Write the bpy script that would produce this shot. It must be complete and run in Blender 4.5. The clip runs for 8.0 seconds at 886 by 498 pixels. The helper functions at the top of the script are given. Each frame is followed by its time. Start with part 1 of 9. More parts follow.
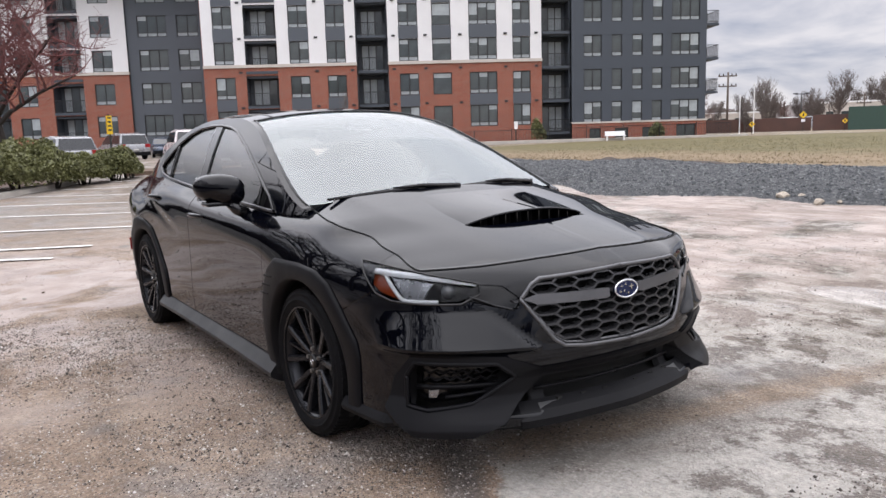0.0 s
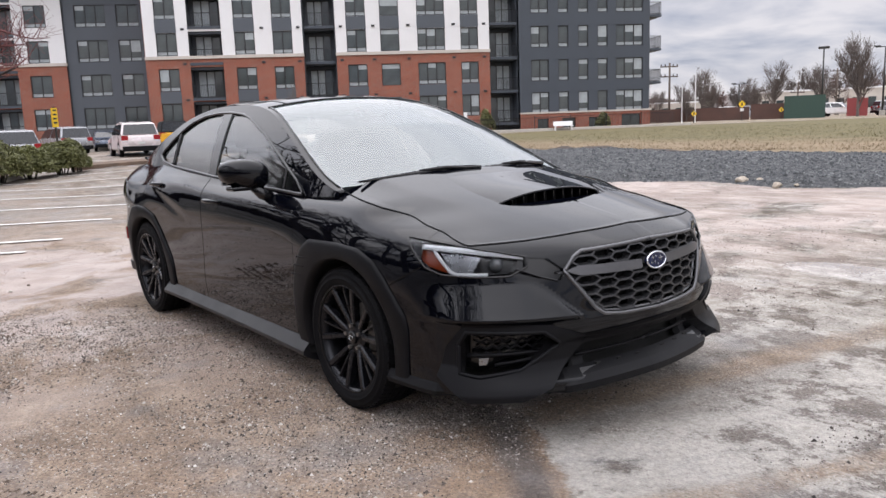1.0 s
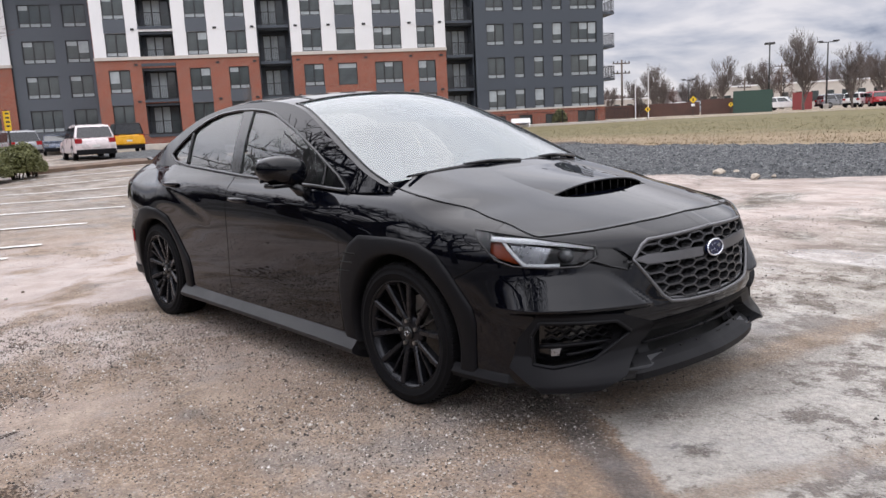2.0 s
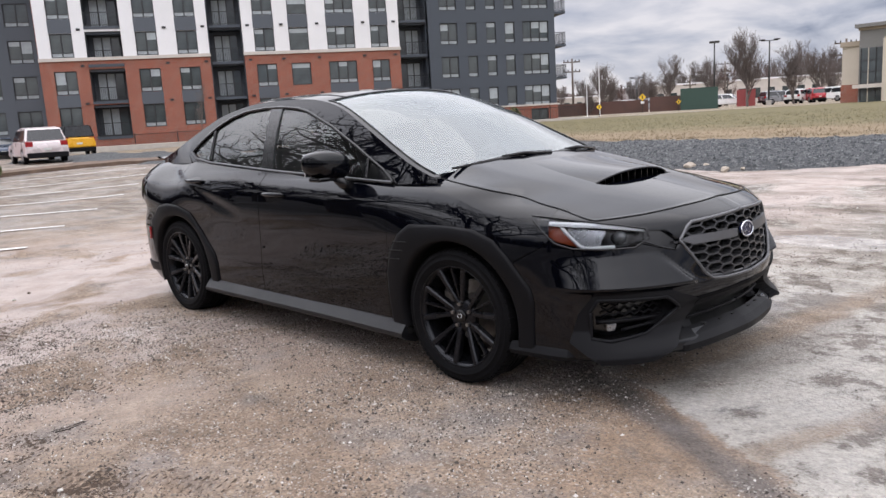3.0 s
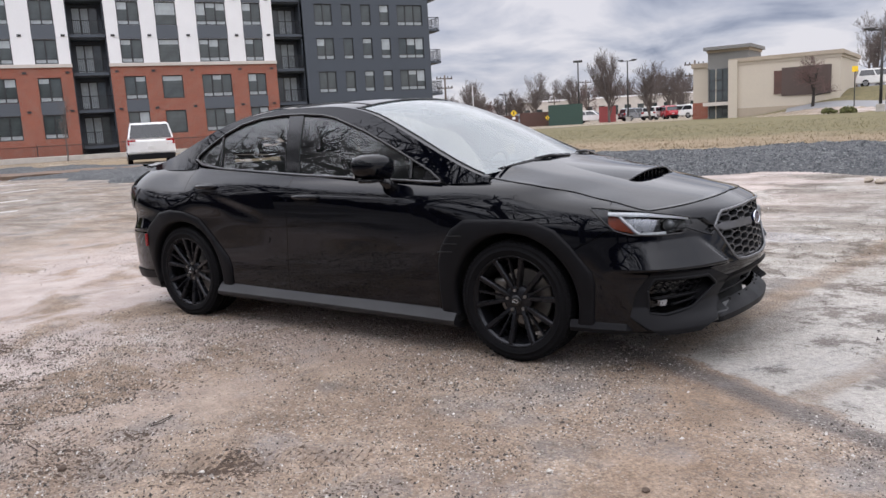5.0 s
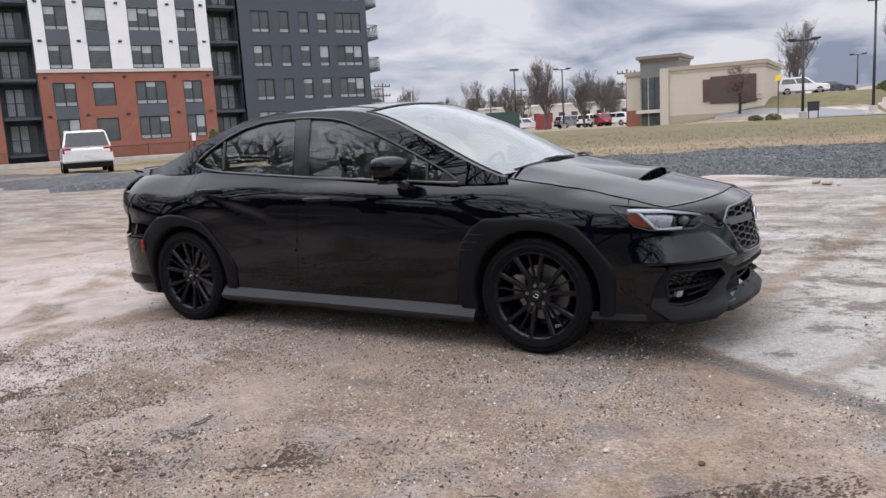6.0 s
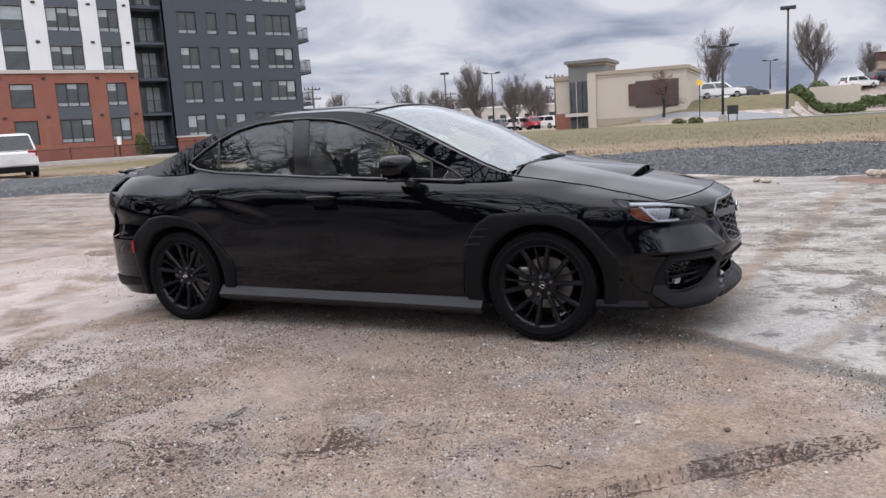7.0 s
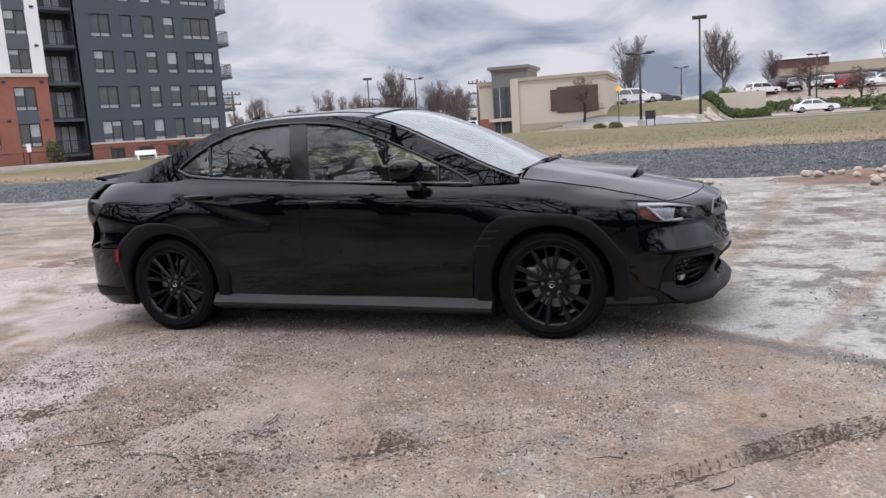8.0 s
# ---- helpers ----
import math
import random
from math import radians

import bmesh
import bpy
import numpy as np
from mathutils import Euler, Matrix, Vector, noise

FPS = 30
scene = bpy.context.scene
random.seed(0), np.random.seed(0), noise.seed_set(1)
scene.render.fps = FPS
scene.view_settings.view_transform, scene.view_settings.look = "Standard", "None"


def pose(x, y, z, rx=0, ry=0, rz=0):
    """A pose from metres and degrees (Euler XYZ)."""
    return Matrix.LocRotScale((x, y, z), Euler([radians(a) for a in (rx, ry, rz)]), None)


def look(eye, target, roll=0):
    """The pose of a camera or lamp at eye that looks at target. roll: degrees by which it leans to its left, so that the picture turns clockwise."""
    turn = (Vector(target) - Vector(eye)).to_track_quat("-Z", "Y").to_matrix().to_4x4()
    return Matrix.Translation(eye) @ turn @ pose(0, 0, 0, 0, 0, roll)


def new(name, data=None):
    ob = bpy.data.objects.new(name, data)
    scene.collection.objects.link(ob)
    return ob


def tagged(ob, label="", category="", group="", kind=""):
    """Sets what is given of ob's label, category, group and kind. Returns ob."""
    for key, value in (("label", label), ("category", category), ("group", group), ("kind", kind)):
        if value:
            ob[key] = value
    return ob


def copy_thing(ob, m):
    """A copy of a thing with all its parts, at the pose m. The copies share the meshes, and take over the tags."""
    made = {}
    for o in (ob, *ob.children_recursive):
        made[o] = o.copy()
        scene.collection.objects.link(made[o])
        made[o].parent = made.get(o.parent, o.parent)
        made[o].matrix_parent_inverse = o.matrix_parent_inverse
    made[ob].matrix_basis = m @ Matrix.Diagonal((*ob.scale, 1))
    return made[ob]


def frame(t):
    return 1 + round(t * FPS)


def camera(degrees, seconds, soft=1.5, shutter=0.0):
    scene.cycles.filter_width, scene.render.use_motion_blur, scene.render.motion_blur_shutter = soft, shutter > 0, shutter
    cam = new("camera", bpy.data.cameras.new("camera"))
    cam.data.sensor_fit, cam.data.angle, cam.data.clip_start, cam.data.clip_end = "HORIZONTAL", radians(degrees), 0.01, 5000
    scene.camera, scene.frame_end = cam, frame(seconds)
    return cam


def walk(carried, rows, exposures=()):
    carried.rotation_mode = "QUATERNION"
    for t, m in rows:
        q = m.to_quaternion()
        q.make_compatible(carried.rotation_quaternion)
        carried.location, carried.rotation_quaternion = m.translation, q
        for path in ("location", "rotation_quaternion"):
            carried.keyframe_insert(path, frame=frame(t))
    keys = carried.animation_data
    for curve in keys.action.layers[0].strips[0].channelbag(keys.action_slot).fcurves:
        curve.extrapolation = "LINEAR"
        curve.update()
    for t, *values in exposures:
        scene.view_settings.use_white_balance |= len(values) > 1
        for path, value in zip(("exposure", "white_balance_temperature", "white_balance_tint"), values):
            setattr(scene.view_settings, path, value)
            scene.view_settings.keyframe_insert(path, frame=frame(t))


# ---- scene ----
cam = camera(60.5, 8.0)
PATH = [
    (0, (4.327, -2.217, 1.29), (2.698, -1.094, 0.994), -1.7),
    (0.5, (4.272, -2.386, 1.272), (2.685, -1.209, 0.964), -1.8),
    (1, (4.222, -2.619, 1.265), (2.679, -1.388, 0.943), -2.1),
    (1.5, (4.081, -2.77, 1.253), (2.58, -1.489, 0.924), -2.6),
    (1.7, (4.009, -2.828, 1.266), (2.522, -1.533, 0.933), -2.8),
    (2.8, (3.8, -3.36, 1.225), (2.4, -1.968, 0.905), -3.0),
    (3, (3.759, -3.43, 1.259), (2.379, -2.022, 0.921), -3.4),
    (3.5, (3.585, -3.604, 1.252), (2.262, -2.143, 0.913), -3.3),
    (4, (3.448, -3.794, 1.253), (2.191, -2.275, 0.919), -3.2),
    (4.5, (3.382, -4.086, 1.26), (2.193, -2.511, 0.933), -3.2),
    (6, (2.933, -4.668, 1.255), (1.953, -2.951, 0.947), -3.4),
    (6.5, (2.81, -4.911, 1.269), (1.906, -3.154, 0.96), -3.4),
    (7, (2.611, -5.046, 1.26), (1.796, -3.246, 0.95), -3.5),
    (7.5, (2.374, -5.128, 1.276), (1.656, -3.288, 0.966), -3.7),
    (8, (2.138, -5.285, 1.284), (1.514, -3.41, 0.975), -3.7),
]
walk(cam, [(t, look(eye, target, roll)) for t, eye, target, roll in PATH], [(0.0, -0.10, 6540, 13), (4.0, -0.13, 6480, 13), (8.0, -0.21, 6300, 13)])

# ---- world and light: overcast late-winter day ----
world = bpy.data.worlds.new("overcast_sky")
scene.world = world
world.use_nodes = True
wn, wl = world.node_tree.nodes, world.node_tree.links
wn.clear()
w_out = wn.new("ShaderNodeOutputWorld")
w_bg = wn.new("ShaderNodeBackground")
w_sky = wn.new("ShaderNodeTexSky")
w_sky.sky_type = "NISHITA"
w_sky.sun_disc = False
w_sky.sun_elevation = radians(70)
w_sky.sun_rotation = radians(150)
w_sky.altitude = 60
w_gain = wn.new("ShaderNodeVectorMath")
w_gain.operation = "SCALE"
w_gain.inputs["Scale"].default_value = 0.10
wl.new(w_sky.outputs["Color"], w_gain.inputs[0])
w_tc = wn.new("ShaderNodeTexCoord")
w_sep = wn.new("ShaderNodeSeparateXYZ")
wl.new(w_tc.outputs["Generated"], w_sep.inputs[0])


def w_math(op, a, b=None):
    n = wn.new("ShaderNodeMath")
    n.operation = op
    for i, v in enumerate((a, b)):
        if v is None:
            continue
        if isinstance(v, (int, float)):
            n.inputs[i].default_value = v
        else:
            wl.new(v, n.inputs[i])
    return n.outputs[0]


# clouds lie on a flat layer overhead: divide the direction by its height
w_h = w_math("MAXIMUM", w_math("ADD", w_sep.outputs["Z"], 0.30), 0.05)
w_comb = wn.new("ShaderNodeCombineXYZ")
wl.new(w_math("DIVIDE", w_sep.outputs["X"], w_h), w_comb.inputs[0])
wl.new(w_math("DIVIDE", w_sep.outputs["Y"], w_h), w_comb.inputs[1])
w_n1 = wn.new("ShaderNodeTexNoise")
w_n1.inputs["Scale"].default_value = 1.9
w_n1.inputs["Detail"].default_value = 6.0
w_n1.inputs["Roughness"].default_value = 0.52
w_n1.inputs["Distortion"].default_value = 0.4
wl.new(w_comb.outputs[0], w_n1.inputs["Vector"])
w_ramp = wn.new("ShaderNodeValToRGB")
w_ramp.color_ramp.elements[0].position = 0.34
w_ramp.color_ramp.elements[0].color = (0.34, 0.39, 0.53, 1)
w_ramp.color_ramp.elements[1].position = 0.55
w_ramp.color_ramp.elements[1].color = (1.06, 1.05, 1.10, 1)
mid = w_ramp.color_ramp.elements.new(0.43)
mid.color = (0.66, 0.70, 0.82, 1)
wl.new(w_n1.outputs["Fac"], w_ramp.inputs["Fac"])
w_mix = wn.new("ShaderNodeMix")
w_mix.data_type = "RGBA"
w_mix.inputs["Factor"].default_value = 0.88
wl.new(w_gain.outputs[0], w_mix.inputs["A"])
wl.new(w_ramp.outputs["Color"], w_mix.inputs["B"])
# thin bright cloud half way up, thicker grey cloud low down and overhead
w_curve = wn.new("ShaderNodeValToRGB")
w_el = w_curve.color_ramp.elements
while len(w_el) < 6:
    w_el.new(0.5)
for el, (p, g) in zip(w_el, ((0.0, 0.35), (0.18, 0.335), (0.29, 0.92), (0.62, 1.0), (0.84, 0.90), (1.0, 0.84))):
    el.position = p
    el.color = (g, g, g, 1)
wl.new(w_sep.outputs["Z"], w_curve.inputs["Fac"])
# the cloud is thinner towards the hidden sun and thicker on the far side
w_dot = wn.new("ShaderNodeVectorMath")
w_dot.operation = "DOT_PRODUCT"
w_dot.inputs[1].default_value = (-0.19, -0.36, 0.914)
wl.new(w_tc.outputs["Generated"], w_dot.inputs[0])
w_glow = wn.new("ShaderNodeMapRange")
w_glow.interpolation_type = "SMOOTHSTEP"
w_glow.inputs["From Min"].default_value = 0.05
w_glow.inputs["From Max"].default_value = 0.85
w_glow.inputs["To Min"].default_value = 0.72
w_glow.inputs["To Max"].default_value = 1.20
wl.new(w_dot.outputs["Value"], w_glow.inputs["Value"])
w_high = w_math("MULTIPLY", w_curve.outputs["Color"], w_glow.outputs["Result"])
w_up = w_math("MULTIPLY", w_math("MAXIMUM", w_high, 0.31), 2.75)
w_veil = wn.new("ShaderNodeMix")
w_veil.data_type = "RGBA"
w_even = wn.new("ShaderNodeMapRange")
w_even.inputs["From Min"].default_value = 0.15
w_even.inputs["From Max"].default_value = 0.32
w_even.inputs["To Max"].default_value = 0.75
wl.new(w_sep.outputs["Z"], w_even.inputs["Value"])
wl.new(w_even.outputs["Result"], w_veil.inputs["Factor"])
wl.new(w_mix.outputs["Result"], w_veil.inputs["A"])
w_veil.inputs["B"].default_value = (0.86, 0.88, 0.93, 1)
w_lit = wn.new("ShaderNodeVectorMath")
w_lit.operation = "SCALE"
wl.new(w_veil.outputs["Result"], w_lit.inputs[0])
wl.new(w_up, w_lit.inputs["Scale"])
wl.new(w_lit.outputs[0], w_bg.inputs["Color"])
w_bg.inputs["Strength"].default_value = 1.0
wl.new(w_bg.outputs[0], w_out.inputs["Surface"])

sun_data = bpy.data.lights.new("sun", "SUN")
sun_data.energy = 0.6
sun_data.angle = radians(75)
sun_data.color = (1.0, 0.96, 0.90)
sun = new("sun", sun_data)
sun.matrix_world = look((0, 0, 0), (0.05, -0.12, -1.0))


# ---- materials ----
def node_mat(name):
    m = bpy.data.materials.new(name)
    m.use_nodes = True
    nt = m.node_tree
    return m, nt, nt.nodes["Principled BSDF"]


def tex_noise(nt, vec, scale, detail=4.0, rough=0.55, dist=0.0):
    n = nt.nodes.new("ShaderNodeTexNoise")
    n.inputs["Scale"].default_value = scale
    n.inputs["Detail"].default_value = detail
    n.inputs["Roughness"].default_value = rough
    n.inputs["Distortion"].default_value = dist
    if vec is not None:
        nt.links.new(vec, n.inputs["Vector"])
    return n.outputs["Fac"]


def ramp(nt, fac, *stops):
    r = nt.nodes.new("ShaderNodeValToRGB")
    e = r.color_ramp.elements
    while len(e) < len(stops):
        e.new(0.5)
    for el, (p, c) in zip(e, stops):
        el.position = p
        el.color = (c, c, c, 1) if isinstance(c, (int, float)) else (*c, 1)
    nt.links.new(fac, r.inputs["Fac"])
    return r.outputs["Color"]


def mixc(nt, fac, a, b, blend="MIX"):
    n = nt.nodes.new("ShaderNodeMix")
    n.data_type = "RGBA"
    n.blend_type = blend
    for key, v in (("Factor", fac), ("A", a), ("B", b)):
        if isinstance(v, (int, float)):
            n.inputs[key].default_value = v if key == "Factor" else (v, v, v, 1)
        elif isinstance(v, tuple):
            n.inputs[key].default_value = (*v, 1)
        else:
            nt.links.new(v, n.inputs[key])
    return n.outputs["Result"]


def math2(nt, op, a, b=0.0, clamp=False):
    n = nt.nodes.new("ShaderNodeMath")
    n.operation = op
    n.use_clamp = clamp
    for i, v in enumerate((a, b)):
        if isinstance(v, (int, float)):
            n.inputs[i].default_value = v
        else:
            nt.links.new(v, n.inputs[i])
    return n.outputs[0]


def bump(nt, bsdf, height, strength, distance):
    b = nt.nodes.new("ShaderNodeBump")
    b.inputs["Strength"].default_value = strength
    b.inputs["Distance"].default_value = distance
    nt.links.new(height, b.inputs["Height"])
    nt.links.new(b.outputs["Normal"], bsdf.inputs["Normal"])


def coords(nt, kind="Object"):
    return nt.nodes.new("ShaderNodeTexCoord").outputs[kind]


def plain(name, c, rough=0.5, metal=0.0, vary=0.25, scale=6.0, grain=60.0, bmp=0.15, dist=0.002, coat=0.0, spec=0.5):
    """A surface with patches and grain at two scales."""
    m, nt, b = node_mat(name)
    v = coords(nt)
    big = tex_noise(nt, v, scale, 4)
    fine = tex_noise(nt, v, grain, 3)
    lo = tuple(x * (1 - vary) for x in c)
    hi = tuple(min(1, x * (1 + vary)) for x in c)
    f = math2(nt, "ADD", math2(nt, "MULTIPLY", big, 0.7), math2(nt, "MULTIPLY", fine, 0.3))
    nt.links.new(ramp(nt, f, (0.3, lo), (0.7, hi)), b.inputs["Base Color"])
    nt.links.new(ramp(nt, big, (0.3, max(0.02, rough * 0.85)), (0.7, min(1, rough * 1.12))), b.inputs["Roughness"])
    b.inputs["Metallic"].default_value = metal
    b.inputs["Coat Weight"].default_value = coat
    b.inputs["Specular IOR Level"].default_value = spec
    if bmp:
        bump(nt, b, fine, bmp, dist)
    return m


def glass_mat(name, tint, gloss_rough=0.0, ior=1.52):
    """A thin pane: clear or tinted, with the reflection of its angle."""
    m = bpy.data.materials.new(name)
    m.use_nodes = True
    nt = m.node_tree
    nt.nodes.clear()
    out = nt.nodes.new("ShaderNodeOutputMaterial")
    tr = nt.nodes.new("ShaderNodeBsdfTransparent")
    tr.inputs["Color"].default_value = (*tint, 1)
    gl = nt.nodes.new("ShaderNodeBsdfGlossy")
    gl.inputs["Roughness"].default_value = gloss_rough
    gl.inputs["Color"].default_value = (1, 1, 1, 1)
    fr = nt.nodes.new("ShaderNodeFresnel")
    fr.inputs["IOR"].default_value = ior
    mx = nt.nodes.new("ShaderNodeMixShader")
    nt.links.new(fr.outputs[0], mx.inputs[0])
    nt.links.new(tr.outputs[0], mx.inputs[1])
    nt.links.new(gl.outputs[0], mx.inputs[2])
    nt.links.new(mx.outputs[0], out.inputs["Surface"])
    return m


def brick_mat(name):
    m, nt, b = node_mat(name)
    v = coords(nt)
    sx = nt.nodes.new("ShaderNodeSeparateXYZ")
    nt.links.new(v, sx.inputs[0])
    cx = nt.nodes.new("ShaderNodeCombineXYZ")
    nt.links.new(math2(nt, "ADD", sx.outputs["X"], sx.outputs["Y"]), cx.inputs[0])
    nt.links.new(sx.outputs["Z"], cx.inputs[1])
    br = nt.nodes.new("ShaderNodeTexBrick")
    br.inputs["Scale"].default_value = 1.0
    br.inputs["Brick Width"].default_value = 0.21
    br.inputs["Row Height"].default_value = 0.075
    br.inputs["Mortar Size"].default_value = 0.008
    br.inputs["Color1"].default_value = (0.33, 0.085, 0.045, 1)
    br.inputs["Color2"].default_value = (0.24, 0.065, 0.038, 1)
    br.inputs["Mortar"].default_value = (0.30, 0.22, 0.18, 1)
    nt.links.new(cx.outputs[0], br.inputs["Vector"])
    big = tex_noise(nt, v, 0.5, 3)
    nt.links.new(mixc(nt, 0.35, br.outputs["Color"], ramp(nt, big, (0.3, 0.55), (0.7, 1.0)), "MULTIPLY"), b.inputs["Base Color"])
    b.inputs["Roughness"].default_value = 0.85
    bump(nt, b, br.outputs["Fac"], 0.3, -0.006)
    return m


M_BRICK = brick_mat("red_brick")
M_WHITE = plain("white_panel", (0.74, 0.73, 0.73), 0.6, vary=0.06, scale=0.4, grain=8, bmp=0.05)
M_SLATE = plain("slate_siding", (0.075, 0.085, 0.10), 0.6, vary=0.12, scale=0.3, grain=10, bmp=0.1)
M_CHAR = plain("charcoal_siding", (0.052, 0.062, 0.077), 0.6, vary=0.12, scale=0.3, grain=10, bmp=0.1)
M_STONE = plain("pale_stone", (0.52, 0.47, 0.42), 0.8, vary=0.12, scale=1.0, grain=30)
M_FRAME = plain("dark_frame", (0.02, 0.02, 0.022), 0.45, vary=0.15)
M_PANE = plain("window_pane", (0.055, 0.066, 0.066), 0.06, vary=0.5, scale=0.35, grain=2.0, bmp=0.0, spec=0.9)
M_BLIND = plain("window_blind", (0.34, 0.37, 0.38), 0.25, vary=0.35, scale=0.5, grain=3.0, bmp=0.0)
M_METAL_BLACK = plain("black_metal", (0.018, 0.018, 0.02), 0.5, metal=0.2, vary=0.2)
M_POLE = plain("pole_metal", (0.05, 0.048, 0.047), 0.55, metal=0.5, vary=0.2)
M_WOODPOLE = plain("weathered_pole", (0.11, 0.085, 0.07), 0.9, vary=0.25)
M_BEIGE = plain("beige_render", (0.50, 0.44, 0.36), 0.85, vary=0.08, scale=0.3, grain=6)
M_TAN = plain("tan_render", (0.36, 0.30, 0.23), 0.85, vary=0.1, scale=0.3, grain=6)
M_GREYSTONE = plain("grey_tower", (0.17, 0.165, 0.155), 0.8, vary=0.12, scale=0.4, grain=6)
M_CONC = plain("concrete", (0.42, 0.39, 0.35), 0.85, vary=0.2, scale=2.0, grain=50, bmp=0.3, dist=0.004)
M_YELLOW = plain("sign_yellow", (0.85, 0.55, 0.02), 0.5, vary=0.1)
M_SIGNWHITE = plain("sign_white", (0.8, 0.8, 0.8), 0.5, vary=0.06)
M_PAINTLINE = plain("line_paint", (0.74, 0.73, 0.71), 0.7, vary=0.18, scale=3.0, grain=25)
M_GREENBOX = plain("green_container", (0.03, 0.065, 0.05), 0.6, vary=0.2)
M_REDBOX = plain("red_tarp", (0.26, 0.05, 0.05), 0.6, vary=0.2)
M_RUSTFENCE = plain("brown_fence", (0.10, 0.055, 0.045), 0.9, vary=0.3, scale=0.6)
M_SHINGLE = plain("flat_roof", (0.12, 0.12, 0.12), 0.9, vary=0.2)
M_BARK = plain("grey_bark", (0.120, 0.098, 0.088), 0.95, vary=0.35, scale=4.0, grain=40, bmp=0.6, dist=0.01)
M_BARK_DARK = plain("dark_bark", (0.032, 0.026, 0.022), 0.95, vary=0.35, scale=4.0, grain=40, bmp=0.6, dist=0.01)
M_TWIG_RED = plain("red_twig", (0.16, 0.062, 0.060), 0.9, vary=0.3)
M_TWIG_BROWN = plain("brown_twig", (0.12, 0.075, 0.065), 0.9, vary=0.3)
M_LEAF = plain("evergreen_leaf", (0.135, 0.140, 0.052), 0.6, vary=0.5, scale=3.0, grain=20, bmp=0.0)
M_HEDGE = plain("hedge_leaf", (0.10, 0.135, 0.045), 0.6, vary=0.4, scale=2.0, grain=20, bmp=0.0)


# ---- mesh helpers ----
def to_mesh(name, verts, faces, smooth=False):
    me = bpy.data.meshes.new(name)
    me.from_pydata([tuple(v) for v in verts], [], [tuple(f) for f in faces])
    if smooth:
        me.shade_smooth()
    me.update()
    return me


def part(name, bm, material, parent=None, label="", smooth=False, m=None):
    """Links a bmesh, a mesh or (verts, faces) as one mesh object under a thing."""
    if isinstance(bm, bmesh.types.BMesh):
        me = bpy.data.meshes.new(name)
        bmesh.ops.recalc_face_normals(bm, faces=bm.faces)
        bm.to_mesh(me)
        bm.free()
        if smooth:
            me.shade_smooth()
    elif isinstance(bm, tuple):
        me = to_mesh(name, bm[0], bm[1], smooth)
    else:
        me = bm
    if material is not None and not me.materials:
        for mt in (material if isinstance(material, (list, tuple)) else (material,)):
            me.materials.append(mt)
    ob = new(name, me)
    if parent is not None:
        ob.parent = parent
    if m is not None:
        ob.matrix_basis = m
    if label:
        ob["label"] = label
    return ob


def thing(name, m=None, label="", category="", group="", kind=""):
    ob = new(name)
    ob.empty_display_size = 0.2
    if m is not None:
        ob.matrix_basis = m
    return tagged(ob, label, category, group, kind)


def box(bm, x0, x1, y0, y1, z0, z1, bev=0.0):
    r = bmesh.ops.create_cube(bm, size=1.0)
    for v in r["verts"]:
        v.co = Vector((x0 + (v.co.x + 0.5) * (x1 - x0), y0 + (v.co.y + 0.5) * (y1 - y0), z0 + (v.co.z + 0.5) * (z1 - z0)))
    if bev:
        es = list({e for v in r["verts"] for e in v.link_edges})
        bmesh.ops.bevel(bm, geom=es, offset=bev, segments=2, affect="EDGES", profile=0.5)
    return r["verts"]


def boxmesh(name, *dims, bev=0.0):
    bm = bmesh.new()
    box(bm, *dims, bev=bev)
    me = bpy.data.meshes.new(name)
    bmesh.ops.recalc_face_normals(bm, faces=bm.faces)
    bm.to_mesh(me)
    bm.free()
    return me


def boxpart(name, dims, material, parent=None, label="", bev=0.0):
    bm = bmesh.new()
    box(bm, *dims, bev=bev)
    return part(name, bm, material, parent, label)


def tube_data(pts, radii, sides=6, verts=None, faces=None, cap=True):
    """A tube along points; adds to verts and faces."""
    verts = [] if verts is None else verts
    faces = [] if faces is None else faces
    base = len(verts)
    n = len(pts)
    for i, p in enumerate(pts):
        a = Vector(pts[max(0, i - 1)])
        b = Vector(pts[min(n - 1, i + 1)])
        d = (b - a).normalized() if (b - a).length > 1e-9 else Vector((0, 0, 1))
        ref = Vector((0, 0, 1)) if abs(d.z) < 0.9 else Vector((1, 0, 0))
        u = d.cross(ref).normalized()
        w = d.cross(u)
        r = radii[i] if isinstance(radii, (list, tuple)) else radii
        for k in range(sides):
            t = 2 * math.pi * k / sides
            verts.append(Vector(p) + (u * math.cos(t) + w * math.sin(t)) * r)
    for i in range(n - 1):
        for k in range(sides):
            a = base + i * sides + k
            b = base + i * sides + (k + 1) % sides
            faces.append((a, b, b + sides, a + sides))
    if cap:
        faces.append(tuple(base + k for k in range(sides))[::-1])
        faces.append(tuple(base + (n - 1) * sides + k for k in range(sides)))
    return verts, faces


def smooth01(t):
    t = max(0.0, min(1.0, t))
    return t * t * (3 - 2 * t)


# ---- ground ----
def gz(x, y):
    """Height of the land."""
    z = 0.25 * smooth01((y - 1.6) / 7.0) + 0.30 * smooth01((y - 9) / 50.0)
    z += 0.05 * smooth01((-x - 10) / 30.0) * smooth01((y + 30) / 25.0)
    z -= 0.05 * smooth01((-1.2 - y) / 4.0)
    z += 2.05 * smooth01((y - 56 - 40 * smooth01((x - 2) / 8.0)) / 16.0) * smooth01((x + 13) / 9.0)
    z += 2.0 * smooth01((y - 80) / 60.0) * smooth01((x + 20) / 30.0)
    return z


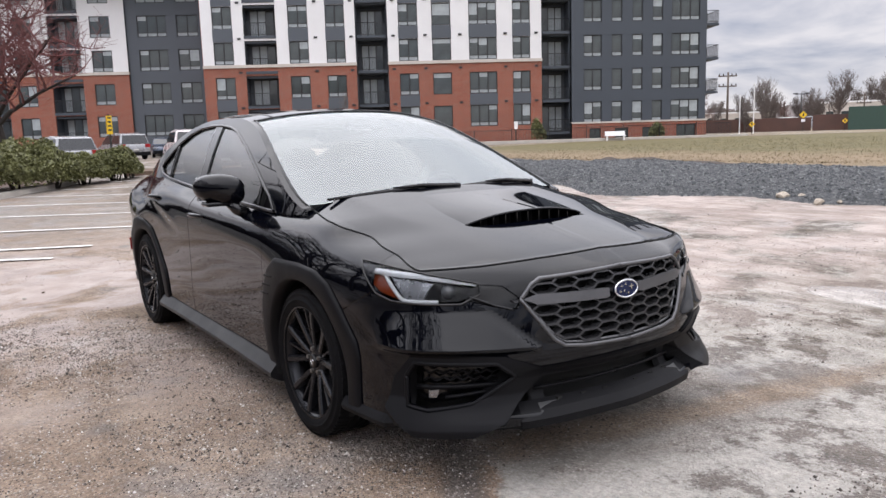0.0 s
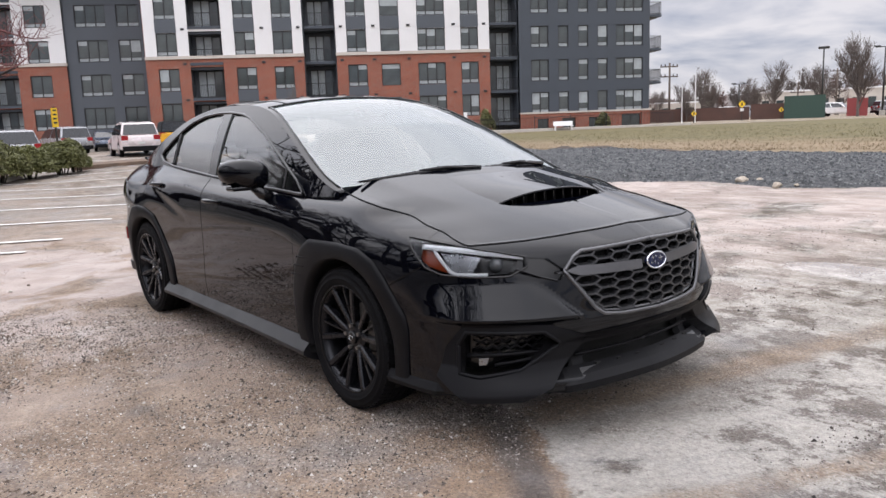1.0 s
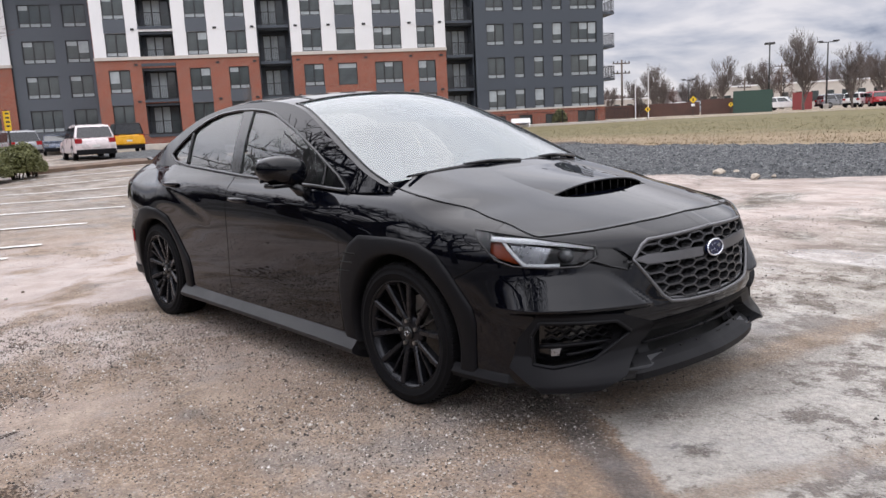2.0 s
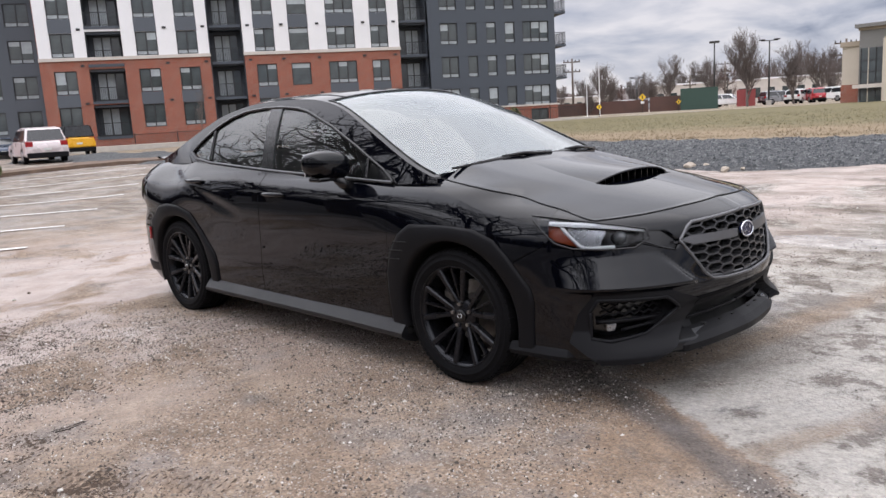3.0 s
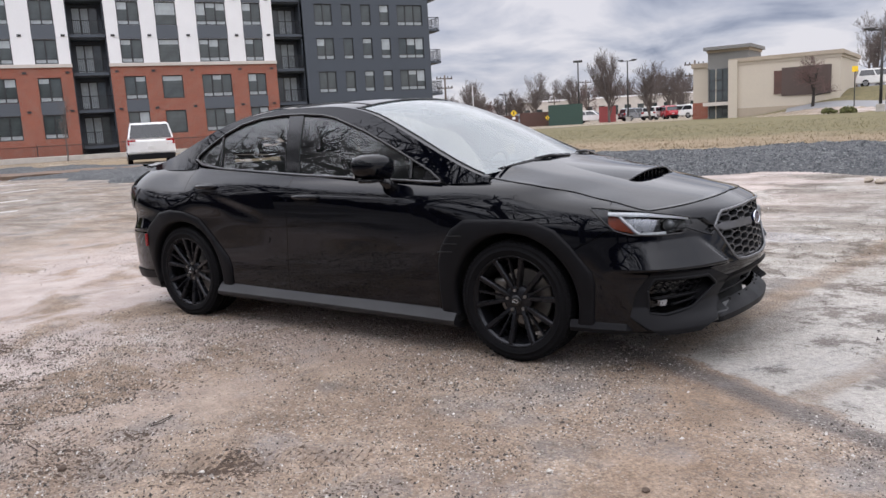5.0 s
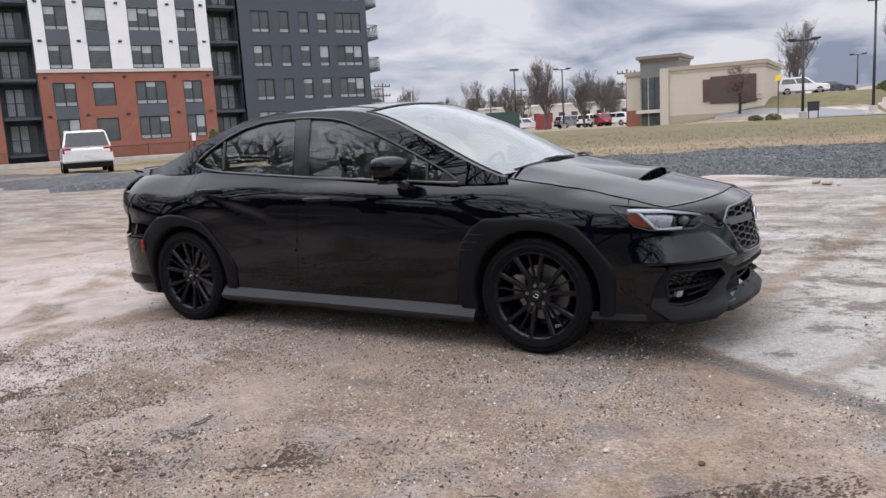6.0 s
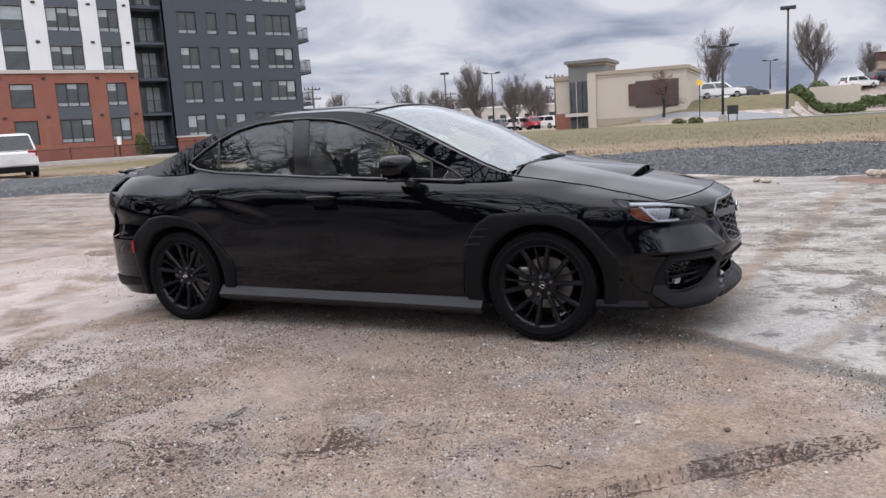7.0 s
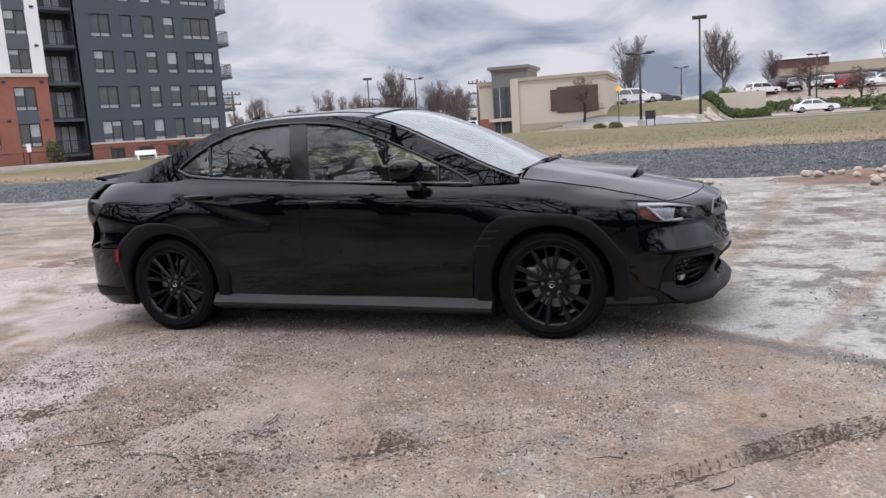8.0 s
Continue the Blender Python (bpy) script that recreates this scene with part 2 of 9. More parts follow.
def gravel_near(x):
    return 7.6 + 0.5 * math.sin(x * 0.55 + 0.8) + 0.35 * math.sin(x * 1.7) - 0.14 * max(0.0, x - 1.0) + 0.05 * max(0.0, -x - 3)


def gravel_far(x):
    return 14.6 + 0.5 * math.sin(x * 0.4) + 0.3 * math.sin(x * 1.3 + 1.0) - 0.12 * max(0.0, x - 2)


def ground_mat():
    m, nt, b = node_mat("damp_dirt_lot")
    g = nt.nodes.new("ShaderNodeNewGeometry")
    pos = g.outputs["Position"]
    sp = nt.nodes.new("ShaderNodeSeparateXYZ")
    nt.links.new(pos, sp.inputs[0])
    n_big = tex_noise(nt, pos, 0.22, 5, 0.55)
    n_mid = tex_noise(nt, pos, 0.9, 9, 0.66)
    n_sm = tex_noise(nt, pos, 6.0, 8, 0.75)
    n_fine = tex_noise(nt, pos, 55.0, 5, 0.75)
    vo = nt.nodes.new("ShaderNodeTexVoronoi")
    vo.inputs["Scale"].default_value = 85.0
    nt.links.new(pos, vo.inputs["Vector"])
    # brown damp dirt, pale packed stone dust, rusty clay
    dirt = ramp(nt, math2(nt, "ADD", math2(nt, "MULTIPLY", n_mid, 0.65), math2(nt, "MULTIPLY", n_sm, 0.35)), (0.34, (0.22, 0.152, 0.105)), (0.50, (0.36, 0.265, 0.195)), (0.64, (0.47, 0.37, 0.29)))
    clay = mixc(nt, ramp(nt, tex_noise(nt, pos, 0.55, 8, 0.62), (0.52, 0.0), (0.68, 0.5)), dirt, (0.33, 0.205, 0.12))
    grey = mixc(nt, ramp(nt, tex_noise(nt, pos, 0.8, 9, 0.68), (0.52, 0.0), (0.62, 0.65)), clay, (0.32, 0.305, 0.30))
    # pale crust past a sharp, ragged line
    edge = math2(nt, "ADD", math2(nt, "MULTIPLY", sp.outputs["X"], 0.51), math2(nt, "MULTIPLY", sp.outputs["Y"], 0.86))
    rag = math2(nt, "ADD", math2(nt, "MULTIPLY", math2(nt, "SUBTRACT", n_mid, 0.5), 0.42), math2(nt, "MULTIPLY", math2(nt, "SUBTRACT", n_sm, 0.5), 0.22))
    ragged = math2(nt, "ADD", edge, rag)
    pale_zone = math2(nt, "MULTIPLY", math2(nt, "SUBTRACT", ragged, 0.63), 22.0, True)
    holes = math2(nt, "ADD", math2(nt, "MULTIPLY", tex_noise(nt, pos, 2.4, 12, 0.76), 0.72), math2(nt, "MULTIPLY", tex_noise(nt, pos, 0.75, 5, 0.6, 0.8), 0.28))
    crust = ramp(nt, holes, (0.462, 0.0), (0.492, 0.75), (0.53, 1.0))
    bx = math2(nt, "DIVIDE", math2(nt, "SUBTRACT", sp.outputs["X"], 2.12), 0.52)
    by = math2(nt, "DIVIDE", math2(nt, "SUBTRACT", sp.outputs["Y"], 0.45), 1.15)
    bare = math2(nt, "SUBTRACT", 1.0, math2(nt, "ADD", math2(nt, "MULTIPLY", bx, bx), math2(nt, "MULTIPLY", by, by)))
    bare = math2(nt, "MULTIPLY", math2(nt, "ADD", bare, math2(nt, "MULTIPLY", rag, 2.5)), 1.6, True)
    pale_fac = math2(nt, "MULTIPLY", math2(nt, "MULTIPLY", pale_zone, crust), math2(nt, "SUBTRACT", 0.92, math2(nt, "MULTIPLY", bare, 0.72)))
    damp = mixc(nt, pale_zone, grey, ramp(nt, n_sm, (0.3, (0.145, 0.118, 0.098)), (0.7, (0.27, 0.235, 0.205))))
    pale = mixc(nt, pale_fac, damp, ramp(nt, n_sm, (0.3, (0.37, 0.345, 0.315)), (0.7, (0.60, 0.575, 0.54))))
    # lanes swept clean by tyres through the crust
    swept = 0.0
    for lx, ly, at, half in ((0.93, -0.36, 2.86, 0.10), (0.98, -0.21, 2.03, 0.16), (0.97, -0.25, 3.75, 0.20)):
        lane = math2(nt, "ADD", math2(nt, "ADD", math2(nt, "MULTIPLY", sp.outputs["X"], lx), math2(nt, "MULTIPLY", sp.outputs["Y"], ly)), math2(nt, "MULTIPLY", rag, 0.5))
        lane = math2(nt, "SUBTRACT", 1.0, math2(nt, "DIVIDE", math2(nt, "ABSOLUTE", math2(nt, "SUBTRACT", lane, at)), half), True)
        lane = math2(nt, "MULTIPLY", math2(nt, "MULTIPLY", lane, 1.6, True), math2(nt, "MULTIPLY", pale_zone, 0.72))
        swept = math2(nt, "MAXIMUM", swept, lane)
        pale = mixc(nt, lane, pale, ramp(nt, n_sm, (0.3, (0.23, 0.155, 0.10)), (0.7, (0.38, 0.28, 0.195))))
    # dark damp tyre strip along the crust's edge
    rim = math2(nt, "SUBTRACT", 1.0, math2(nt, "MULTIPLY", math2(nt, "ABSOLUTE", math2(nt, "SUBTRACT", math2(nt, "ADD", edge, math2(nt, "MULTIPLY", rag, 0.5)), 0.525)), 8.5, True), True)
    rim = math2(nt, "MULTIPLY", math2(nt, "MULTIPLY", rim, 1.5, True), math2(nt, "MULTIPLY", math2(nt, "SUBTRACT", sp.outputs["X"], 1.2), 1.2, True))
    pale = mixc(nt, math2(nt, "MULTIPLY", rim, 0.78), pale, ramp(nt, n_sm, (0.3, (0.075, 0.068, 0.066)), (0.7, (0.17, 0.155, 0.15))))
    # washed-out silt streaks beyond the car
    silt = math2(nt, "MULTIPLY", ramp(nt, math2(nt, "MULTIPLY", math2(nt, "SUBTRACT", sp.outputs["Y"], 0.6), 0.45, True), (0.0, 0.0), (1.0, 1.0)), ramp(nt, tex_noise(nt, pos, 0.7, 10, 0.72), (0.46, 0.0), (0.58, 0.40)))
    pale = mixc(nt, silt, pale, (0.33, 0.295, 0.26))
    # tarmac far to the left, under silt
    tar_zone = ramp(nt, math2(nt, "MULTIPLY", math2(nt, "SUBTRACT", math2(nt, "MULTIPLY", sp.outputs["X"], -1.0), 5.5), 0.2, True), (0.0, 0.0), (1.0, 0.75))
    tar_patch = math2(nt, "MULTIPLY", tar_zone, ramp(nt, n_mid, (0.35, 0.25), (0.6, 1.0)))
    pale = mixc(nt, tar_patch, pale, ramp(nt, n_sm, (0.3, (0.22, 0.205, 0.19)), (0.7, (0.33, 0.305, 0.28))))
    # rusty-brown earth and dead grass far away
    far = ramp(nt, math2(nt, "MULTIPLY", math2(nt, "SUBTRACT", sp.outputs["Y"], 12.0), 0.3, True), (0.0, 0.0), (1.0, 1.0))
    pale = mixc(nt, math2(nt, "MULTIPLY", far, 0.85), pale, ramp(nt, n_mid, (0.3, (0.22, 0.165, 0.11)), (0.7, (0.36, 0.285, 0.185))))
    # smooth wet silt, grey-mauve, spread between the mud
    silt_at = ramp(nt, math2(nt, "MULTIPLY", math2(nt, "SUBTRACT", 1.3, math2(nt, "ADD", sp.outputs["X"], math2(nt, "MULTIPLY", sp.outputs["Y"], -0.25))), 0.6, True), (0.0, 0.0), (1.0, 1.0))
    silt_at = math2(nt, "MULTIPLY", silt_at, math2(nt, "MULTIPLY", math2(nt, "ADD", sp.outputs["X"], 7.5), 0.35, True))
    silt_n = tex_noise(nt, pos, 0.95, 7, 0.58, 0.6)
    wet_silt = math2(nt, "MULTIPLY", silt_at, ramp(nt, silt_n, (0.40, 0.0), (0.50, 0.9)))
    silt_col = ramp(nt, tex_noise(nt, pos, 2.3, 7, 0.62), (0.32, (0.27, 0.205, 0.18)), (0.5, (0.37, 0.295, 0.262)), (0.68, (0.46, 0.39, 0.355)))
    pale = mixc(nt, wet_silt, pale, silt_col)
    dry_part = math2(nt, "SUBTRACT", 1.0, math2(nt, "MULTIPLY", wet_silt, 0.85))
    # grains
    grains = ramp(nt, vo.outputs["Distance"], (0.05, 1.35), (0.5, 0.74))
    col = mixc(nt, math2(nt, "MULTIPLY", dry_part, 0.5), pale, grains, "MULTIPLY")
    col = mixc(nt, math2(nt, "MULTIPLY", dry_part, 0.62), col, ramp(nt, n_fine, (0.36, 0.36), (0.64, 1.46)), "MULTIPLY")
    # single pale and dark grains, in gravelly patches
    vg = nt.nodes.new("ShaderNodeTexVoronoi")
    vg.inputs["Scale"].default_value = 120.0
    nt.links.new(pos, vg.inputs["Vector"])
    sc_ = nt.nodes.new("ShaderNodeSeparateColor")
    nt.links.new(vg.outputs["Color"], sc_.inputs[0])
    gritty = math2(nt, "MULTIPLY", dry_part, ramp(nt, tex_noise(nt, pos, 1.3, 7, 0.65), (0.44, 0.15), (0.58, 1.0)))
    col = mixc(nt, math2(nt, "MULTIPLY", gritty, ramp(nt, sc_.outputs[0], (0.90, 0.0), (0.93, 0.55))), col, (0.62, 0.58, 0.54))
    col = mixc(nt, math2(nt, "MULTIPLY", gritty, ramp(nt, sc_.outputs[1], (0.87, 0.0), (0.90, 0.60))), col, (0.085, 0.07, 0.06))
    # blue-grey stone dust where the gravel shows
    col = mixc(nt, ramp(nt, tex_noise(nt, pos, 1.15, 7, 0.6), (0.57, 0.0), (0.67, 0.35)), col, (0.30, 0.30, 0.315))
    col = mixc(nt, math2(nt, "MULTIPLY", dry_part, 0.6), col, ramp(nt, n_sm, (0.35, 0.70), (0.65, 1.22)), "MULTIPLY")
    # long damp streaks drawn out by tyres and run-off beyond the car
    stretch = nt.nodes.new("ShaderNodeVectorMath")
    stretch.operation = "MULTIPLY"
    stretch.inputs[1].default_value = (0.45, 1.7, 1.0)
    nt.links.new(pos, stretch.inputs[0])
    drawn = tex_noise(nt, stretch.outputs[0], 1.5, 12, 0.78, 0.3)
    beyond = math2(nt, "MULTIPLY", math2(nt, "SUBTRACT", sp.outputs["Y"], 0.5), 0.6, True)
    col = mixc(nt, beyond, col, mixc(nt, 1.0, col, ramp(nt, drawn, (0.42, (0.58, 0.53, 0.47)), (0.50, (0.86, 0.83, 0.79)), (0.56, (1.10, 1.09, 1.07))), "MULTIPLY"))
    # dark wet stains
    stain = ramp(nt, tex_noise(nt, pos, 1.6, 9, 0.70), (0.57, 0.0), (0.66, 0.45))
    col = mixc(nt, stain, col, (0.10, 0.08, 0.067))
    # the crust itself, lying over all of this in thin dry flakes
    near = math2(nt, "MULTIPLY", math2(nt, "SUBTRACT", 4.2, sp.outputs["Y"]), 0.26, True)
    flake = math2(nt, "MULTIPLY", math2(nt, "MULTIPLY", pale_fac, near), ramp(nt, tex_noise(nt, pos, 9.0, 10, 0.8), (0.40, 0.35), (0.52, 0.85)))
    flake = math2(nt, "MULTIPLY", flake, math2(nt, "SUBTRACT", 1.0, swept))
    col = mixc(nt, flake, col, ramp(nt, tex_noise(nt, pos, 30.0, 6, 0.8), (0.36, (0.33, 0.300, 0.262)), (0.62, (0.66, 0.620, 0.565))))
    # near-black ground out of view, added so the doors reflect something dark
    dark_ground = ramp(nt, math2(nt, "MULTIPLY", math2(nt, "SUBTRACT", math2(nt, "ADD", -3.1, math2(nt, "MULTIPLY", n_mid, -1.1)), sp.outputs["Y"]), 0.8, True), (0.0, 0.0), (1.0, 0.92))
    col = mixc(nt, dark_ground, col, ramp(nt, n_sm, (0.3, (0.035, 0.034, 0.034)), (0.7, (0.07, 0.066, 0.062))))
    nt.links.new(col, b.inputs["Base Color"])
    wet = ramp(nt, tex_noise(nt, pos, 0.5, 7, 0.6), (0.48, 0.85), (0.58, 0.55), (0.66, 0.36))
    rough_ = math2(nt, "ADD", wet, math2(nt, "MULTIPLY", math2(nt, "SUBTRACT", n_sm, 0.5), 0.45), True)
    rough_ = mixc(nt, wet_silt, rough_, ramp(nt, n_mid, (0.4, 0.30), (0.6, 0.50)))
    pools = None
    for px, py, ax, ay in ((1.78, 3.36, 0.62, 0.26), (-4.6, 1.9, 0.8, 0.45), (-3.3, 0.5, 0.5, 0.25)):
        qx = math2(nt, "DIVIDE", math2(nt, "SUBTRACT", sp.outputs["X"], px), ax)
        qy = math2(nt, "DIVIDE", math2(nt, "SUBTRACT", sp.outputs["Y"], py), ay)
        q = math2(nt, "ADD", math2(nt, "MULTIPLY", qx, qx), math2(nt, "MULTIPLY", qy, qy))
        q = math2(nt, "ADD", math2(nt, "SUBTRACT", 1.0, q), math2(nt, "MULTIPLY", math2(nt, "SUBTRACT", n_mid, 0.5), 3.0))
        q = math2(nt, "MULTIPLY", q, 5.0, True)
        pools = q if pools is None else math2(nt, "MAXIMUM", pools, q)
    nt.links.new(mixc(nt, pools, rough_, 0.06), b.inputs["Roughness"])
    dry_part = math2(nt, "MULTIPLY", dry_part, math2(nt, "SUBTRACT", 1.0, pools))
    h = math2(nt, "ADD", math2(nt, "MULTIPLY", n_sm, 0.6), math2(nt, "ADD", math2(nt, "MULTIPLY", n_fine, 0.3), math2(nt, "MULTIPLY", vo.outputs["Distance"], -0.25)))
    h = math2(nt, "ADD", h, math2(nt, "MULTIPLY", tex_noise(nt, pos, 150.0, 3, 0.6), 0.12))
    h = math2(nt, "MULTIPLY", h, dry_part)
    bump(nt, b, h, 1.0, 0.036)
    return m


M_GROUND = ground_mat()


def axis_steps(lo, hi, fine_lo, fine_hi, fine, grow):
    v = [fine_lo + i * fine for i in range(int(round((fine_hi - fine_lo) / fine)) + 1)]
    s, x = fine, fine_hi
    while x < hi:
        s *= grow
        x = min(hi, x + s)
        v.append(x)
    s, x = fine, fine_lo
    while x > lo:
        s *= grow
        x = max(lo, x - s)
        v.insert(0, x)
    return v


# tyre tracks in the mud beside the car: x, y, direction, half width, half length
TRACKS = ((1.0, -2.43, 0.55, 0.085, 0.62), (2.33, -2.40, 0.66, 0.05, 0.80), (1.38, -2.44, 1.15, 0.10, 0.16), (-0.35, -2.42, 1.2, 0.12, 0.30), (-0.15, -2.04, 0.25, 0.05, 0.25), (-1.0, -2.38, 0.75, 0.10, 0.35), (-0.3, -3.05, 0.2, 0.14, 0.50), (-1.9, -2.0, 0.25, 0.15, 0.60), (0.16, -2.62, 0.2, 0.10, 0.40))


def rut(x, y):
    """Tyre ruts and churned mud beside the car."""
    z = 0.0
    for (px, py, a, wid, ln) in TRACKS:
        c, s = math.cos(a), math.sin(a)
        u, v = (x - px) * c + (y - py) * s, -(x - px) * s + (y - py) * c
        if abs(v) < wid * 2.0 and abs(u) < ln * 1.2:
            fall = smooth01((ln * 1.2 - abs(u)) / (0.5 * ln))
            z += fall * (-0.022 * math.exp(-(v / wid) ** 2 * 1.5) + 0.020 * math.exp(-((abs(v) - wid * 1.15) / 0.045) ** 2))
    return z * (0.45 + 2.2 * noise.noise(Vector((x * 1.6, y * 1.6, 4.0))) ** 2) + 0.010 * noise.noise(Vector((x * 5.5, y * 5.5, 9.0))) * smooth01((-1.7 - y) / 0.5)


def build_ground():
    xs = axis_steps(-2500, 2500, -4.0, 6.0, 0.04, 1.12)
    ys = axis_steps(-2500, 2500, -4.4, 2.2, 0.04, 1.12)
    verts, faces = [], []
    for y in ys:
        for x in xs:
            z = gz(x, y)
            if abs(x) < 30 and abs(y) < 30:
                z += 0.012 * noise.noise(Vector((x * 0.8, y * 0.8, 0))) * smooth01((max(abs(x), abs(y + 1)) - 1.0) / 3.0)
                z += 0.006 * noise.noise(Vector((x * 4.1, y * 4.1, 2)))
                z += 0.004 * noise.noise(Vector((x * 11.0, y * 11.0, 7)))
                if y < -1.3:
                    z += rut(x, y)
            verts.append((x, y, z))
    nx = len(xs)
    for j in range(len(ys) - 1):
        for i in range(nx - 1):
            a = j * nx + i
            faces.append((a, a + 1, a + nx + 1, a + nx))
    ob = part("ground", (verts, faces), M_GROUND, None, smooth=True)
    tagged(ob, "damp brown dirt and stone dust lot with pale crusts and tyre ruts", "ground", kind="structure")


build_ground()


# ---- apartment building ----
STOREY = 2.83
ROW_TOPS = [3.75, 6.48, 9.28, 12.12, 14.95]
WIN_H = 1.79
TOP = 15.55


def wall_with_holes(bm, s0, s1, z0, z1, holes, front, reveal):
    """A wall in the x-z plane at y = front with rectangular openings and their reveals."""
    ss = sorted({s0, s1, *[min(max(h[i], s0), s1) for h in holes for i in (0, 1)]})
    zs = sorted({z0, z1, *[min(max(h[i], z0), z1) for h in holes for i in (2, 3)]})
    for i in range(len(ss) - 1):
        for j in range(len(zs) - 1):
            cs, cz = (ss[i] + ss[i + 1]) / 2, (zs[j] + zs[j + 1]) / 2
            if any(h[0] < cs < h[1] and h[2] < cz < h[3] for h in holes):
                continue
            vs = [bm.verts.new((a, front, c)) for a, c in ((ss[i], zs[j]), (ss[i + 1], zs[j]), (ss[i + 1], zs[j + 1]), (ss[i], zs[j + 1]))]
            bm.faces.new(vs)
    for a, b2, c, d in holes:
        a, b2, c, d = max(a, s0), min(b2, s1), max(c, z0), min(d, z1)
        if b2 <= a or d <= c:
            continue
        loop = ((a, c), (b2, c), (b2, d), (a, d))
        for k in range(4):
            p, q = loop[k], loop[(k + 1) % 4]
            bm.faces.new([bm.verts.new(v) for v in ((p[0], front, p[1]), (q[0], front, q[1]), (q[0], front + reveal, q[1]), (p[0], front + reveal, p[1]))])


def window_meshes(w, h, sashes, hopper):
    """Frame, mullion, transom, dark panes, pale lower hoppers and blinds of one window."""
    t = 0.075

    def own(name, mt, *dims):
        me = boxmesh(name, *dims)
        me.materials.append(mt)
        return me

    rings = []
    for y in (0.0, 0.08):
        rings.append([(0, y, 0), (w, y, 0), (w, y, h), (0, y, h)])
        rings.append([(t, y, t), (w - t, y, t), (w - t, y, h - t), (t, y, h - t)])
    v = [p for r in rings for p in r]
    f = []
    for k in range(4):
        n = (k + 1) % 4
        f += [(k, n, 4 + n, 4 + k), (8 + k, 12 + k, 12 + n, 8 + n), (k, 8 + k, 8 + n, n), (4 + k, 4 + n, 12 + n, 12 + k)]
    fr = to_mesh("window", v, f)
    fr.materials.append(M_FRAME)
    hz = h * hopper
    cell = w / sashes
    g = {"frame": fr, "mullion": own("mullion", M_FRAME, -0.045, 0.045, 0.003, 0.077, t, h - t), "cell": cell, "hz": hz}
    if hopper:
        g["transom"] = own("transom", M_FRAME, t, w - t, 0.006, 0.074, hz - 0.03, hz + 0.03)
        g["hopper"] = own("lower_pane", M_BLIND, 0.05, cell - 0.05, 0.03, 0.05, t, hz - 0.03)
    g["pane"] = own("pane", M_PANE, 0.05, cell - 0.05, 0.035, 0.05, hz + 0.03 if hopper else t, h - t)
    for k, d in enumerate((0.42, 0.62, 1.0)):
        g["blind%d" % k] = own("blind", M_BLIND, 0.055, cell - 0.055, 0.026, 0.034, h - min(d, h * 0.6), h - t)
    return g


WIN_CACHE = {}
rnd = random.Random(11)


def add_window(parent, s, y, z, w, h, sashes, hopper=0.16, blind=True):
    key = (round(w, 2), round(h, 2), sashes, hopper)
    if key not in WIN_CACHE:
        WIN_CACHE[key] = window_meshes(w, h, sashes, hopper)
    g = WIN_CACHE[key]
    ob = part("window", g["frame"], None, parent, m=pose(s, y, z))
    for i in range(sashes):
        at = pose(i * g["cell"], 0, 0)
        part("pane", g["pane"], None, ob, m=at)
        if i:
            part("mullion", g["mullion"], None, ob, m=at)
        if hopper:
            part("lower_pane", g["hopper"], None, ob, m=at)
        if blind and rnd.random() < 0.45:
            part("blind", g["blind%d" % rnd.choice((0, 0, 0, 1, 2))], None, ob, m=at)
    if hopper:
        part("transom", g["transom"], None, ob)
    return ob


RAIL_CACHE = {}


def add_railing(parent, m, w, h=1.05, gap=0.13):
    """Two rails and their pickets, each a piece of its own."""
    key = round(w, 2)
    if "picket" not in RAIL_CACHE:
        RAIL_CACHE["picket"] = boxmesh("picket", -0.011, 0.011, 0.01, 0.03, 0.10, h - 0.048)
        RAIL_CACHE["picket"].materials.append(M_METAL_BLACK)
    if key not in RAIL_CACHE:
        RAIL_CACHE[key] = boxmesh("rail", 0, w, 0, 0.04, 0, 0.05)
        RAIL_CACHE[key].materials.append(M_METAL_BLACK)
    for z in (0.052, h - 0.05):
        part("rail", RAIL_CACHE[key], None, parent, m=m @ pose(0, 0, z))
    n = max(2, int(w / gap))
    for i in range(n + 1):
        part("picket", RAIL_CACHE["picket"], None, parent, m=m @ pose(0.011 + (w - 0.022) * i / n, 0, 0))


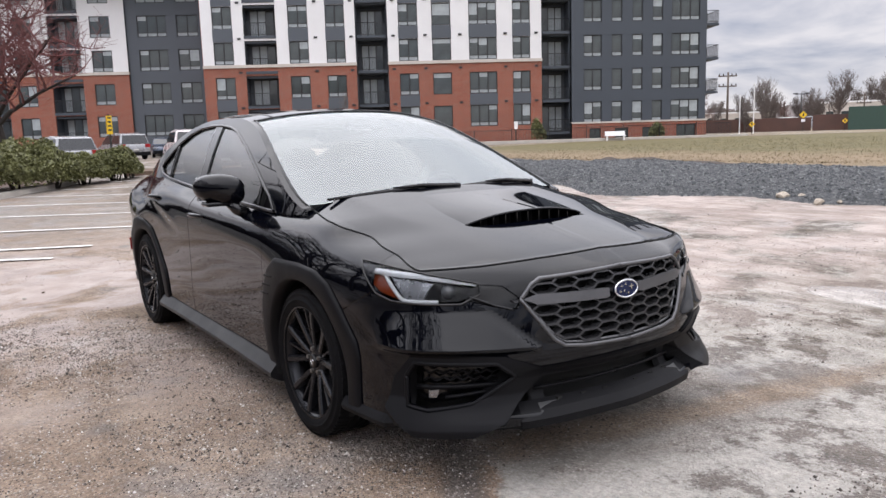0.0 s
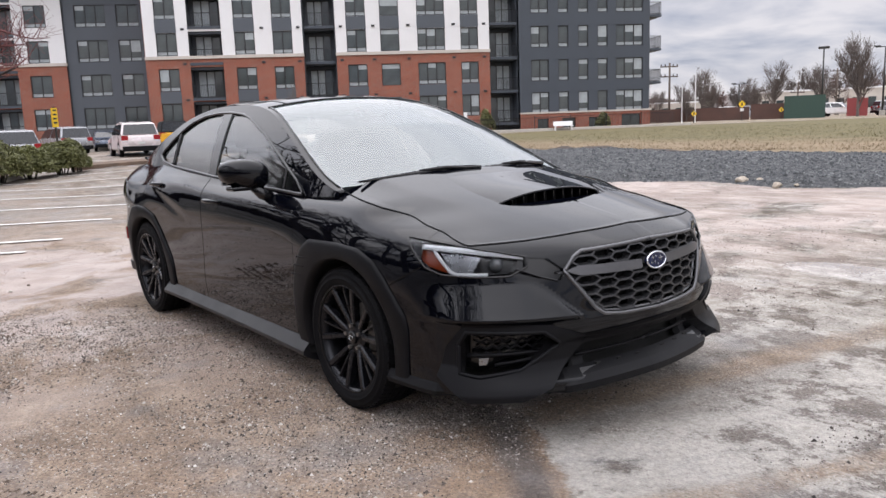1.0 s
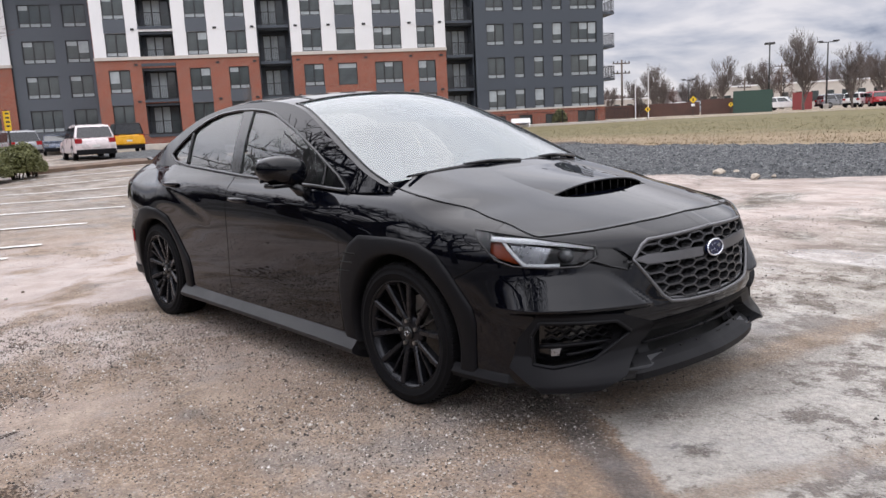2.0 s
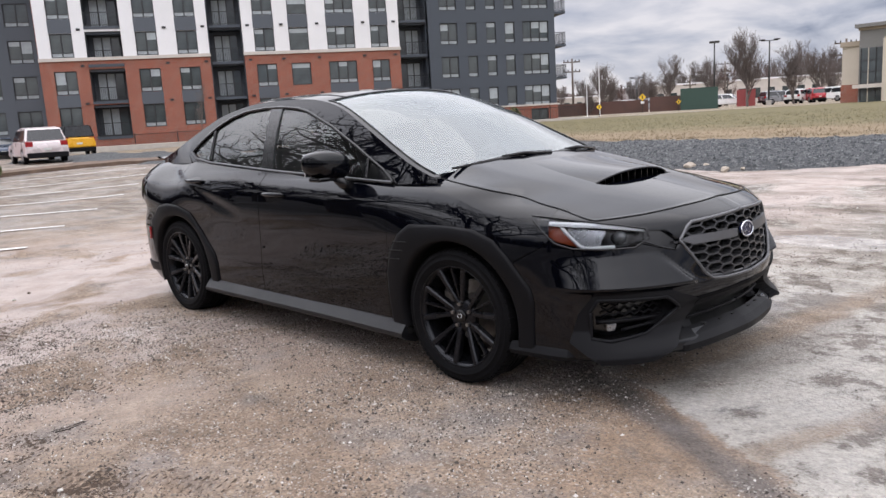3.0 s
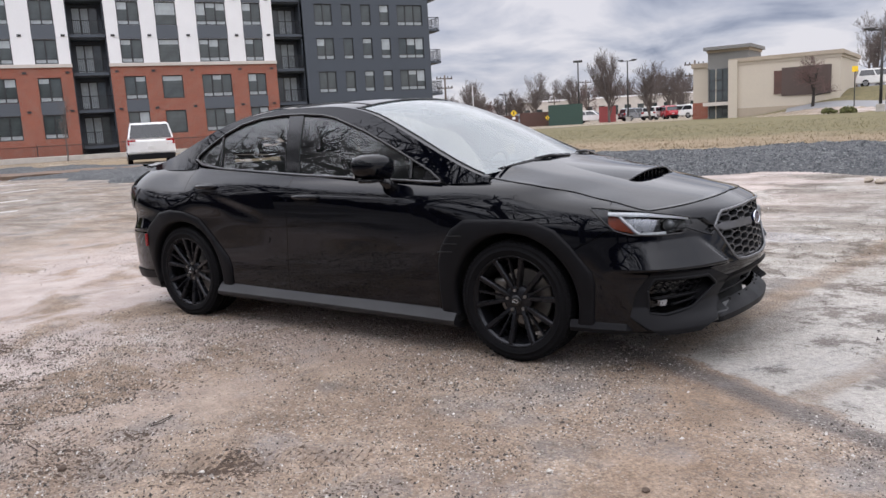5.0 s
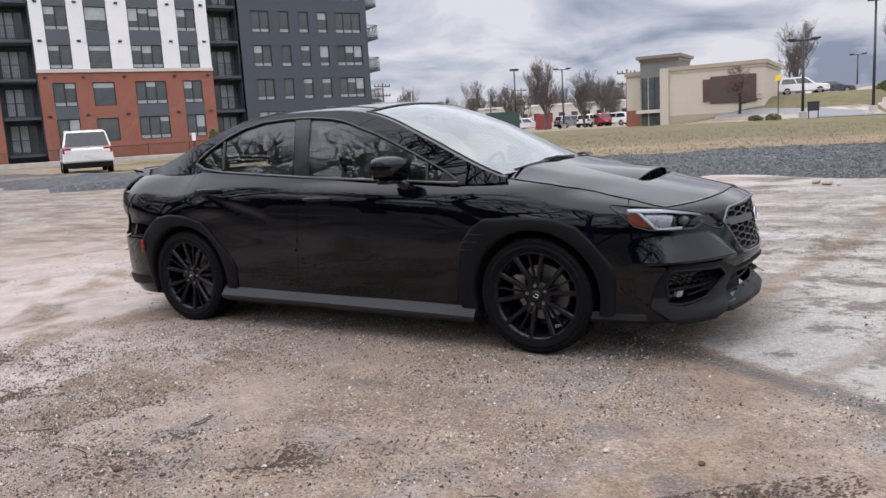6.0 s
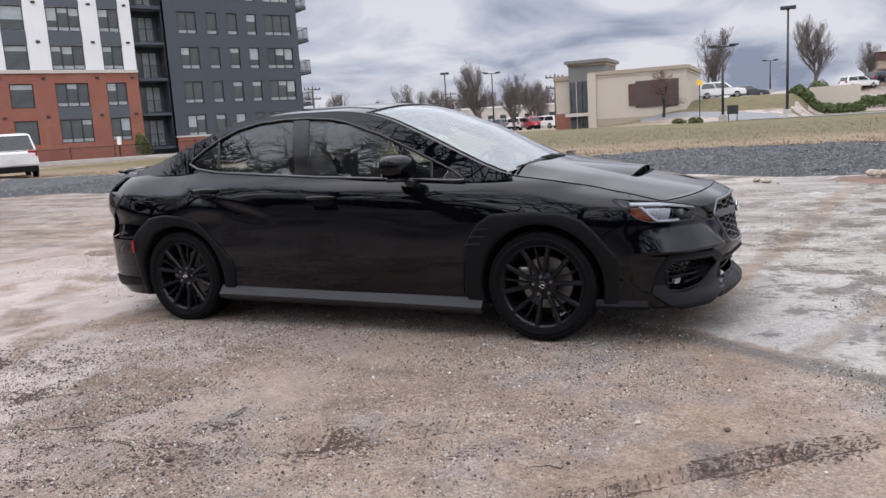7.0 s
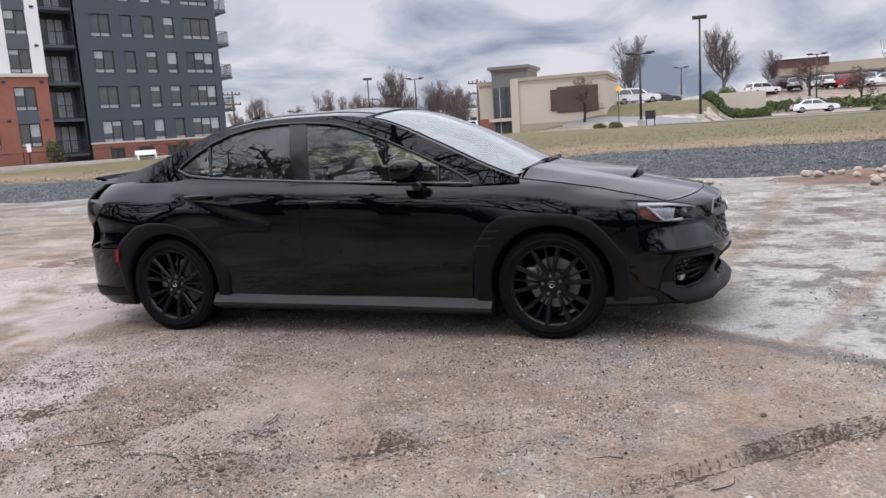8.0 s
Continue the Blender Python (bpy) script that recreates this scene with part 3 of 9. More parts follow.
def loggia(parent, s0, s1, z0, depth, front, mat_in, hgt=2.6):
    """A recessed balcony: side walls, slab, glazed doors and a railing."""
    bm = bmesh.new()
    box(bm, s0 - 0.1, s0 - 0.002, front + 0.19, front + depth + 0.2, z0 - 0.2, z0 + hgt)
    box(bm, s1 + 0.002, s1 + 0.1, front + 0.19, front + depth + 0.2, z0 - 0.2, z0 + hgt)
    box(bm, s0, s1, front + depth, front + depth + 0.2, z0, z0 + hgt)
    box(bm, s0, s1, front + 0.19, front + depth, z0 + hgt - 0.15, z0 + hgt)
    bal = part("balcony", bm, mat_in, parent)
    slab = boxpart("slab", (s0 + 0.003, s1 - 0.003, front - 0.06, front + depth, z0 - 0.22, z0), M_CHAR, bal)
    w = s1 - s0
    add_door = boxpart("glazed_door", (s0 + 0.12 * w, s1 - 0.12 * w, front + depth - 0.09, front + depth - 0.01, z0 + 0.004, z0 + 2.25), M_FRAME, bal)
    for i in range(3):
        a = s0 + 0.12 * w + 0.76 * w * i / 3 + 0.05
        boxpart("pane", (a, a + 0.76 * w / 3 - 0.10, front + depth - 0.10, front + depth - 0.088, z0 + 0.12, z0 + 2.15), M_BLIND if (i + int(s0 * 3)) % 3 else M_PANE, bal)
    add_railing(bal, pose(s0 + 0.01, front + 0.01, z0 + 0.004), s1 - s0 - 0.02)
    return bal


def build_apartments():
    ang = math.degrees(math.atan2(0.858, 0.514))
    b = thing("apartment_building", pose(-59.0, 18.2, 0.3, 0, 0, ang), "five-storey apartment block with white, red brick and charcoal fronts", "building")
    off = -0.3
    cols = [(0.9, 2.5, 2), (7.0, 8.6, 2), (10.03, 11.6, 2), (16.0, 17.6, 2), (18.77, 20.35, 1), (21.85, 24.18, 3), (25.5, 27.0, 2)]
    # main brick and white block, in two leaves either side of a balcony shaft
    for (a, e) in ((0.0, 12.45), (15.1, 27.95)):
        mine = [c for c in cols if a < c[0] < e]
        log = [(3.4, 6.0)] if a == 0 else []
        for (z0, z1, mt, rows) in ((0.0, 7.30 + off, M_BRICK, (0, 1)), (7.30 + off, TOP, M_WHITE, (2, 3, 4))):
            holes = []
            for r in rows:
                zt = ROW_TOPS[r] + off
                holes += [(c[0], c[1], zt - WIN_H, zt) for c in mine]
                holes += [(l0, l1, zt - 2.35, zt + 0.1) for l0, l1 in log]
            bm = bmesh.new()
            wall_with_holes(bm, a, e, z0, z1, holes, 0.0, 0.18)
            part("brick_wall" if mt is M_BRICK else "white_wall", bm, mt, b)
        for r in range(5):
            zt = ROW_TOPS[r] + off
            for c in mine:
                w = c[1] - c[0]
                add_window(b, c[0], 0.09, zt - WIN_H, w, WIN_H, c[2], 0.0 if c[2] == 1 else 0.2)
                if r in (2, 3) or (r == 0 and c[2] != 1):
                    boxpart("spandrel", (c[0] - 0.02, c[1] + 0.02, -0.004, 0.05, zt + 0.004, ROW_TOPS[r + 1] + off - WIN_H - 0.004), M_SLATE, b)
            for l0, l1 in log:
                loggia(b, l0, l1, zt - 2.35, 1.6, 0.0, M_CHAR, 2.4)
        boxpart("cornice", (a - 0.05, e + 0.05, -0.12, 0.06, 7.22 + off, 7.46 + off), M_STONE, b)
    # balcony shafts
    for s0, s1 in ((12.45, 15.1), (27.95, 30.5)):
        for r in range(5):
            loggia(b, s0 + 0.1, s1 - 0.1, ROW_TOPS[r] + off - 2.45, 1.8, 0.35, M_CHAR, 2.63)
    # charcoal wing with a brick base
    gcols = [(31.55, 33.1, 2), (33.95, 34.85, 1), (35.72, 36.62, 1), (37.45, 38.35, 1), (39.1, 41.55, 3)]
    holes = [(c[0], c[1], ROW_TOPS[r] + off - WIN_H, ROW_TOPS[r] + off) for r in range(5) for c in gcols]
    bm = bmesh.new()
    wall_with_holes(bm, 30.5, 42.15, 1.75, TOP, holes, 0.0, 0.18)
    part("charcoal_wall", bm, M_CHAR, b)
    bholes = [(32.0, 33.0, 0.3, 1.2), (34.2, 35.4, 0.3, 1.2), (36.6, 37.9, 0.3, 1.2), (39.6, 41.3, 0.25, 1.35)]
    bm = bmesh.new()
    wall_with_holes(bm, 30.5, 42.2, -0.3, 1.62, bholes, -0.12, 0.18)
    part("brick_base", bm, M_BRICK, b)
    boxpart("sill_course", (30.45, 42.3, -0.2, 0.05, 1.62, 1.76), M_STONE, b)
    for h in bholes:
        add_window(b, h[0], 0.0, h[2], h[1] - h[0], h[3] - h[2], 2, 0.0, False)
    for r in range(5):
        for c in gcols:
            add_window(b, c[0], 0.09, ROW_TOPS[r] + off - WIN_H, c[1] - c[0], WIN_H, c[2], 0.2)
    # side wall of the wing with hanging balconies
    boxpart("end_wall", (41.95, 42.15, 0.35, 16.0, 0.0, TOP), M_CHAR, b)
    for z in (4.1, 6.95, 9.8, 12.65, 15.5):
        bl = boxpart("balcony", (42.16, 43.35, 0.3, 3.6, z - 0.2, z), M_CHAR, b)
        add_railing(bl, pose(42.18, 0.32, z + 0.002), 1.15)
        add_railing(bl, pose(43.33, 0.34, z + 0.002, 0, 0, 90), 3.2)
    # slate link and the far brick block, set back
    lcols = [(-6.2, -3.75, 3), (-2.9, -1.1, 2)]
    holes = [(c[0], c[1], ROW_TOPS[r] + off - WIN_H, ROW_TOPS[r] + off) for r in range(5) for c in lcols]
    bm = bmesh.new()
    wall_with_holes(bm, -7.1, 0.0, -0.3, TOP, holes, 3.7, 0.18)
    part("slate_wall", bm, M_SLATE, b)
    for r in range(5):
        for c in lcols:
            add_window(b, c[0], 3.79, ROW_TOPS[r] + off - WIN_H, c[1] - c[0], WIN_H, c[2], 0.2)
    fcols = [(-22.0, -20.4, 2), (-16.5, -14.9, 2), (-10.1, -8.4, 2)]
    flog = [(-19.6, -17.3), (-13.6, -11.0)]
    for (z0, z1, mt, rows) in ((-0.3, 7.0, M_BRICK, (0, 1)), (7.0, TOP, M_WHITE, (2, 3, 4))):
        holes = []
        for r in rows:
            zt = ROW_TOPS[r] + off
            holes += [(c[0], c[1], zt - WIN_H, zt) for c in fcols] + [(l0, l1, zt - 2.35, zt + 0.1) for l0, l1 in flog]
        bm = bmesh.new()
        wall_with_holes(bm, -30.0, -7.12, z0, z1, holes, 3.5, 0.18)
        part("brick_wall" if mt is M_BRICK else "white_wall", bm, mt, b)
    for r in range(5):
        zt = ROW_TOPS[r] + off
        for c in fcols:
            add_window(b, c[0], 3.59, zt - WIN_H, c[1] - c[0], WIN_H, c[2], 0.2)
        for l0, l1 in flog:
            loggia(b, l0, l1, zt - 2.35, 1.6, 3.5, M_CHAR, 2.4)
    boxpart("cornice", (-30.05, -7.05, 3.38, 3.56, 6.92, 7.16), M_STONE, b)
    # roof, flank and back
    boxpart("roof", (-30.0, 42.2, 0.36, 16.0, TOP - 0.35, TOP + 0.01), M_SHINGLE, b)
    boxpart("back_wall", (-30.0, 42.1, 15.8, 16.05, -0.3, TOP - 0.4), M_CHAR, b)
    boxpart("core_wall", (-29.9, 41.9, 6.0, 6.3, -0.3, TOP - 0.5), M_CHAR, b)
    boxpart("flank_wall", (-0.08, 0.0, 0.2, 3.9, -0.3, TOP), M_BRICK, b)
    # small wall fixtures: vents between the windows
    vent = boxmesh("wall_vent", -0.14, 0.14, -0.07, 0.0, -0.08, 0.08)
    vent.materials.append(M_FRAME)
    for s in (3.0, 9.2, 12.1, 15.55, 18.2, 21.1, 24.9, 27.5):
        for z in (9.55, 12.4, 6.85, 4.0):
            part("wall_vent", vent, None, b, m=pose(s, -0.003, z + off))
    # steel fence along the forecourt
    return ang


APT_ANG = build_apartments()


def apt_pt(s, o, z=0.0):
    d = Vector((0.514, 0.858, 0)).normalized()
    n = Vector((-d.y, d.x, 0))
    p = Vector((-59.0, 18.2, 0)) + d * s + n * o
    return Vector((p.x, p.y, gz(p.x, p.y) + z))


def build_forecourt():
    fence = thing("steel_fence", None, "low black steel picket fence in front of the apartments", "fence")
    rail = boxmesh("rail", 0, 3.0, 0, 0.04, 0, 0.045)
    picket = boxmesh("picket", -0.011, 0.011, 0.01, 0.03, 0.10, 1.052)
    for me in (rail, picket):
        me.materials.append(M_METAL_BLACK)
    for k in range(13):
        p = apt_pt(3.4 + k * 3.05, -3.4)
        if 26.3 < 3.4 + k * 3.05 < 27.0:
            continue
        at = pose(p.x, p.y, p.z, 0, 0, APT_ANG)
        for q in range(23):
            part("picket", picket, None, fence, m=at @ pose(0.13 * q + 0.07, 0, 0))
        for zz in (0.06, 1.05):
            part("rail", rail, None, fence, m=at @ pose(0, 0, zz))
        boxpart("post", (0, 0.06, -0.01, 0.05, -0.3, 1.2), M_METAL_BLACK, fence).matrix_basis = pose(p.x, p.y, p.z, 0, 0, APT_ANG)
    # low pale kerb wall along the drive
    bm = bmesh.new()
    box(bm, -8, 43, -6.4, -6.0, -0.5, 0.22, 0.03)
    kerb = part("forecourt_kerb", bm, M_CONC, None)
    kerb.matrix_basis = pose(-59.0, 18.2, 0.5, 0, 0, APT_ANG)
    tagged(kerb, "pale concrete kerb with snow-white salt along the drive", "kerb", kind="structure")
    # white bench on the lawn
    bp = apt_pt(31.5, -6.8)
    bench = thing("park_bench", pose(bp.x, bp.y, bp.z - 0.02, 0, 0, APT_ANG - 8), "white wooden bench on dry grass before the charcoal wing", "bench")
    boxpart("seat", (0, 1.5, -0.22, 0.22, 0.36, 0.42), M_SIGNWHITE, bench)
    boxpart("backrest", (0, 1.5, 0.22, 0.27, 0.36, 0.72), M_SIGNWHITE, bench)
    for x in (0.08, 1.33):
        boxpart("leg", (x, x + 0.09, -0.2, 0.2, 0.0, 0.36), M_SIGNWHITE, bench)
    # small sign boards by the entrance
    for s, o in ((25.0, -4.2), (17.9, -4.4)):
        p = apt_pt(s, o)
        sg = thing("notice_sign", pose(p.x, p.y, p.z - 0.03, 0, 0, APT_ANG), "small white notice board on a black post", "sign", "notice signs")
        boxpart("post", (-0.04, 0.04, 0, 0.06, 0, 1.7), M_METAL_BLACK, sg)
        boxpart("board", (-0.14, 0.14, -0.03, -0.002, 1.15, 1.75), M_SIGNWHITE, sg)


build_forecourt()


# ---- trees ----
def grow_tree(seed, height, spread, levels=4, trunk_r=0.16, fork=0.25, twig_min=0.006, up=0.35, kids=(5, 5, 4, 4), sides=(7, 5, 4, 3), base_len=0.3):
    """Wood of a bare tree: (verts, faces) of trunk with limbs, and of the fine twigs."""
    rg = random.Random(seed)
    tv, tf, cv, cf = [], [], [], []

    def limb(p, d, length, r, lev):
        n = 5 if lev < 2 else (4 if lev == 2 else 3)
        pts, rad = [p.copy()], [r]
        q = p.copy()
        dd = d.copy()
        for i in range(n):
            dd = (dd + Vector((rg.uniform(-1, 1), rg.uniform(-1, 1), rg.uniform(-0.7, 1))) * (0.10 if lev == 0 else 0.26) + Vector((0, 0, up * 0.14))).normalized()
            q = q + dd * (length / n)
            pts.append(q.copy())
            rad.append(max(twig_min, r * (1 - 0.72 * (i + 1) / n)))
        v, f = (tv, tf) if lev < 2 else (cv, cf)
        tube_data(pts, rad, sides[min(lev, 3)], v, f, cap=False)
        if lev >= levels:
            return
        k = kids[min(lev, len(kids) - 1)]
        for i in range(k):
            t = (base_len if lev == 0 else fork) + (1 - (base_len if lev == 0 else fork)) * (i + rg.random() * 0.8) / k
            j = min(n - 1, int(t * n))
            a = t * n - j
            pp = pts[j].lerp(pts[j + 1], min(1, a))
            dirn = (pts[j + 1] - pts[j]).normalized()
            side = Vector((rg.uniform(-1, 1), rg.uniform(-1, 1), rg.uniform(-0.2, 0.7)))
            side = (side - dirn * side.dot(dirn)).normalized()
            nd = (dirn * (1 - spread) + side * spread + Vector((0, 0, up * 0.4))).normalized()
            limb(pp, nd, length * rg.uniform(0.5, 0.75) * (1 - 0.25 * t), max(twig_min, r * (0.62 - 0.22 * t)), lev + 1)

    limb(Vector((0, 0, -0.1)), Vector((0, 0, 1)), height * 0.62, trunk_r, 0)
    return (tv, tf), (cv, cf)


def bare_tree(name, seed, height, spread, m, label, mat_a=None, mat_b=None, group="", **kw):
    t, c = grow_tree(seed, height, spread, **kw)
    ob = thing(name, m, label, "tree", group)
    part("trunk", t, mat_a or M_BARK, ob, smooth=True)
    part("crown", c, mat_b or mat_a or M_BARK, ob)
    return ob


def at_az(az, dist, z=None, eye=(2.14, -5.30)):
    """A spot on the land at a bearing (degrees right of +y) and distance from the walk's end."""
    x = eye[0] + dist * math.sin(radians(az))
    y = eye[1] + dist * math.cos(radians(az))
    return x, y, (gz(x, y) if z is None else z)


far_a = bare_tree("bare_tree", 3, 9.0, 0.50, pose(*at_az(2.2, 105)), "tall bare grey deciduous tree behind a car park", group="bare trees", levels=4, kids=(16, 8, 5, 4), trunk_r=0.17, twig_min=0.009, up=0.75, base_len=0.14)
far_b = bare_tree("bare_tree", 8, 8.0, 0.52, pose(*at_az(-4.0, 96)), "rounded bare grey tree beside a long beige shop", group="bare trees", levels=4, kids=(16, 8, 5, 4), trunk_r=0.15, twig_min=0.009, up=0.6, base_len=0.14)
far_c = bare_tree("bare_tree", 15, 5.2, 0.75, pose(*at_az(-7.4, 68)), "small spreading bare tree on the grass bank", M_BARK_DARK, M_TWIG_BROWN, "bare trees", levels=4, kids=(9, 6, 5, 4), trunk_r=0.14, twig_min=0.007, up=0.1)
E35 = (3.59, -3.62)
for k, (src, az, dist, sc, eye) in enumerate(((far_a, -22.2, 92, 0.95, E35), (far_b, -19.3, 95, 0.85, E35), (far_a, -28.5, 120, 0.55, E35), (far_b, -32.9, 95, 0.42, E35), (far_a, -31.5, 130, 0.6, E35),
                                              (far_b, 5.2, 120, 0.7, (2.14, -5.3)), (far_c, 7.6, 112, 1.25, (2.14, -5.3)), (far_c, 10.6, 105, 1.2, (2.14, -5.3)), (far_a, -17.8, 120, 0.8, E35), (far_b, -17.0, 130, 0.75, E35), (far_a, 12.8, 90, 0.8, (2.14, -5.3)))):
    x, y, z = at_az(az, dist, None, eye)
    c = copy_thing(src, pose(x, y, z - 0.1, 0, 0, 47 * k) @ Matrix.Diagonal((sc, sc, sc, 1)))
    c.scale = (sc, sc, sc)

# woods on the skyline
def far_woods():
    rg = random.Random(5)
    for i in range(54):
        az = -45 + 33 * (i + rg.random()) / 54
        x, y, z = at_az(az, rg.uniform(125, 185), None, E35)
        sc = rg.uniform(0.7, 1.2)
        c = copy_thing((far_a, far_b, far_c)[i % 3], pose(x, y, z - 0.1, 0, 0, rg.uniform(0, 360)))
        c.scale = (sc, sc, sc * (1.6 if i % 3 == 2 else 1.0))
    # soft ridge under them
    v, f = [], []
    n = 420
    for i in range(n + 1):
        az = -50 + 42 * i / n
        for dist, hh in ((160, 0.2), (215, 5.9 + 1.5 * noise.noise(Vector((az * 0.23, 3, 0))) + 0.9 * noise.noise(Vector((az * 2.3, 7, 0))) + 0.7 * noise.noise(Vector((az * 9.1, 1, 0))))):
            x, y, z = at_az(az, dist, None, E35)
            v.append((x, y, z + hh - 0.4))
    for i in range(n):
        f.append((2 * i, 2 * i + 2, 2 * i + 3, 2 * i + 1))
    rd = part("wooded_ridge", (v, f), plain("ridge_scrub", (0.115, 0.092, 0.085), 0.95, vary=0.4, scale=0.25, grain=1.5), None)
    tagged(rd, "low wooded ridge of brown winter scrub", "hill", kind="stuff")


far_woods()


# ---- far yard behind the field: fence, sheds, containers ----
def build_yard():
    def block(name, label, cat, az0, az1, dist, h, depth, mt, zb=0.0, roof=None):
        x0, y0, z0 = at_az(az0, dist, None, E35)
        x1, y1, z1 = at_az(az1, dist, None, E35)
        L = math.hypot(x1 - x0, y1 - y0)
        ob = thing(name, pose(x0, y0, min(z0, z1) - 0.3 + zb, 0, 0, math.degrees(math.atan2(y1 - y0, x1 - x0))), label, cat)
        boxpart("body", (0, L, 0, depth, 0, h + 0.3), mt, ob)
        if roof:
            boxpart("roof", (-0.2, L + 0.2, -0.2, depth + 0.2, h + 0.3, h + 0.55), roof, ob)
        return ob, L, h

    block("board_fence", "long weathered red-brown board fence behind the field", "fence", -40, -28.8, 96, 1.5, 0.15, M_RUSTFENCE)
    block("board_fence", "dark brown fence screening a storage yard", "fence", -28.7, -25.4, 94, 1.7, 0.15, M_RUSTFENCE)
    block("shipping_container", "dark green steel storage container", "container", -26.6, -24.1, 92, 2.4, 2.4, M_GREENBOX)
    block("storage_tent", "red tarpaulin shelter in a yard", "tent", -22.9, -21.7, 100, 2.0, 3.0, M_REDBOX)
    ob, L, h = block("low_warehouse", "long low pale grey warehouse with a flat roof", "building", -28.5, -14.0, 150, 4.2, 12.0, M_STONE, 0.0, M_SIGNWHITE)
    for i in range(16):
        x = L * (i + 0.3) / 16
        boxpart("window", (x, x + L / 32, -0.05, 0.02, 1.3, 3.1), M_PANE, ob)
    ob, L, h = block("low_warehouse", "pale single-storey shed with a white roof", "building", -39.5, -31.5, 160, 3.2, 12.0, M_STONE, 0.0, M_SIGNWHITE)
    for i in range(9):
        x = L * (i + 0.3) / 9
        boxpart("window", (x, x + L / 22, -0.05, 0.02, 1.3, 2.6), M_PANE, ob)


build_yard()


# ---- beige shop with a glazed corner tower ----
def build_shop():
    x0, y0 = -13.4, 65.0
    zb = 0.55
    shop = thing("corner_shop", pose(x0, y0, zb), "long beige rendered shop with a grey glazed corner tower", "building")
    top = 5.55 - zb
    boxpart("long_wall", (0.0, 8.35, 0.0, 12.0, -0.5, top - 0.55), M_BEIGE, shop)
    boxpart("wall_band", (-0.08, 8.43, -0.08, 12.1, top - 0.55, top - 0.33), M_BEIGE, shop)
    boxpart("parapet", (-0.2, 8.55, -0.2, 12.2, top - 0.33, top), M_TAN, shop)
    boxpart("base_band", (-0.1, 8.45, -0.1, 0.0, -0.5, 0.8), M_TAN, shop)
    boxpart("pier", (-0.25, 0.5, -0.22, 0.3, -0.5, top - 0.1), M_BEIGE, shop)
    boxpart("blank_sign", (4.0, 7.7, -0.10, -0.003, 1.6, 3.9), plain("brown_panel", (0.075, 0.05, 0.042), 0.6, vary=0.12), shop)
    boxpart("sign_return", (3.4, 4.0, -0.09, -0.003, 1.8, 3.7), M_RUSTFENCE, shop)
    # tower, turned to the corner
    tw = thing("corner_tower", pose(x0 - 0.1, y0 + 0.5, zb, 0, 0, 0), "grey shop tower with tall dark corner glazing and flat cornice", "building")
    tt = 6.75 - zb
    boxpart("body", (-2.1, 1.30, 0.2, 5.0, -0.5, tt - 0.5), M_GREYSTONE, tw)
    boxpart("neck", (-2.18, 1.38, 0.1, 5.1, tt - 0.5, tt - 0.28), M_TAN, tw)
    boxpart("cornice", (-2.38, 1.58, -0.25, 5.4, tt - 0.28, tt), M_GREYSTONE, tw)
    gl = boxpart("glazing", (-1.95, -0.25, 0.10, 0.21, 0.0, tt - 1.9), M_PANE, tw)
    for i in range(4):
        boxpart("mullion", (-1.95 + i * 0.55, -1.89 + i * 0.55, 0.04, 0.10, 0.0, tt - 1.9), M_BEIGE if i == 1 else M_FRAME, gl)
    for z in (0.9, 1.5, 2.4, 3.3):
        boxpart("transom", (-1.95, -0.25, 0.05, 0.098, z, z + 0.09), M_FRAME, gl)
    boxpart("canopy", (-2.35, 0.0, -0.5, 0.3, 1.15, 1.45), M_STONE, tw)
    wing = thing("shop_wing", pose(x0 - 3.0, y0 + 2.2, zb), "low beige shop wing with a brick base", "building")
    boxpart("body", (-0.9, 1.2, 0.0, 6.0, -0.5, 4.6), M_BEIGE, wing)
    boxpart("parapet", (-1.05, 1.25, -0.15, 6.1, 4.6, 5.0), M_TAN, wing)
    boxpart("brick_base", (-0.95, 1.2, -0.06, 0.0, -0.5, 1.5), M_BRICK, wing)
    # retail strip on the rise
    xs, ys, zs = at_az(5.3, 126)
    st = thing("retail_strip", pose(xs, ys, zs - 0.4, 0, 0, -4), "grey and white retail strip with dark blue shopfronts", "building")
    boxpart("body", (0, 34, 0, 14, 0, 3.4), M_STONE, st)
    boxpart("fascia", (-0.3, 34.3, -0.4, 0.0, 2.3, 3.7), M_TAN, st)
    boxpart("gable", (0.5, 7.5, -0.6, 6.0, 3.4, 4.6), M_RUSTFENCE, st)
    boxpart("cornice", (0.2, 7.8, -0.9, 6.2, 4.6, 4.85), M_SIGNWHITE, st)
    for i in range(9):
        boxpart("shopfront", (1.0 + i * 3.6, 3.8 + i * 3.6, -0.06, 0.01, 0.3, 2.1), plain("shop_blue", (0.03, 0.06, 0.12), 0.15, vary=0.2) if i == 3 else M_PANE, st)
    xr, yr, zr = at_az(1.9, 82)
    rw = boxpart("retaining_wall", (0, 4.3, 0, 0.35, -2.0, 1.25), M_BEIGE, None)
    rw.matrix_basis = pose(xr, yr, zr + 0.1, 0, 0, -3)
    tagged(rw, "pale beige retaining wall beside the ramp", "wall", kind="structure")
    rg2 = boxpart("service_gate", (0, 1.7, 0, 0.2, -1.5, 1.0), M_RUSTFENCE, None)
    rg2.matrix_basis = pose(*at_az(0.75, 82, zr + 0.1))
    tagged(rg2, "brown boarded gate beside a retaining wall", "gate", kind="structure")


build_shop()


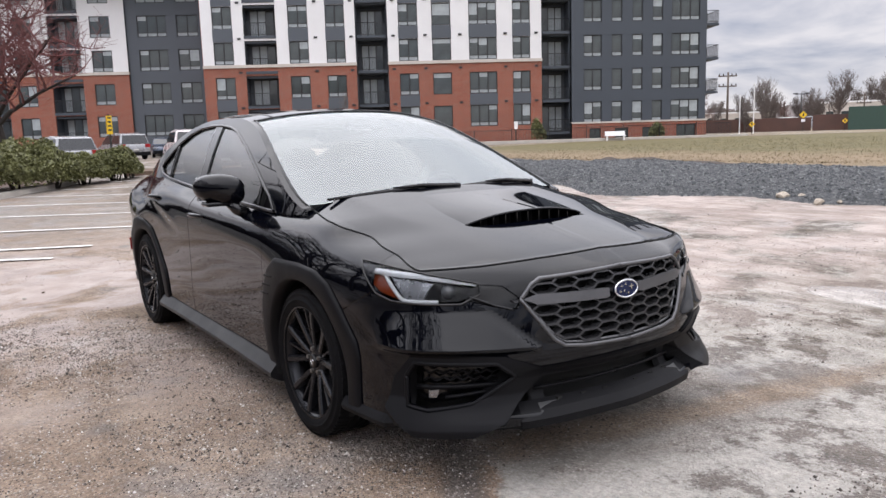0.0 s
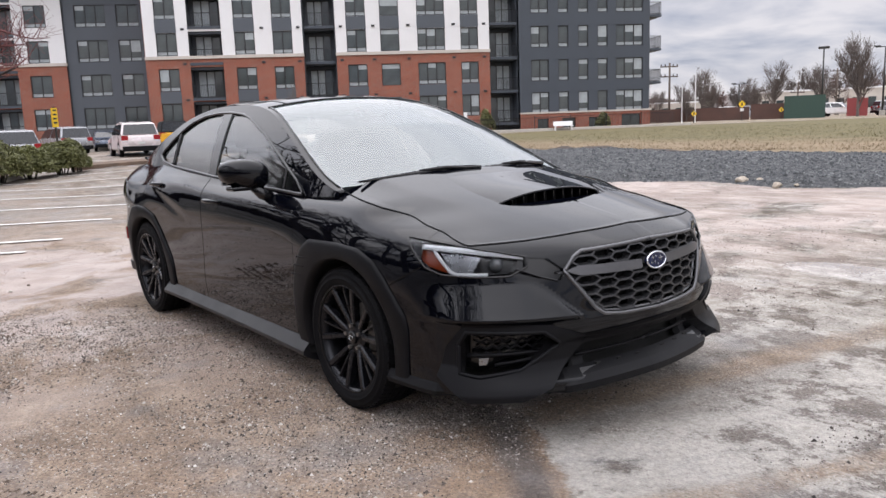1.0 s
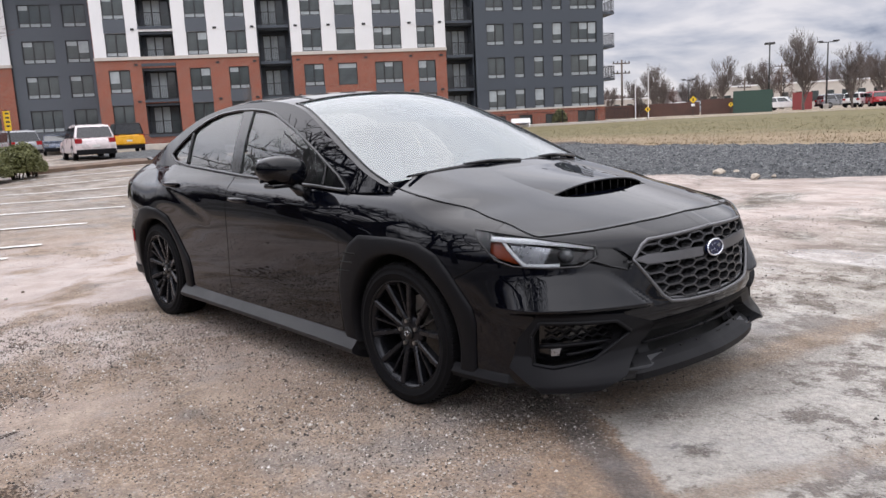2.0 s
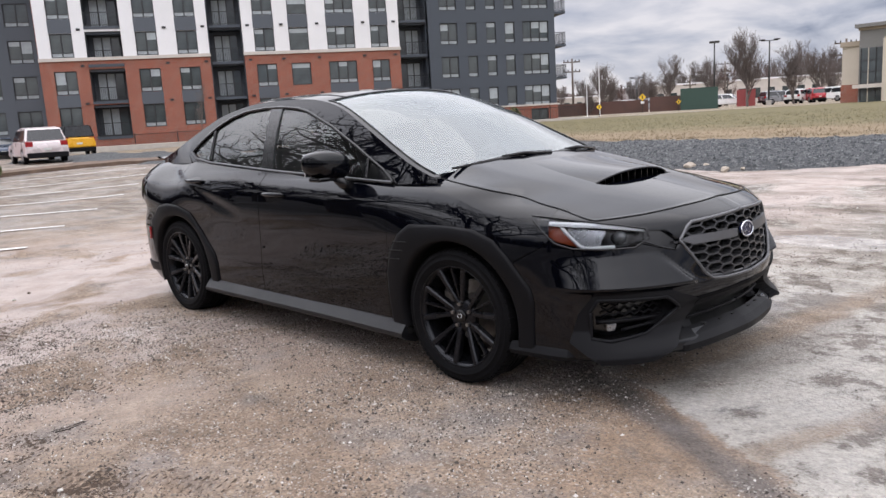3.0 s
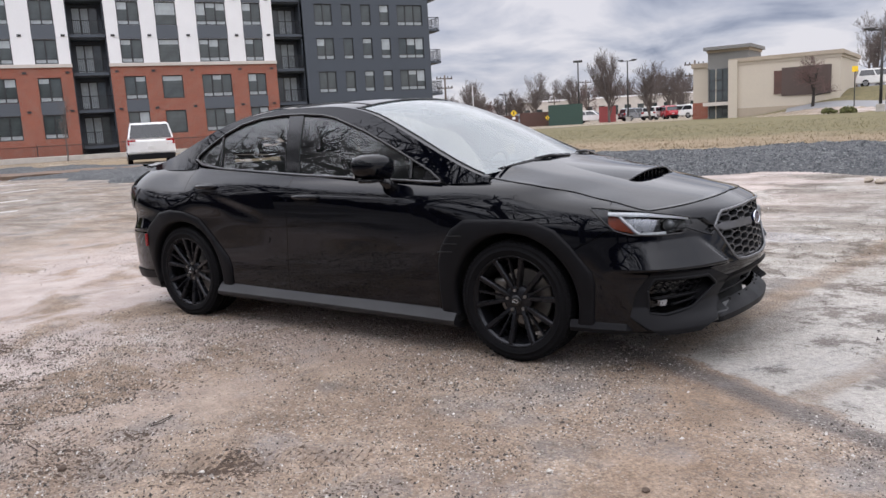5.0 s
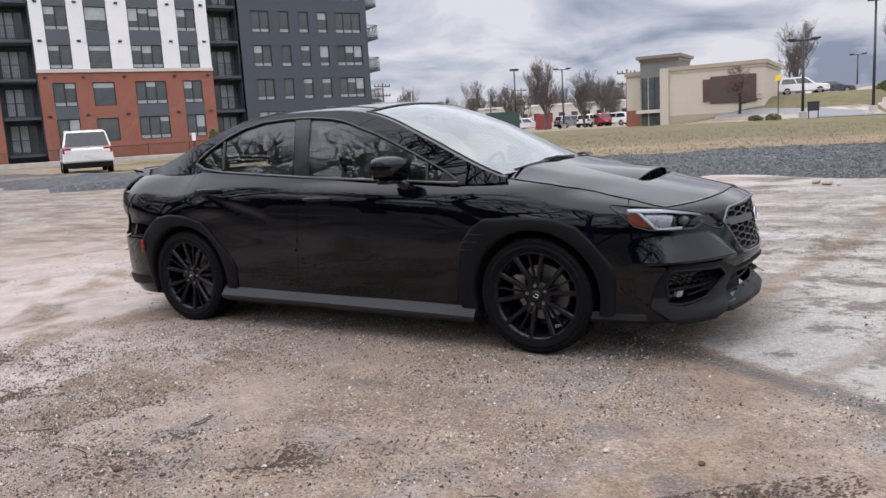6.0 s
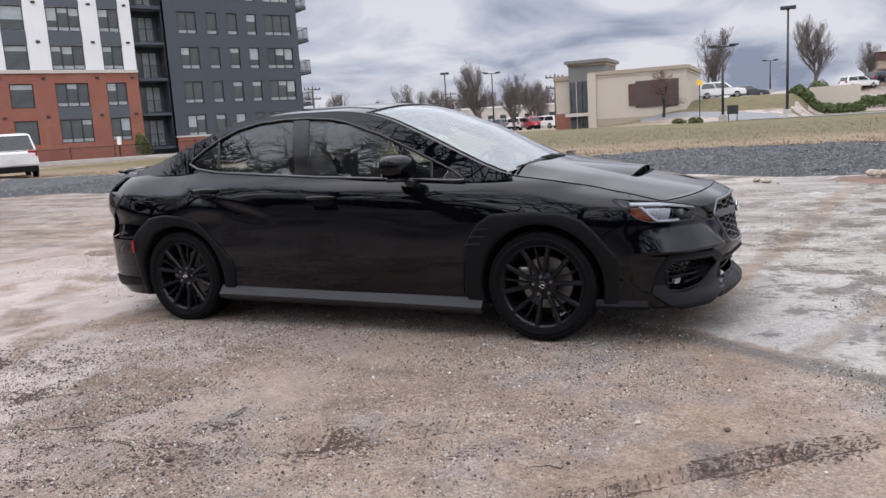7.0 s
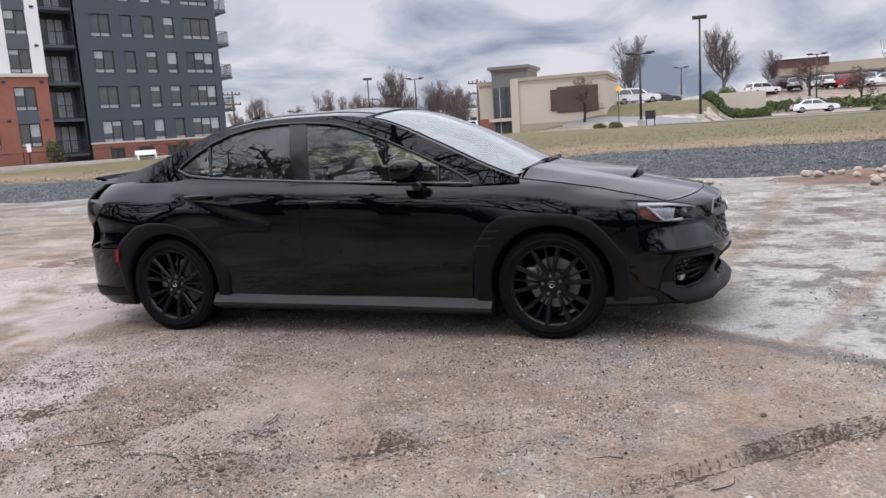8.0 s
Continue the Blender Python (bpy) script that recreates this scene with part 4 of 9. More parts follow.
# ---- poles and lamps ----
def lamp_post(az, dist, h, eye, heads=1, label="tall dark steel car-park lamp with a flat head"):
    x, y, z = at_az(az, dist, None, eye)
    t = thing("street_lamp", pose(x, y, z - 0.05, 0, 0, -az), label, "street lamp", "car park lamps")
    v, f = tube_data([(0, 0, 0), (0, 0, h)], [0.11, 0.07], 8)
    part("pole", (v, f), M_POLE, t, smooth=True)
    if heads == 1:
        boxpart("head", (-0.55, 0.55, -0.3, 0.3, h - 0.02, h + 0.22), M_POLE, t, bev=0.05)
    else:
        boxpart("arm", (-0.9, 0.9, -0.05, 0.05, h - 0.08, h), M_POLE, t)
        for sx in (-0.9, 0.65):
            boxpart("head", (sx - 0.2, sx + 0.45, -0.18, 0.18, h + 0.004, h + 0.13), M_POLE, t, bev=0.03)
    boxpart("base", (-0.28, 0.28, -0.28, 0.28, 0, 0.6), M_CONC, t, bev=0.04)


def utility_pole(az, dist, h, eye):
    x, y, z = at_az(az, dist, None, eye)
    t = thing("utility_pole", pose(x, y, z - 0.05, 0, 0, 20 - az), "weathered wooden utility pole with crossarms", "utility pole", "utility poles")
    v, f = tube_data([(0, 0, 0), (0, 0, h)], [0.17, 0.11], 8)
    part("pole", (v, f), M_WOODPOLE, t, smooth=True)
    for k, zz in enumerate((h - 0.5, h - 1.7)):
        arm = boxpart("crossarm", (-1.1, 1.1, 0.12, 0.22, zz, zz + 0.14), M_WOODPOLE, t)
        for xx in (-1.0, -0.5, 0.5, 1.0):
            boxpart("insulator", (xx - 0.05, xx + 0.05, 0.12, 0.22, zz + 0.142, zz + 0.36), M_POLE, arm)


E8 = (2.14, -5.30)
lamp_post(0.66, 65, 8.0, E8)
lamp_post(-3.40, 62, 5.6, E8, 2, "dark steel car-park lamp with twin heads")
lamp_post(8.0, 100, 6.4, E8, 2, "dark steel car-park lamp with twin heads")
lamp_post(-0.6, 120, 4.6, E8, 2, "thin twin-headed lamp far behind the shop")
lamp_post(-24.35, 95, 7.4, E35)
lamp_post(-20.85, 95, 7.2, E35, 2, "tall twin-headed lamp beside bare trees")
lamp_post(-29.6, 120, 5.0, E35, 2, "thin lamp over a far yard")
utility_pole(-34.1, 100, 7.2, E35)
utility_pole(-15.1, 92, 6.4, E8)
utility_pole(-23.7, 140, 7.4, E35)
utility_pole(-26.0, 140, 5.5, E35)


def road_sign(az, dist, h, eye, diamond, label):
    x, y, z = at_az(az, dist, None, eye)
    t = thing("road_sign", pose(x, y, z - 0.05, 0, 0, -az), label, "road sign", "yellow road signs")
    v, f = tube_data([(0, 0, 0), (0, 0, h)], 0.035, 6)
    part("post", (v, f), M_POLE, t)
    s = 0.37 if diamond else 0.25
    bm = bmesh.new()
    vs = [bm.verts.new(p) for p in ((0, -0.04, h - s), (s, -0.04, h), (0, -0.04, h + s), (-s, -0.04, h))]
    r = bmesh.ops.extrude_face_region(bm, geom=[bm.faces.new(vs)])
    for e in r["geom"]:
        if isinstance(e, bmesh.types.BMVert):
            e.co.y -= 0.02
    part("plate", bm, M_YELLOW, t)
    boxpart("symbol", (-0.06, 0.06, -0.075, -0.062, h - 0.22 * s / 0.55, h + 0.26 * s / 0.55), M_FRAME, t)
    if diamond:
        boxpart("lower_plate", (-0.18, 0.18, -0.06, -0.04, h - 0.68, h - 0.42), M_SIGNWHITE, t)


E0 = (4.35, -2.23)
road_sign(-30.1, 84, 1.7, E0, True, "yellow diamond warning sign with a white plate")
road_sign(-27.6, 84, 1.0, E0, False, "small yellow diamond marker sign")
road_sign(-33.3, 72, 0.9, E0, False, "small yellow diamond marker sign by the field")
for az, h in ((-34.1, 3.6), (-33.2, 4.6)):
    x, y, z = at_az(az, 78, None, E0)
    t = part("flag_pole", tube_data([(0, 0, -0.1), (0, 0, h)], 0.05, 6), M_SIGNWHITE, None, m=pose(x, y, z))
    tagged(t, "slim pale metal pole at the edge of the field", "pole", "pale poles")


# ---- gravel bed, grass field, rubble ----
def build_gravel():
    m, nt, b = node_mat("dark_crushed_stone")
    g = nt.nodes.new("ShaderNodeNewGeometry")
    n1 = tex_noise(nt, g.outputs["Position"], 9.0, 6, 0.75)
    n2 = tex_noise(nt, g.outputs["Position"], 0.5, 3)
    c = ramp(nt, n1, (0.35, (0.024, 0.026, 0.029)), (0.55, (0.068, 0.071, 0.075)), (0.72, (0.22, 0.217, 0.213)))
    nt.links.new(mixc(nt, 0.5, c, ramp(nt, n2, (0.3, 0.65), (0.7, 1.15)), "MULTIPLY"), b.inputs["Base Color"])
    b.inputs["Roughness"].default_value = 0.8
    bump(nt, b, n1, 1.0, 0.06)
    verts, faces = [], []
    nx, ny = 420, 46
    for j in range(ny + 1):
        for i in range(nx + 1):
            x = -40 + 72 * i / nx
            t = j / ny
            y = gravel_near(x) + (gravel_far(x) - gravel_near(x)) * t
            hump = smooth01(t / 0.12) * smooth01((1 - t) / 0.08)
            z = gz(x, y) - 0.03 + hump * (0.10 + 0.10 * t + 0.06 * noise.noise(Vector((x * 0.6, y * 0.6, 9)))) + hump * 0.05 * noise.noise(Vector((x * 3.5, y * 3.5, 1)))
            verts.append((x, y, z))
    for j in range(ny):
        for i in range(nx):
            a = j * (nx + 1) + i
            faces.append((a, a + 1, a + nx + 2, a + nx + 1))
    ob = part("gravel_bed", (verts, faces), m, None, smooth=True)
    tagged(ob, "wide bed of dark grey crushed stone", "gravel", kind="structure")
    ms, nt, b = node_mat("crushed_stone_lumps")
    gg = nt.nodes.new("ShaderNodeNewGeometry")
    nt.links.new(ramp(nt, gg.outputs["Random Per Island"], (0.0, (0.024, 0.027, 0.030)), (0.72, (0.070, 0.076, 0.082)), (0.97, (0.20, 0.205, 0.205))), b.inputs["Base Color"])
    b.inputs["Roughness"].default_value = 0.75
    rg = random.Random(21)
    sv, sf = [], []
    tri = ((0, 2, 4), (2, 1, 4), (1, 3, 4), (3, 0, 4), (2, 0, 5), (1, 2, 5), (3, 1, 5), (0, 3, 5))
    for k in range(48000):
        x = rg.uniform(-16, 15)
        t = rg.random() ** 1.25
        y = gravel_near(x) + (gravel_far(x) - gravel_near(x)) * t
        hump = smooth01(t / 0.12) * smooth01((1 - t) / 0.08)
        z = gz(x, y) - 0.03 + hump * (0.10 + 0.10 * t + 0.06 * noise.noise(Vector((x * 0.6, y * 0.6, 9)))) + hump * 0.05 * noise.noise(Vector((x * 3.5, y * 3.5, 1)))
        s = rg.uniform(0.010, 0.028) * (1.5 if rg.random() < 0.04 else 1)
        a = rg.uniform(0, 3.14)
        ca, sa = math.cos(a), math.sin(a)
        kk = len(sv)
        for (px, py, pz) in ((1, 0, 0), (-1, 0, 0), (0, 1, 0), (0, -1, 0), (0.1, 0.1, 0.9), (0, 0, -0.6)):
            px *= s * rg.uniform(0.7, 1.3)
            py *= s * rg.uniform(0.6, 1.1)
            sv.append((x + px * ca - py * sa, y + px * sa + py * ca, z + pz * s * rg.uniform(0.6, 1.0)))
        sf += [tuple(kk + q for q in f) for f in tri]
    ob = part("crushed_stones", (sv, sf), ms, None)
    tagged(ob, "loose dark crushed stones on the gravel bed", "stones", kind="stuff")


def build_grass():
    m, nt, b = node_mat("winter_grass")
    g = nt.nodes.new("ShaderNodeNewGeometry")
    pos = g.outputs["Position"]
    sp = nt.nodes.new("ShaderNodeSeparateXYZ")
    nt.links.new(pos, sp.inputs[0])
    n1 = tex_noise(nt, pos, 0.35, 6, 0.6, 0.5)
    n2 = tex_noise(nt, pos, 1.6, 9, 0.78)
    dry = ramp(nt, n2, (0.3, (0.15, 0.108, 0.062)), (0.7, (0.27, 0.205, 0.128)))
    green = ramp(nt, n2, (0.3, (0.058, 0.054, 0.018)), (0.7, (0.150, 0.125, 0.048)))
    far = math2(nt, "MULTIPLY", math2(nt, "SUBTRACT", sp.outputs["Y"], 18.5), 0.11, True)
    fac = ramp(nt, math2(nt, "ADD", math2(nt, "MULTIPLY", n1, 0.7), math2(nt, "MULTIPLY", far, 0.75)), (0.50, 0.0), (0.95, 0.85))
    nt.links.new(mixc(nt, fac, dry, green), b.inputs["Base Color"])
    b.inputs["Roughness"].default_value = 0.95
    bump(nt, b, n2, 1.0, 0.05)
    verts, faces = [], []
    nx, ny = 170, 60
    for j in range(ny + 1):
        for i in range(nx + 1):
            x = -36 + 110 * i / nx
            t = (j / ny) ** 1.6
            y0 = 16.6 + 1.2 * math.sin(x * 0.21) + 0.7 * math.sin(x * 0.9) if x > -14 else 16.6 + 1.2 * math.sin(x * 0.21) + 0.7 * math.sin(x * 0.9) - 0.25 * (-14 - x)
            y1 = 78.0 if x > -13 else (64.0 + 14 * smooth01((x + 21) / 8) if x > -21 else max(y0 + 3, 36.0 + 1.66 * (x + 36) + 2))
            y = y0 + (max(y1, y0 + 2) - y0) * t
            verts.append((x, y, gz(x, y) + 0.03 + 0.03 * noise.noise(Vector((x * 0.9, y * 0.9, 3)))))
    for j in range(ny):
        for i in range(nx):
            a = j * (nx + 1) + i
            faces.append((a, a + 1, a + nx + 2, a + nx + 1))
    ob = part("grass_field", (verts, faces), m, None, smooth=True)
    tagged(ob, "field of dry tan and dull green winter grass", "grass", kind="structure")
    rg = random.Random(3)
    gv, gf = [], []
    for k in range(26000):
        x = rg.uniform(-26, 24)
        y = 16.8 + rg.random() ** 2 * 26
        z = gz(x, y) + 0.02
        h = rg.uniform(0.03, 0.09)
        a = rg.uniform(0, 6.28)
        w = 0.012
        c, s = math.cos(a) * w, math.sin(a) * w
        kk = len(gv)
        gv += [(x - c, y - s, z), (x + c, y + s, z), (x + rg.uniform(-0.06, 0.06), y + rg.uniform(-0.06, 0.06), z + h)]
        gf.append((kk, kk + 1, kk + 2))
    ob = part("grass_tufts", (gv, gf), m, None)
    tagged(ob, "tufts of dry winter grass", "grass", kind="stuff")


build_gravel()
build_grass()


def lump_mesh(name, seed, mat_, squash=0.6, n=2):
    bm = bmesh.new()
    bmesh.ops.create_icosphere(bm, subdivisions=n, radius=1.0)
    for v in bm.verts:
        k = 1 + 0.45 * noise.noise(v.co * 1.3 + Vector((seed * 3.1, 0, 0))) + 0.15 * noise.noise(v.co * 4 + Vector((0, seed, 0)))
        v.co = Vector((v.co.x * k, v.co.y * k * 0.85, v.co.z * k * squash))
    me = bpy.data.meshes.new(name)
    bm.to_mesh(me)
    bm.free()
    me.materials.append(mat_)
    return me


def build_rocks():
    m_rock = plain("pale_rubble", (0.44, 0.38, 0.31), 0.9, vary=0.3, scale=5, grain=40, bmp=0.6, dist=0.01)
    rg = random.Random(9)
    kinds = [lump_mesh("rock", s, m_rock) for s in range(5)]
    spots = [(-1.85, 8.0, 0.10), (-1.62, 8.1, 0.07), (-1.1, 7.6, 0.065), (-0.9, 7.75, 0.04)]
    for i in range(90):
        spots.append((4.9 + rg.gauss(0, 1.1) + 0.5 * (i % 3), 6.95 + rg.gauss(0, 0.42), rg.uniform(0.025, 0.10)))
    for i, (x, y, r) in enumerate(spots):
        z = gz(x, y) + 0.02 + (0.10 * math.exp(-((x - 4.9) / 1.2) ** 2 - ((y - 7.0) / 0.5) ** 2))
        ob = part("rock", kinds[i % 5], None, None, m=pose(x, y, z + r * 0.25, rg.uniform(-20, 20), rg.uniform(-20, 20), rg.uniform(0, 360)) @ Matrix.Diagonal((r, r, r, 1)))
        tagged(ob, "pale broken rubble stone on the dirt edge", "rock", "rubble stones")
    # pile of earth that the rubble lies on
    v, f = [], []
    n = 26
    for j in range(n + 1):
        for i in range(n + 1):
            x, y = 2.0 + 6.0 * i / n, 5.9 + 2.3 * j / n
            h = 0.17 * math.exp(-((x - 4.9) / 1.4) ** 2 - ((y - 7.0) / 0.55) ** 2) + 0.05 * noise.noise(Vector((x * 2.2, y * 2.2, 5)))
            v.append((x, y, gz(x, y) - 0.05 + h))
    for j in range(n):
        for i in range(n):
            a = j * (n + 1) + i
            f.append((a, a + 1, a + n + 2, a + n + 1))
    ob = part("earth_pile", (v, f), plain("loose_earth", (0.16, 0.10, 0.075), 0.95, vary=0.45, scale=2.5, grain=30, bmp=0.8, dist=0.02), None, smooth=True)
    tagged(ob, "low heap of dark loose earth with rubble", "earth", kind="structure")
    # dark soil ridge at the gravel's far side
    v, f = [], []
    for i in range(41):
        for j in range(7):
            x, y = -15.5 + 8.5 * i / 40, 14.6 + 1.5 * j / 6 + 0.12 * (i - 20) / 10
            e = math.sin(math.pi * i / 40) ** 0.6 * math.sin(math.pi * j / 6)
            v.append((x, y, gz(x, y) - 0.04 + e * (0.20 + 0.14 * noise.noise(Vector((x * 1.6, y * 1.6, 2))))))
    for i in range(40):
        for j in range(5):
            a = i * 7 + j
            f.append((a, a + 7, a + 8, a + 1))
    ob = part("soil_ridge", (v, f), plain("dark_soil", (0.06, 0.045, 0.036), 0.95, vary=0.4, scale=2.5, grain=30, bmp=0.8, dist=0.02), None, smooth=True)
    tagged(ob, "low ridge of dark brown soil beside the gravel", "earth", kind="structure")


build_rocks()


# ---- parking lot: painted lines, planted island ----
def build_lot():
    ends = [(-5.95, -1.9, -5.43, -1.0), (-7.2, -2.4, -6.27, -0.42), (-9.75, -2.3, -8.17, 0.71), (-12.7, -2.0, -10.3, 2.05), (-15.7, -1.7, -12.5, 3.5), (-18.9, -1.0, -14.6, 4.8), (-21.7, -0.3, -17.1, 6.4), (-24.6, 0.8, -20.2, 7.6), (-27.5, 1.9, -23.1, 8.7)]
    for x, y, xe, ye in ends:
        v, f = [], []
        n = 24
        L = math.hypot(xe - x, ye - y)
        dx, dy = (xe - x) / L, (ye - y) / L
        for i in range(n + 1):
            for s in (-1, 1):
                w = 0.060 + 0.014 * noise.noise(Vector((x + i * 0.7, s * 3.0, 1)))
                px, py = x + dx * L * i / n - s * dy * w, y + dy * L * i / n + s * dx * w
                v.append((px, py, gz(px, py) + 0.016))
        for i in range(n):
            f.append((2 * i, 2 * i + 2, 2 * i + 3, 2 * i + 1))
        ob = part("parking_line", (v, f), M_PAINTLINE, None)
        tagged(ob, "worn white parking bay line on dusty tarmac", "road marking", "parking bay lines", "structure")
    # kerbed island with shrubs
    isl = thing("planting_island", pose(0, 0, 0), "kerbed planting island with brown mulch", "planter", kind="structure")
    cx, cy = -21.2, -1.1
    v, f = [], []
    n = 44
    ring = []
    for i in range(n):
        t = 2 * math.pi * i / n
        u = 7.2 * math.copysign(abs(math.cos(t)) ** 0.6, math.cos(t))
        w = 2.0 * math.copysign(abs(math.sin(t)) ** 0.6, math.sin(t))
        ring.append((cx - 0.91 * u + 0.41 * w, cy + 0.41 * u + 0.91 * w))
    for k, (sc, zz) in enumerate(((1.0, -0.1), (1.0, 0.14), (0.93, 0.16), (0.92, 0.10))):
        for (x, y) in ring:
            px, py = cx + (x - cx) * sc, cy + (y - cy) * sc
            v.append((px, py, gz(px, py) + zz))
    for k in range(3):
        for i in range(n):
            j = (i + 1) % n
            f.append((k * n + i, k * n + j, (k + 1) * n + j, (k + 1) * n + i))
    part("kerb", (v, f), M_CONC, isl)
    part("mulch", ([(x, y, z - 0.005) for x, y, z in v[3 * n:]], [tuple(range(n))]), plain("mulch", (0.10, 0.062, 0.045), 0.95, vary=0.4, scale=3, grain=40), isl)


build_lot()


def leaf_bush(name, m, rx, ry, h, count, seed, mt, label, size=0.07, group="shrubs"):
    rg = random.Random(seed)
    v, f = [], []
    for k in range(count):
        t = rg.uniform(0, 6.283)
        rr = math.sqrt(rg.random())
        x, y = rx * rr * math.cos(t), ry * rr * math.sin(t)
        lump = 0.75 + 0.35 * noise.noise(Vector((x * 1.4 + seed, y * 1.4, 0)))
        top = h * lump * (1 - 0.45 * rr ** 3)
        z = top * (0.15 + 0.85 * rg.random() ** 0.5)
        d = Vector((rg.uniform(-1, 1), rg.uniform(-1, 1), rg.uniform(-0.4, 1))).normalized()
        e = d.cross(Vector((rg.uniform(-1, 1), rg.uniform(-1, 1), rg.uniform(-1, 1)))).normalized()
        s = size * rg.uniform(0.6, 1.4)
        kk = len(v)
        p = Vector((x, y, z))
        v += [p - e * s * 0.45, p + d * s, p + e * s * 0.45, p - d * s * 0.8]
        f.append((kk, kk + 1, kk + 2, kk + 3))
    ob = thing(name, m, label, "shrub", group)
    part("foliage", (v, f), mt, ob)
    tv, tf = [], []
    for k in range(9):
        a = rg.uniform(0, 6.28)
        tube_data([(0.15 * math.cos(a), 0.15 * math.sin(a), -0.1), (rx * 0.6 * math.cos(a), ry * 0.6 * math.sin(a), h * 0.7)], [0.025, 0.008], 4, tv, tf)
    part("stem", (tv, tf), M_BARK_DARK, ob)
    return ob


for k, (px, dist, rx, h) in enumerate(((15, 25.5, 1.5, 1.75), (72, 26.5, 1.2, 1.55), (-45, 24.0, 1.5, 1.8), (178, 29.0, 1.0, 1.30), (125, 28.0, 1.0, 1.05), (205, 29.8, 0.6, 0.8), (-110, 23.0, 1.5, 1.7))):
    az = -84.9 + (px) * 0.0358
    x, y, z = at_az(az, dist, None, E0)
    leaf_bush("evergreen_shrub", pose(x, y, z + 0.1), rx, rx * 0.8, h, 13000, 30 + k, M_LEAF, "dense dull-green evergreen shrub in a kerbed island", 0.055)

# clipped hedge along the ramp to the shops
for k in range(12):
    az = 2.4 + k * 0.95
    x, y, z = at_az(az, 96 + k * 0.4)
    leaf_bush("clipped_hedge", pose(x, y, z - 0.1), 1.15, 0.9, 1.9, 1100, 60 + k, M_HEDGE, "clipped bright green hedge beside the ramp", 0.14, "hedge shrubs")
for k in range(8):
    x, y, z = at_az(1.2 + k * 0.5, 80)
    leaf_bush("clipped_hedge", pose(x, y, z - 0.1), 0.75, 0.7, 1.35, 900, 90 + k, M_HEDGE, "clipped bright green hedge beside the ramp", 0.12, "hedge shrubs")
for az, dist, h in ((-5.2, 62, 0.7), (-6.3, 63, 0.6), (11.6, 70, 0.7)):
    x, y, z = at_az(az, dist)
    leaf_bush("small_shrub", pose(x, y, z - 0.05), 0.55, 0.5, h, 500, int(az * 10) + 200, M_LEAF, "small rounded dark shrub on the grass bank", 0.1, "bank shrubs")
for s, o, h in ((27.2, -2.3, 2.4), (37.0, -2.6, 1.7)):
    p = apt_pt(s, o)
    leaf_bush("conifer_shrub", pose(p.x, p.y, p.z - 0.05), 0.65, 0.6, h, 1500, int(s), M_LEAF, "pointed young evergreen against the apartment wall", 0.1, "wall shrubs")

# red-twigged ornamental tree beside the lot
tx, ty, tz = at_az(-84.7, 30.0, None, E0)
bare_tree("ornamental_tree", 4, 10.5, 0.74, pose(tx, ty, tz), "spreading bare ornamental tree with fine reddish twigs", M_BARK_DARK, M_TWIG_RED, levels=4, kids=(11, 8, 6, 6), trunk_r=0.17, twig_min=0.0045, up=0.15, base_len=0.28)
p = apt_pt(11.5, -7.5)
bare_tree("young_tree", 6, 4.6, 0.45, pose(p.x, p.y, p.z), "slender young bare tree on the verge", levels=3, trunk_r=0.05, twig_min=0.008, up=0.7)
# big bare trees on the other side of the lot, behind the camera
for k, (x, y, h, sd) in enumerate(((-5.6, -9.6, 14.0, 31), (-2.6, -8.4, 14.0, 40), (-7.4, -7.2, 14.0, 39), (-11.5, -8.2, 12.0, 32), (7.5, -13.0, 13.0, 33), (12.5, -12.0, 11.0, 34), (-16.5, -10.5, 11.5, 35), (17.5, -8.5, 10.5, 36), (1.0, -10.4, 14.0, 37), (4.8, -11.0, 13.0, 42))):
    bare_tree("large_bare_tree", sd, h, 0.66, pose(x, y, gz(x, y), 0, 0, 40 * k), "large dark bare deciduous tree with spreading limbs", M_BARK_DARK, M_BARK_DARK, "large bare trees", levels=4, kids=(8, 6, 4, 4), trunk_r=0.26, twig_min=0.009, up=0.15, base_len=0.16)


def thicket():
    """Dense dark brush out of view, added to darken what the car reflects."""
    rg = random.Random(77)
    v, f = [], []
    for i in range(9000):
        a = rg.uniform(-math.pi * 0.92, -math.pi * 0.02)
        d = rg.uniform(21, 27)
        x, y = 2 + d * math.cos(a) * 1.5, -1 + d * math.sin(a)
        h = rg.uniform(1.0, 4.6)
        p0 = Vector((x, y, gz(x, y) - 0.1 + rg.random() * 1.2))
        p1 = p0 + Vector((rg.uniform(-0.6, 0.6), rg.uniform(-0.6, 0.6), h * 0.8))
        w = Vector((rg.uniform(0.04, 0.22), rg.uniform(-0.1, 0.1), 0))
        k = len(v)
        v += [p0 - w, p0 + w, p1]
        f.append((k, k + 1, k + 2))
    ob = part("unseen_brush", (v, f), M_BARK_DARK, None)
    tagged(ob, "unseen dark leafless brush added for dark reflections in the car", "brush", kind="stuff")


thicket()


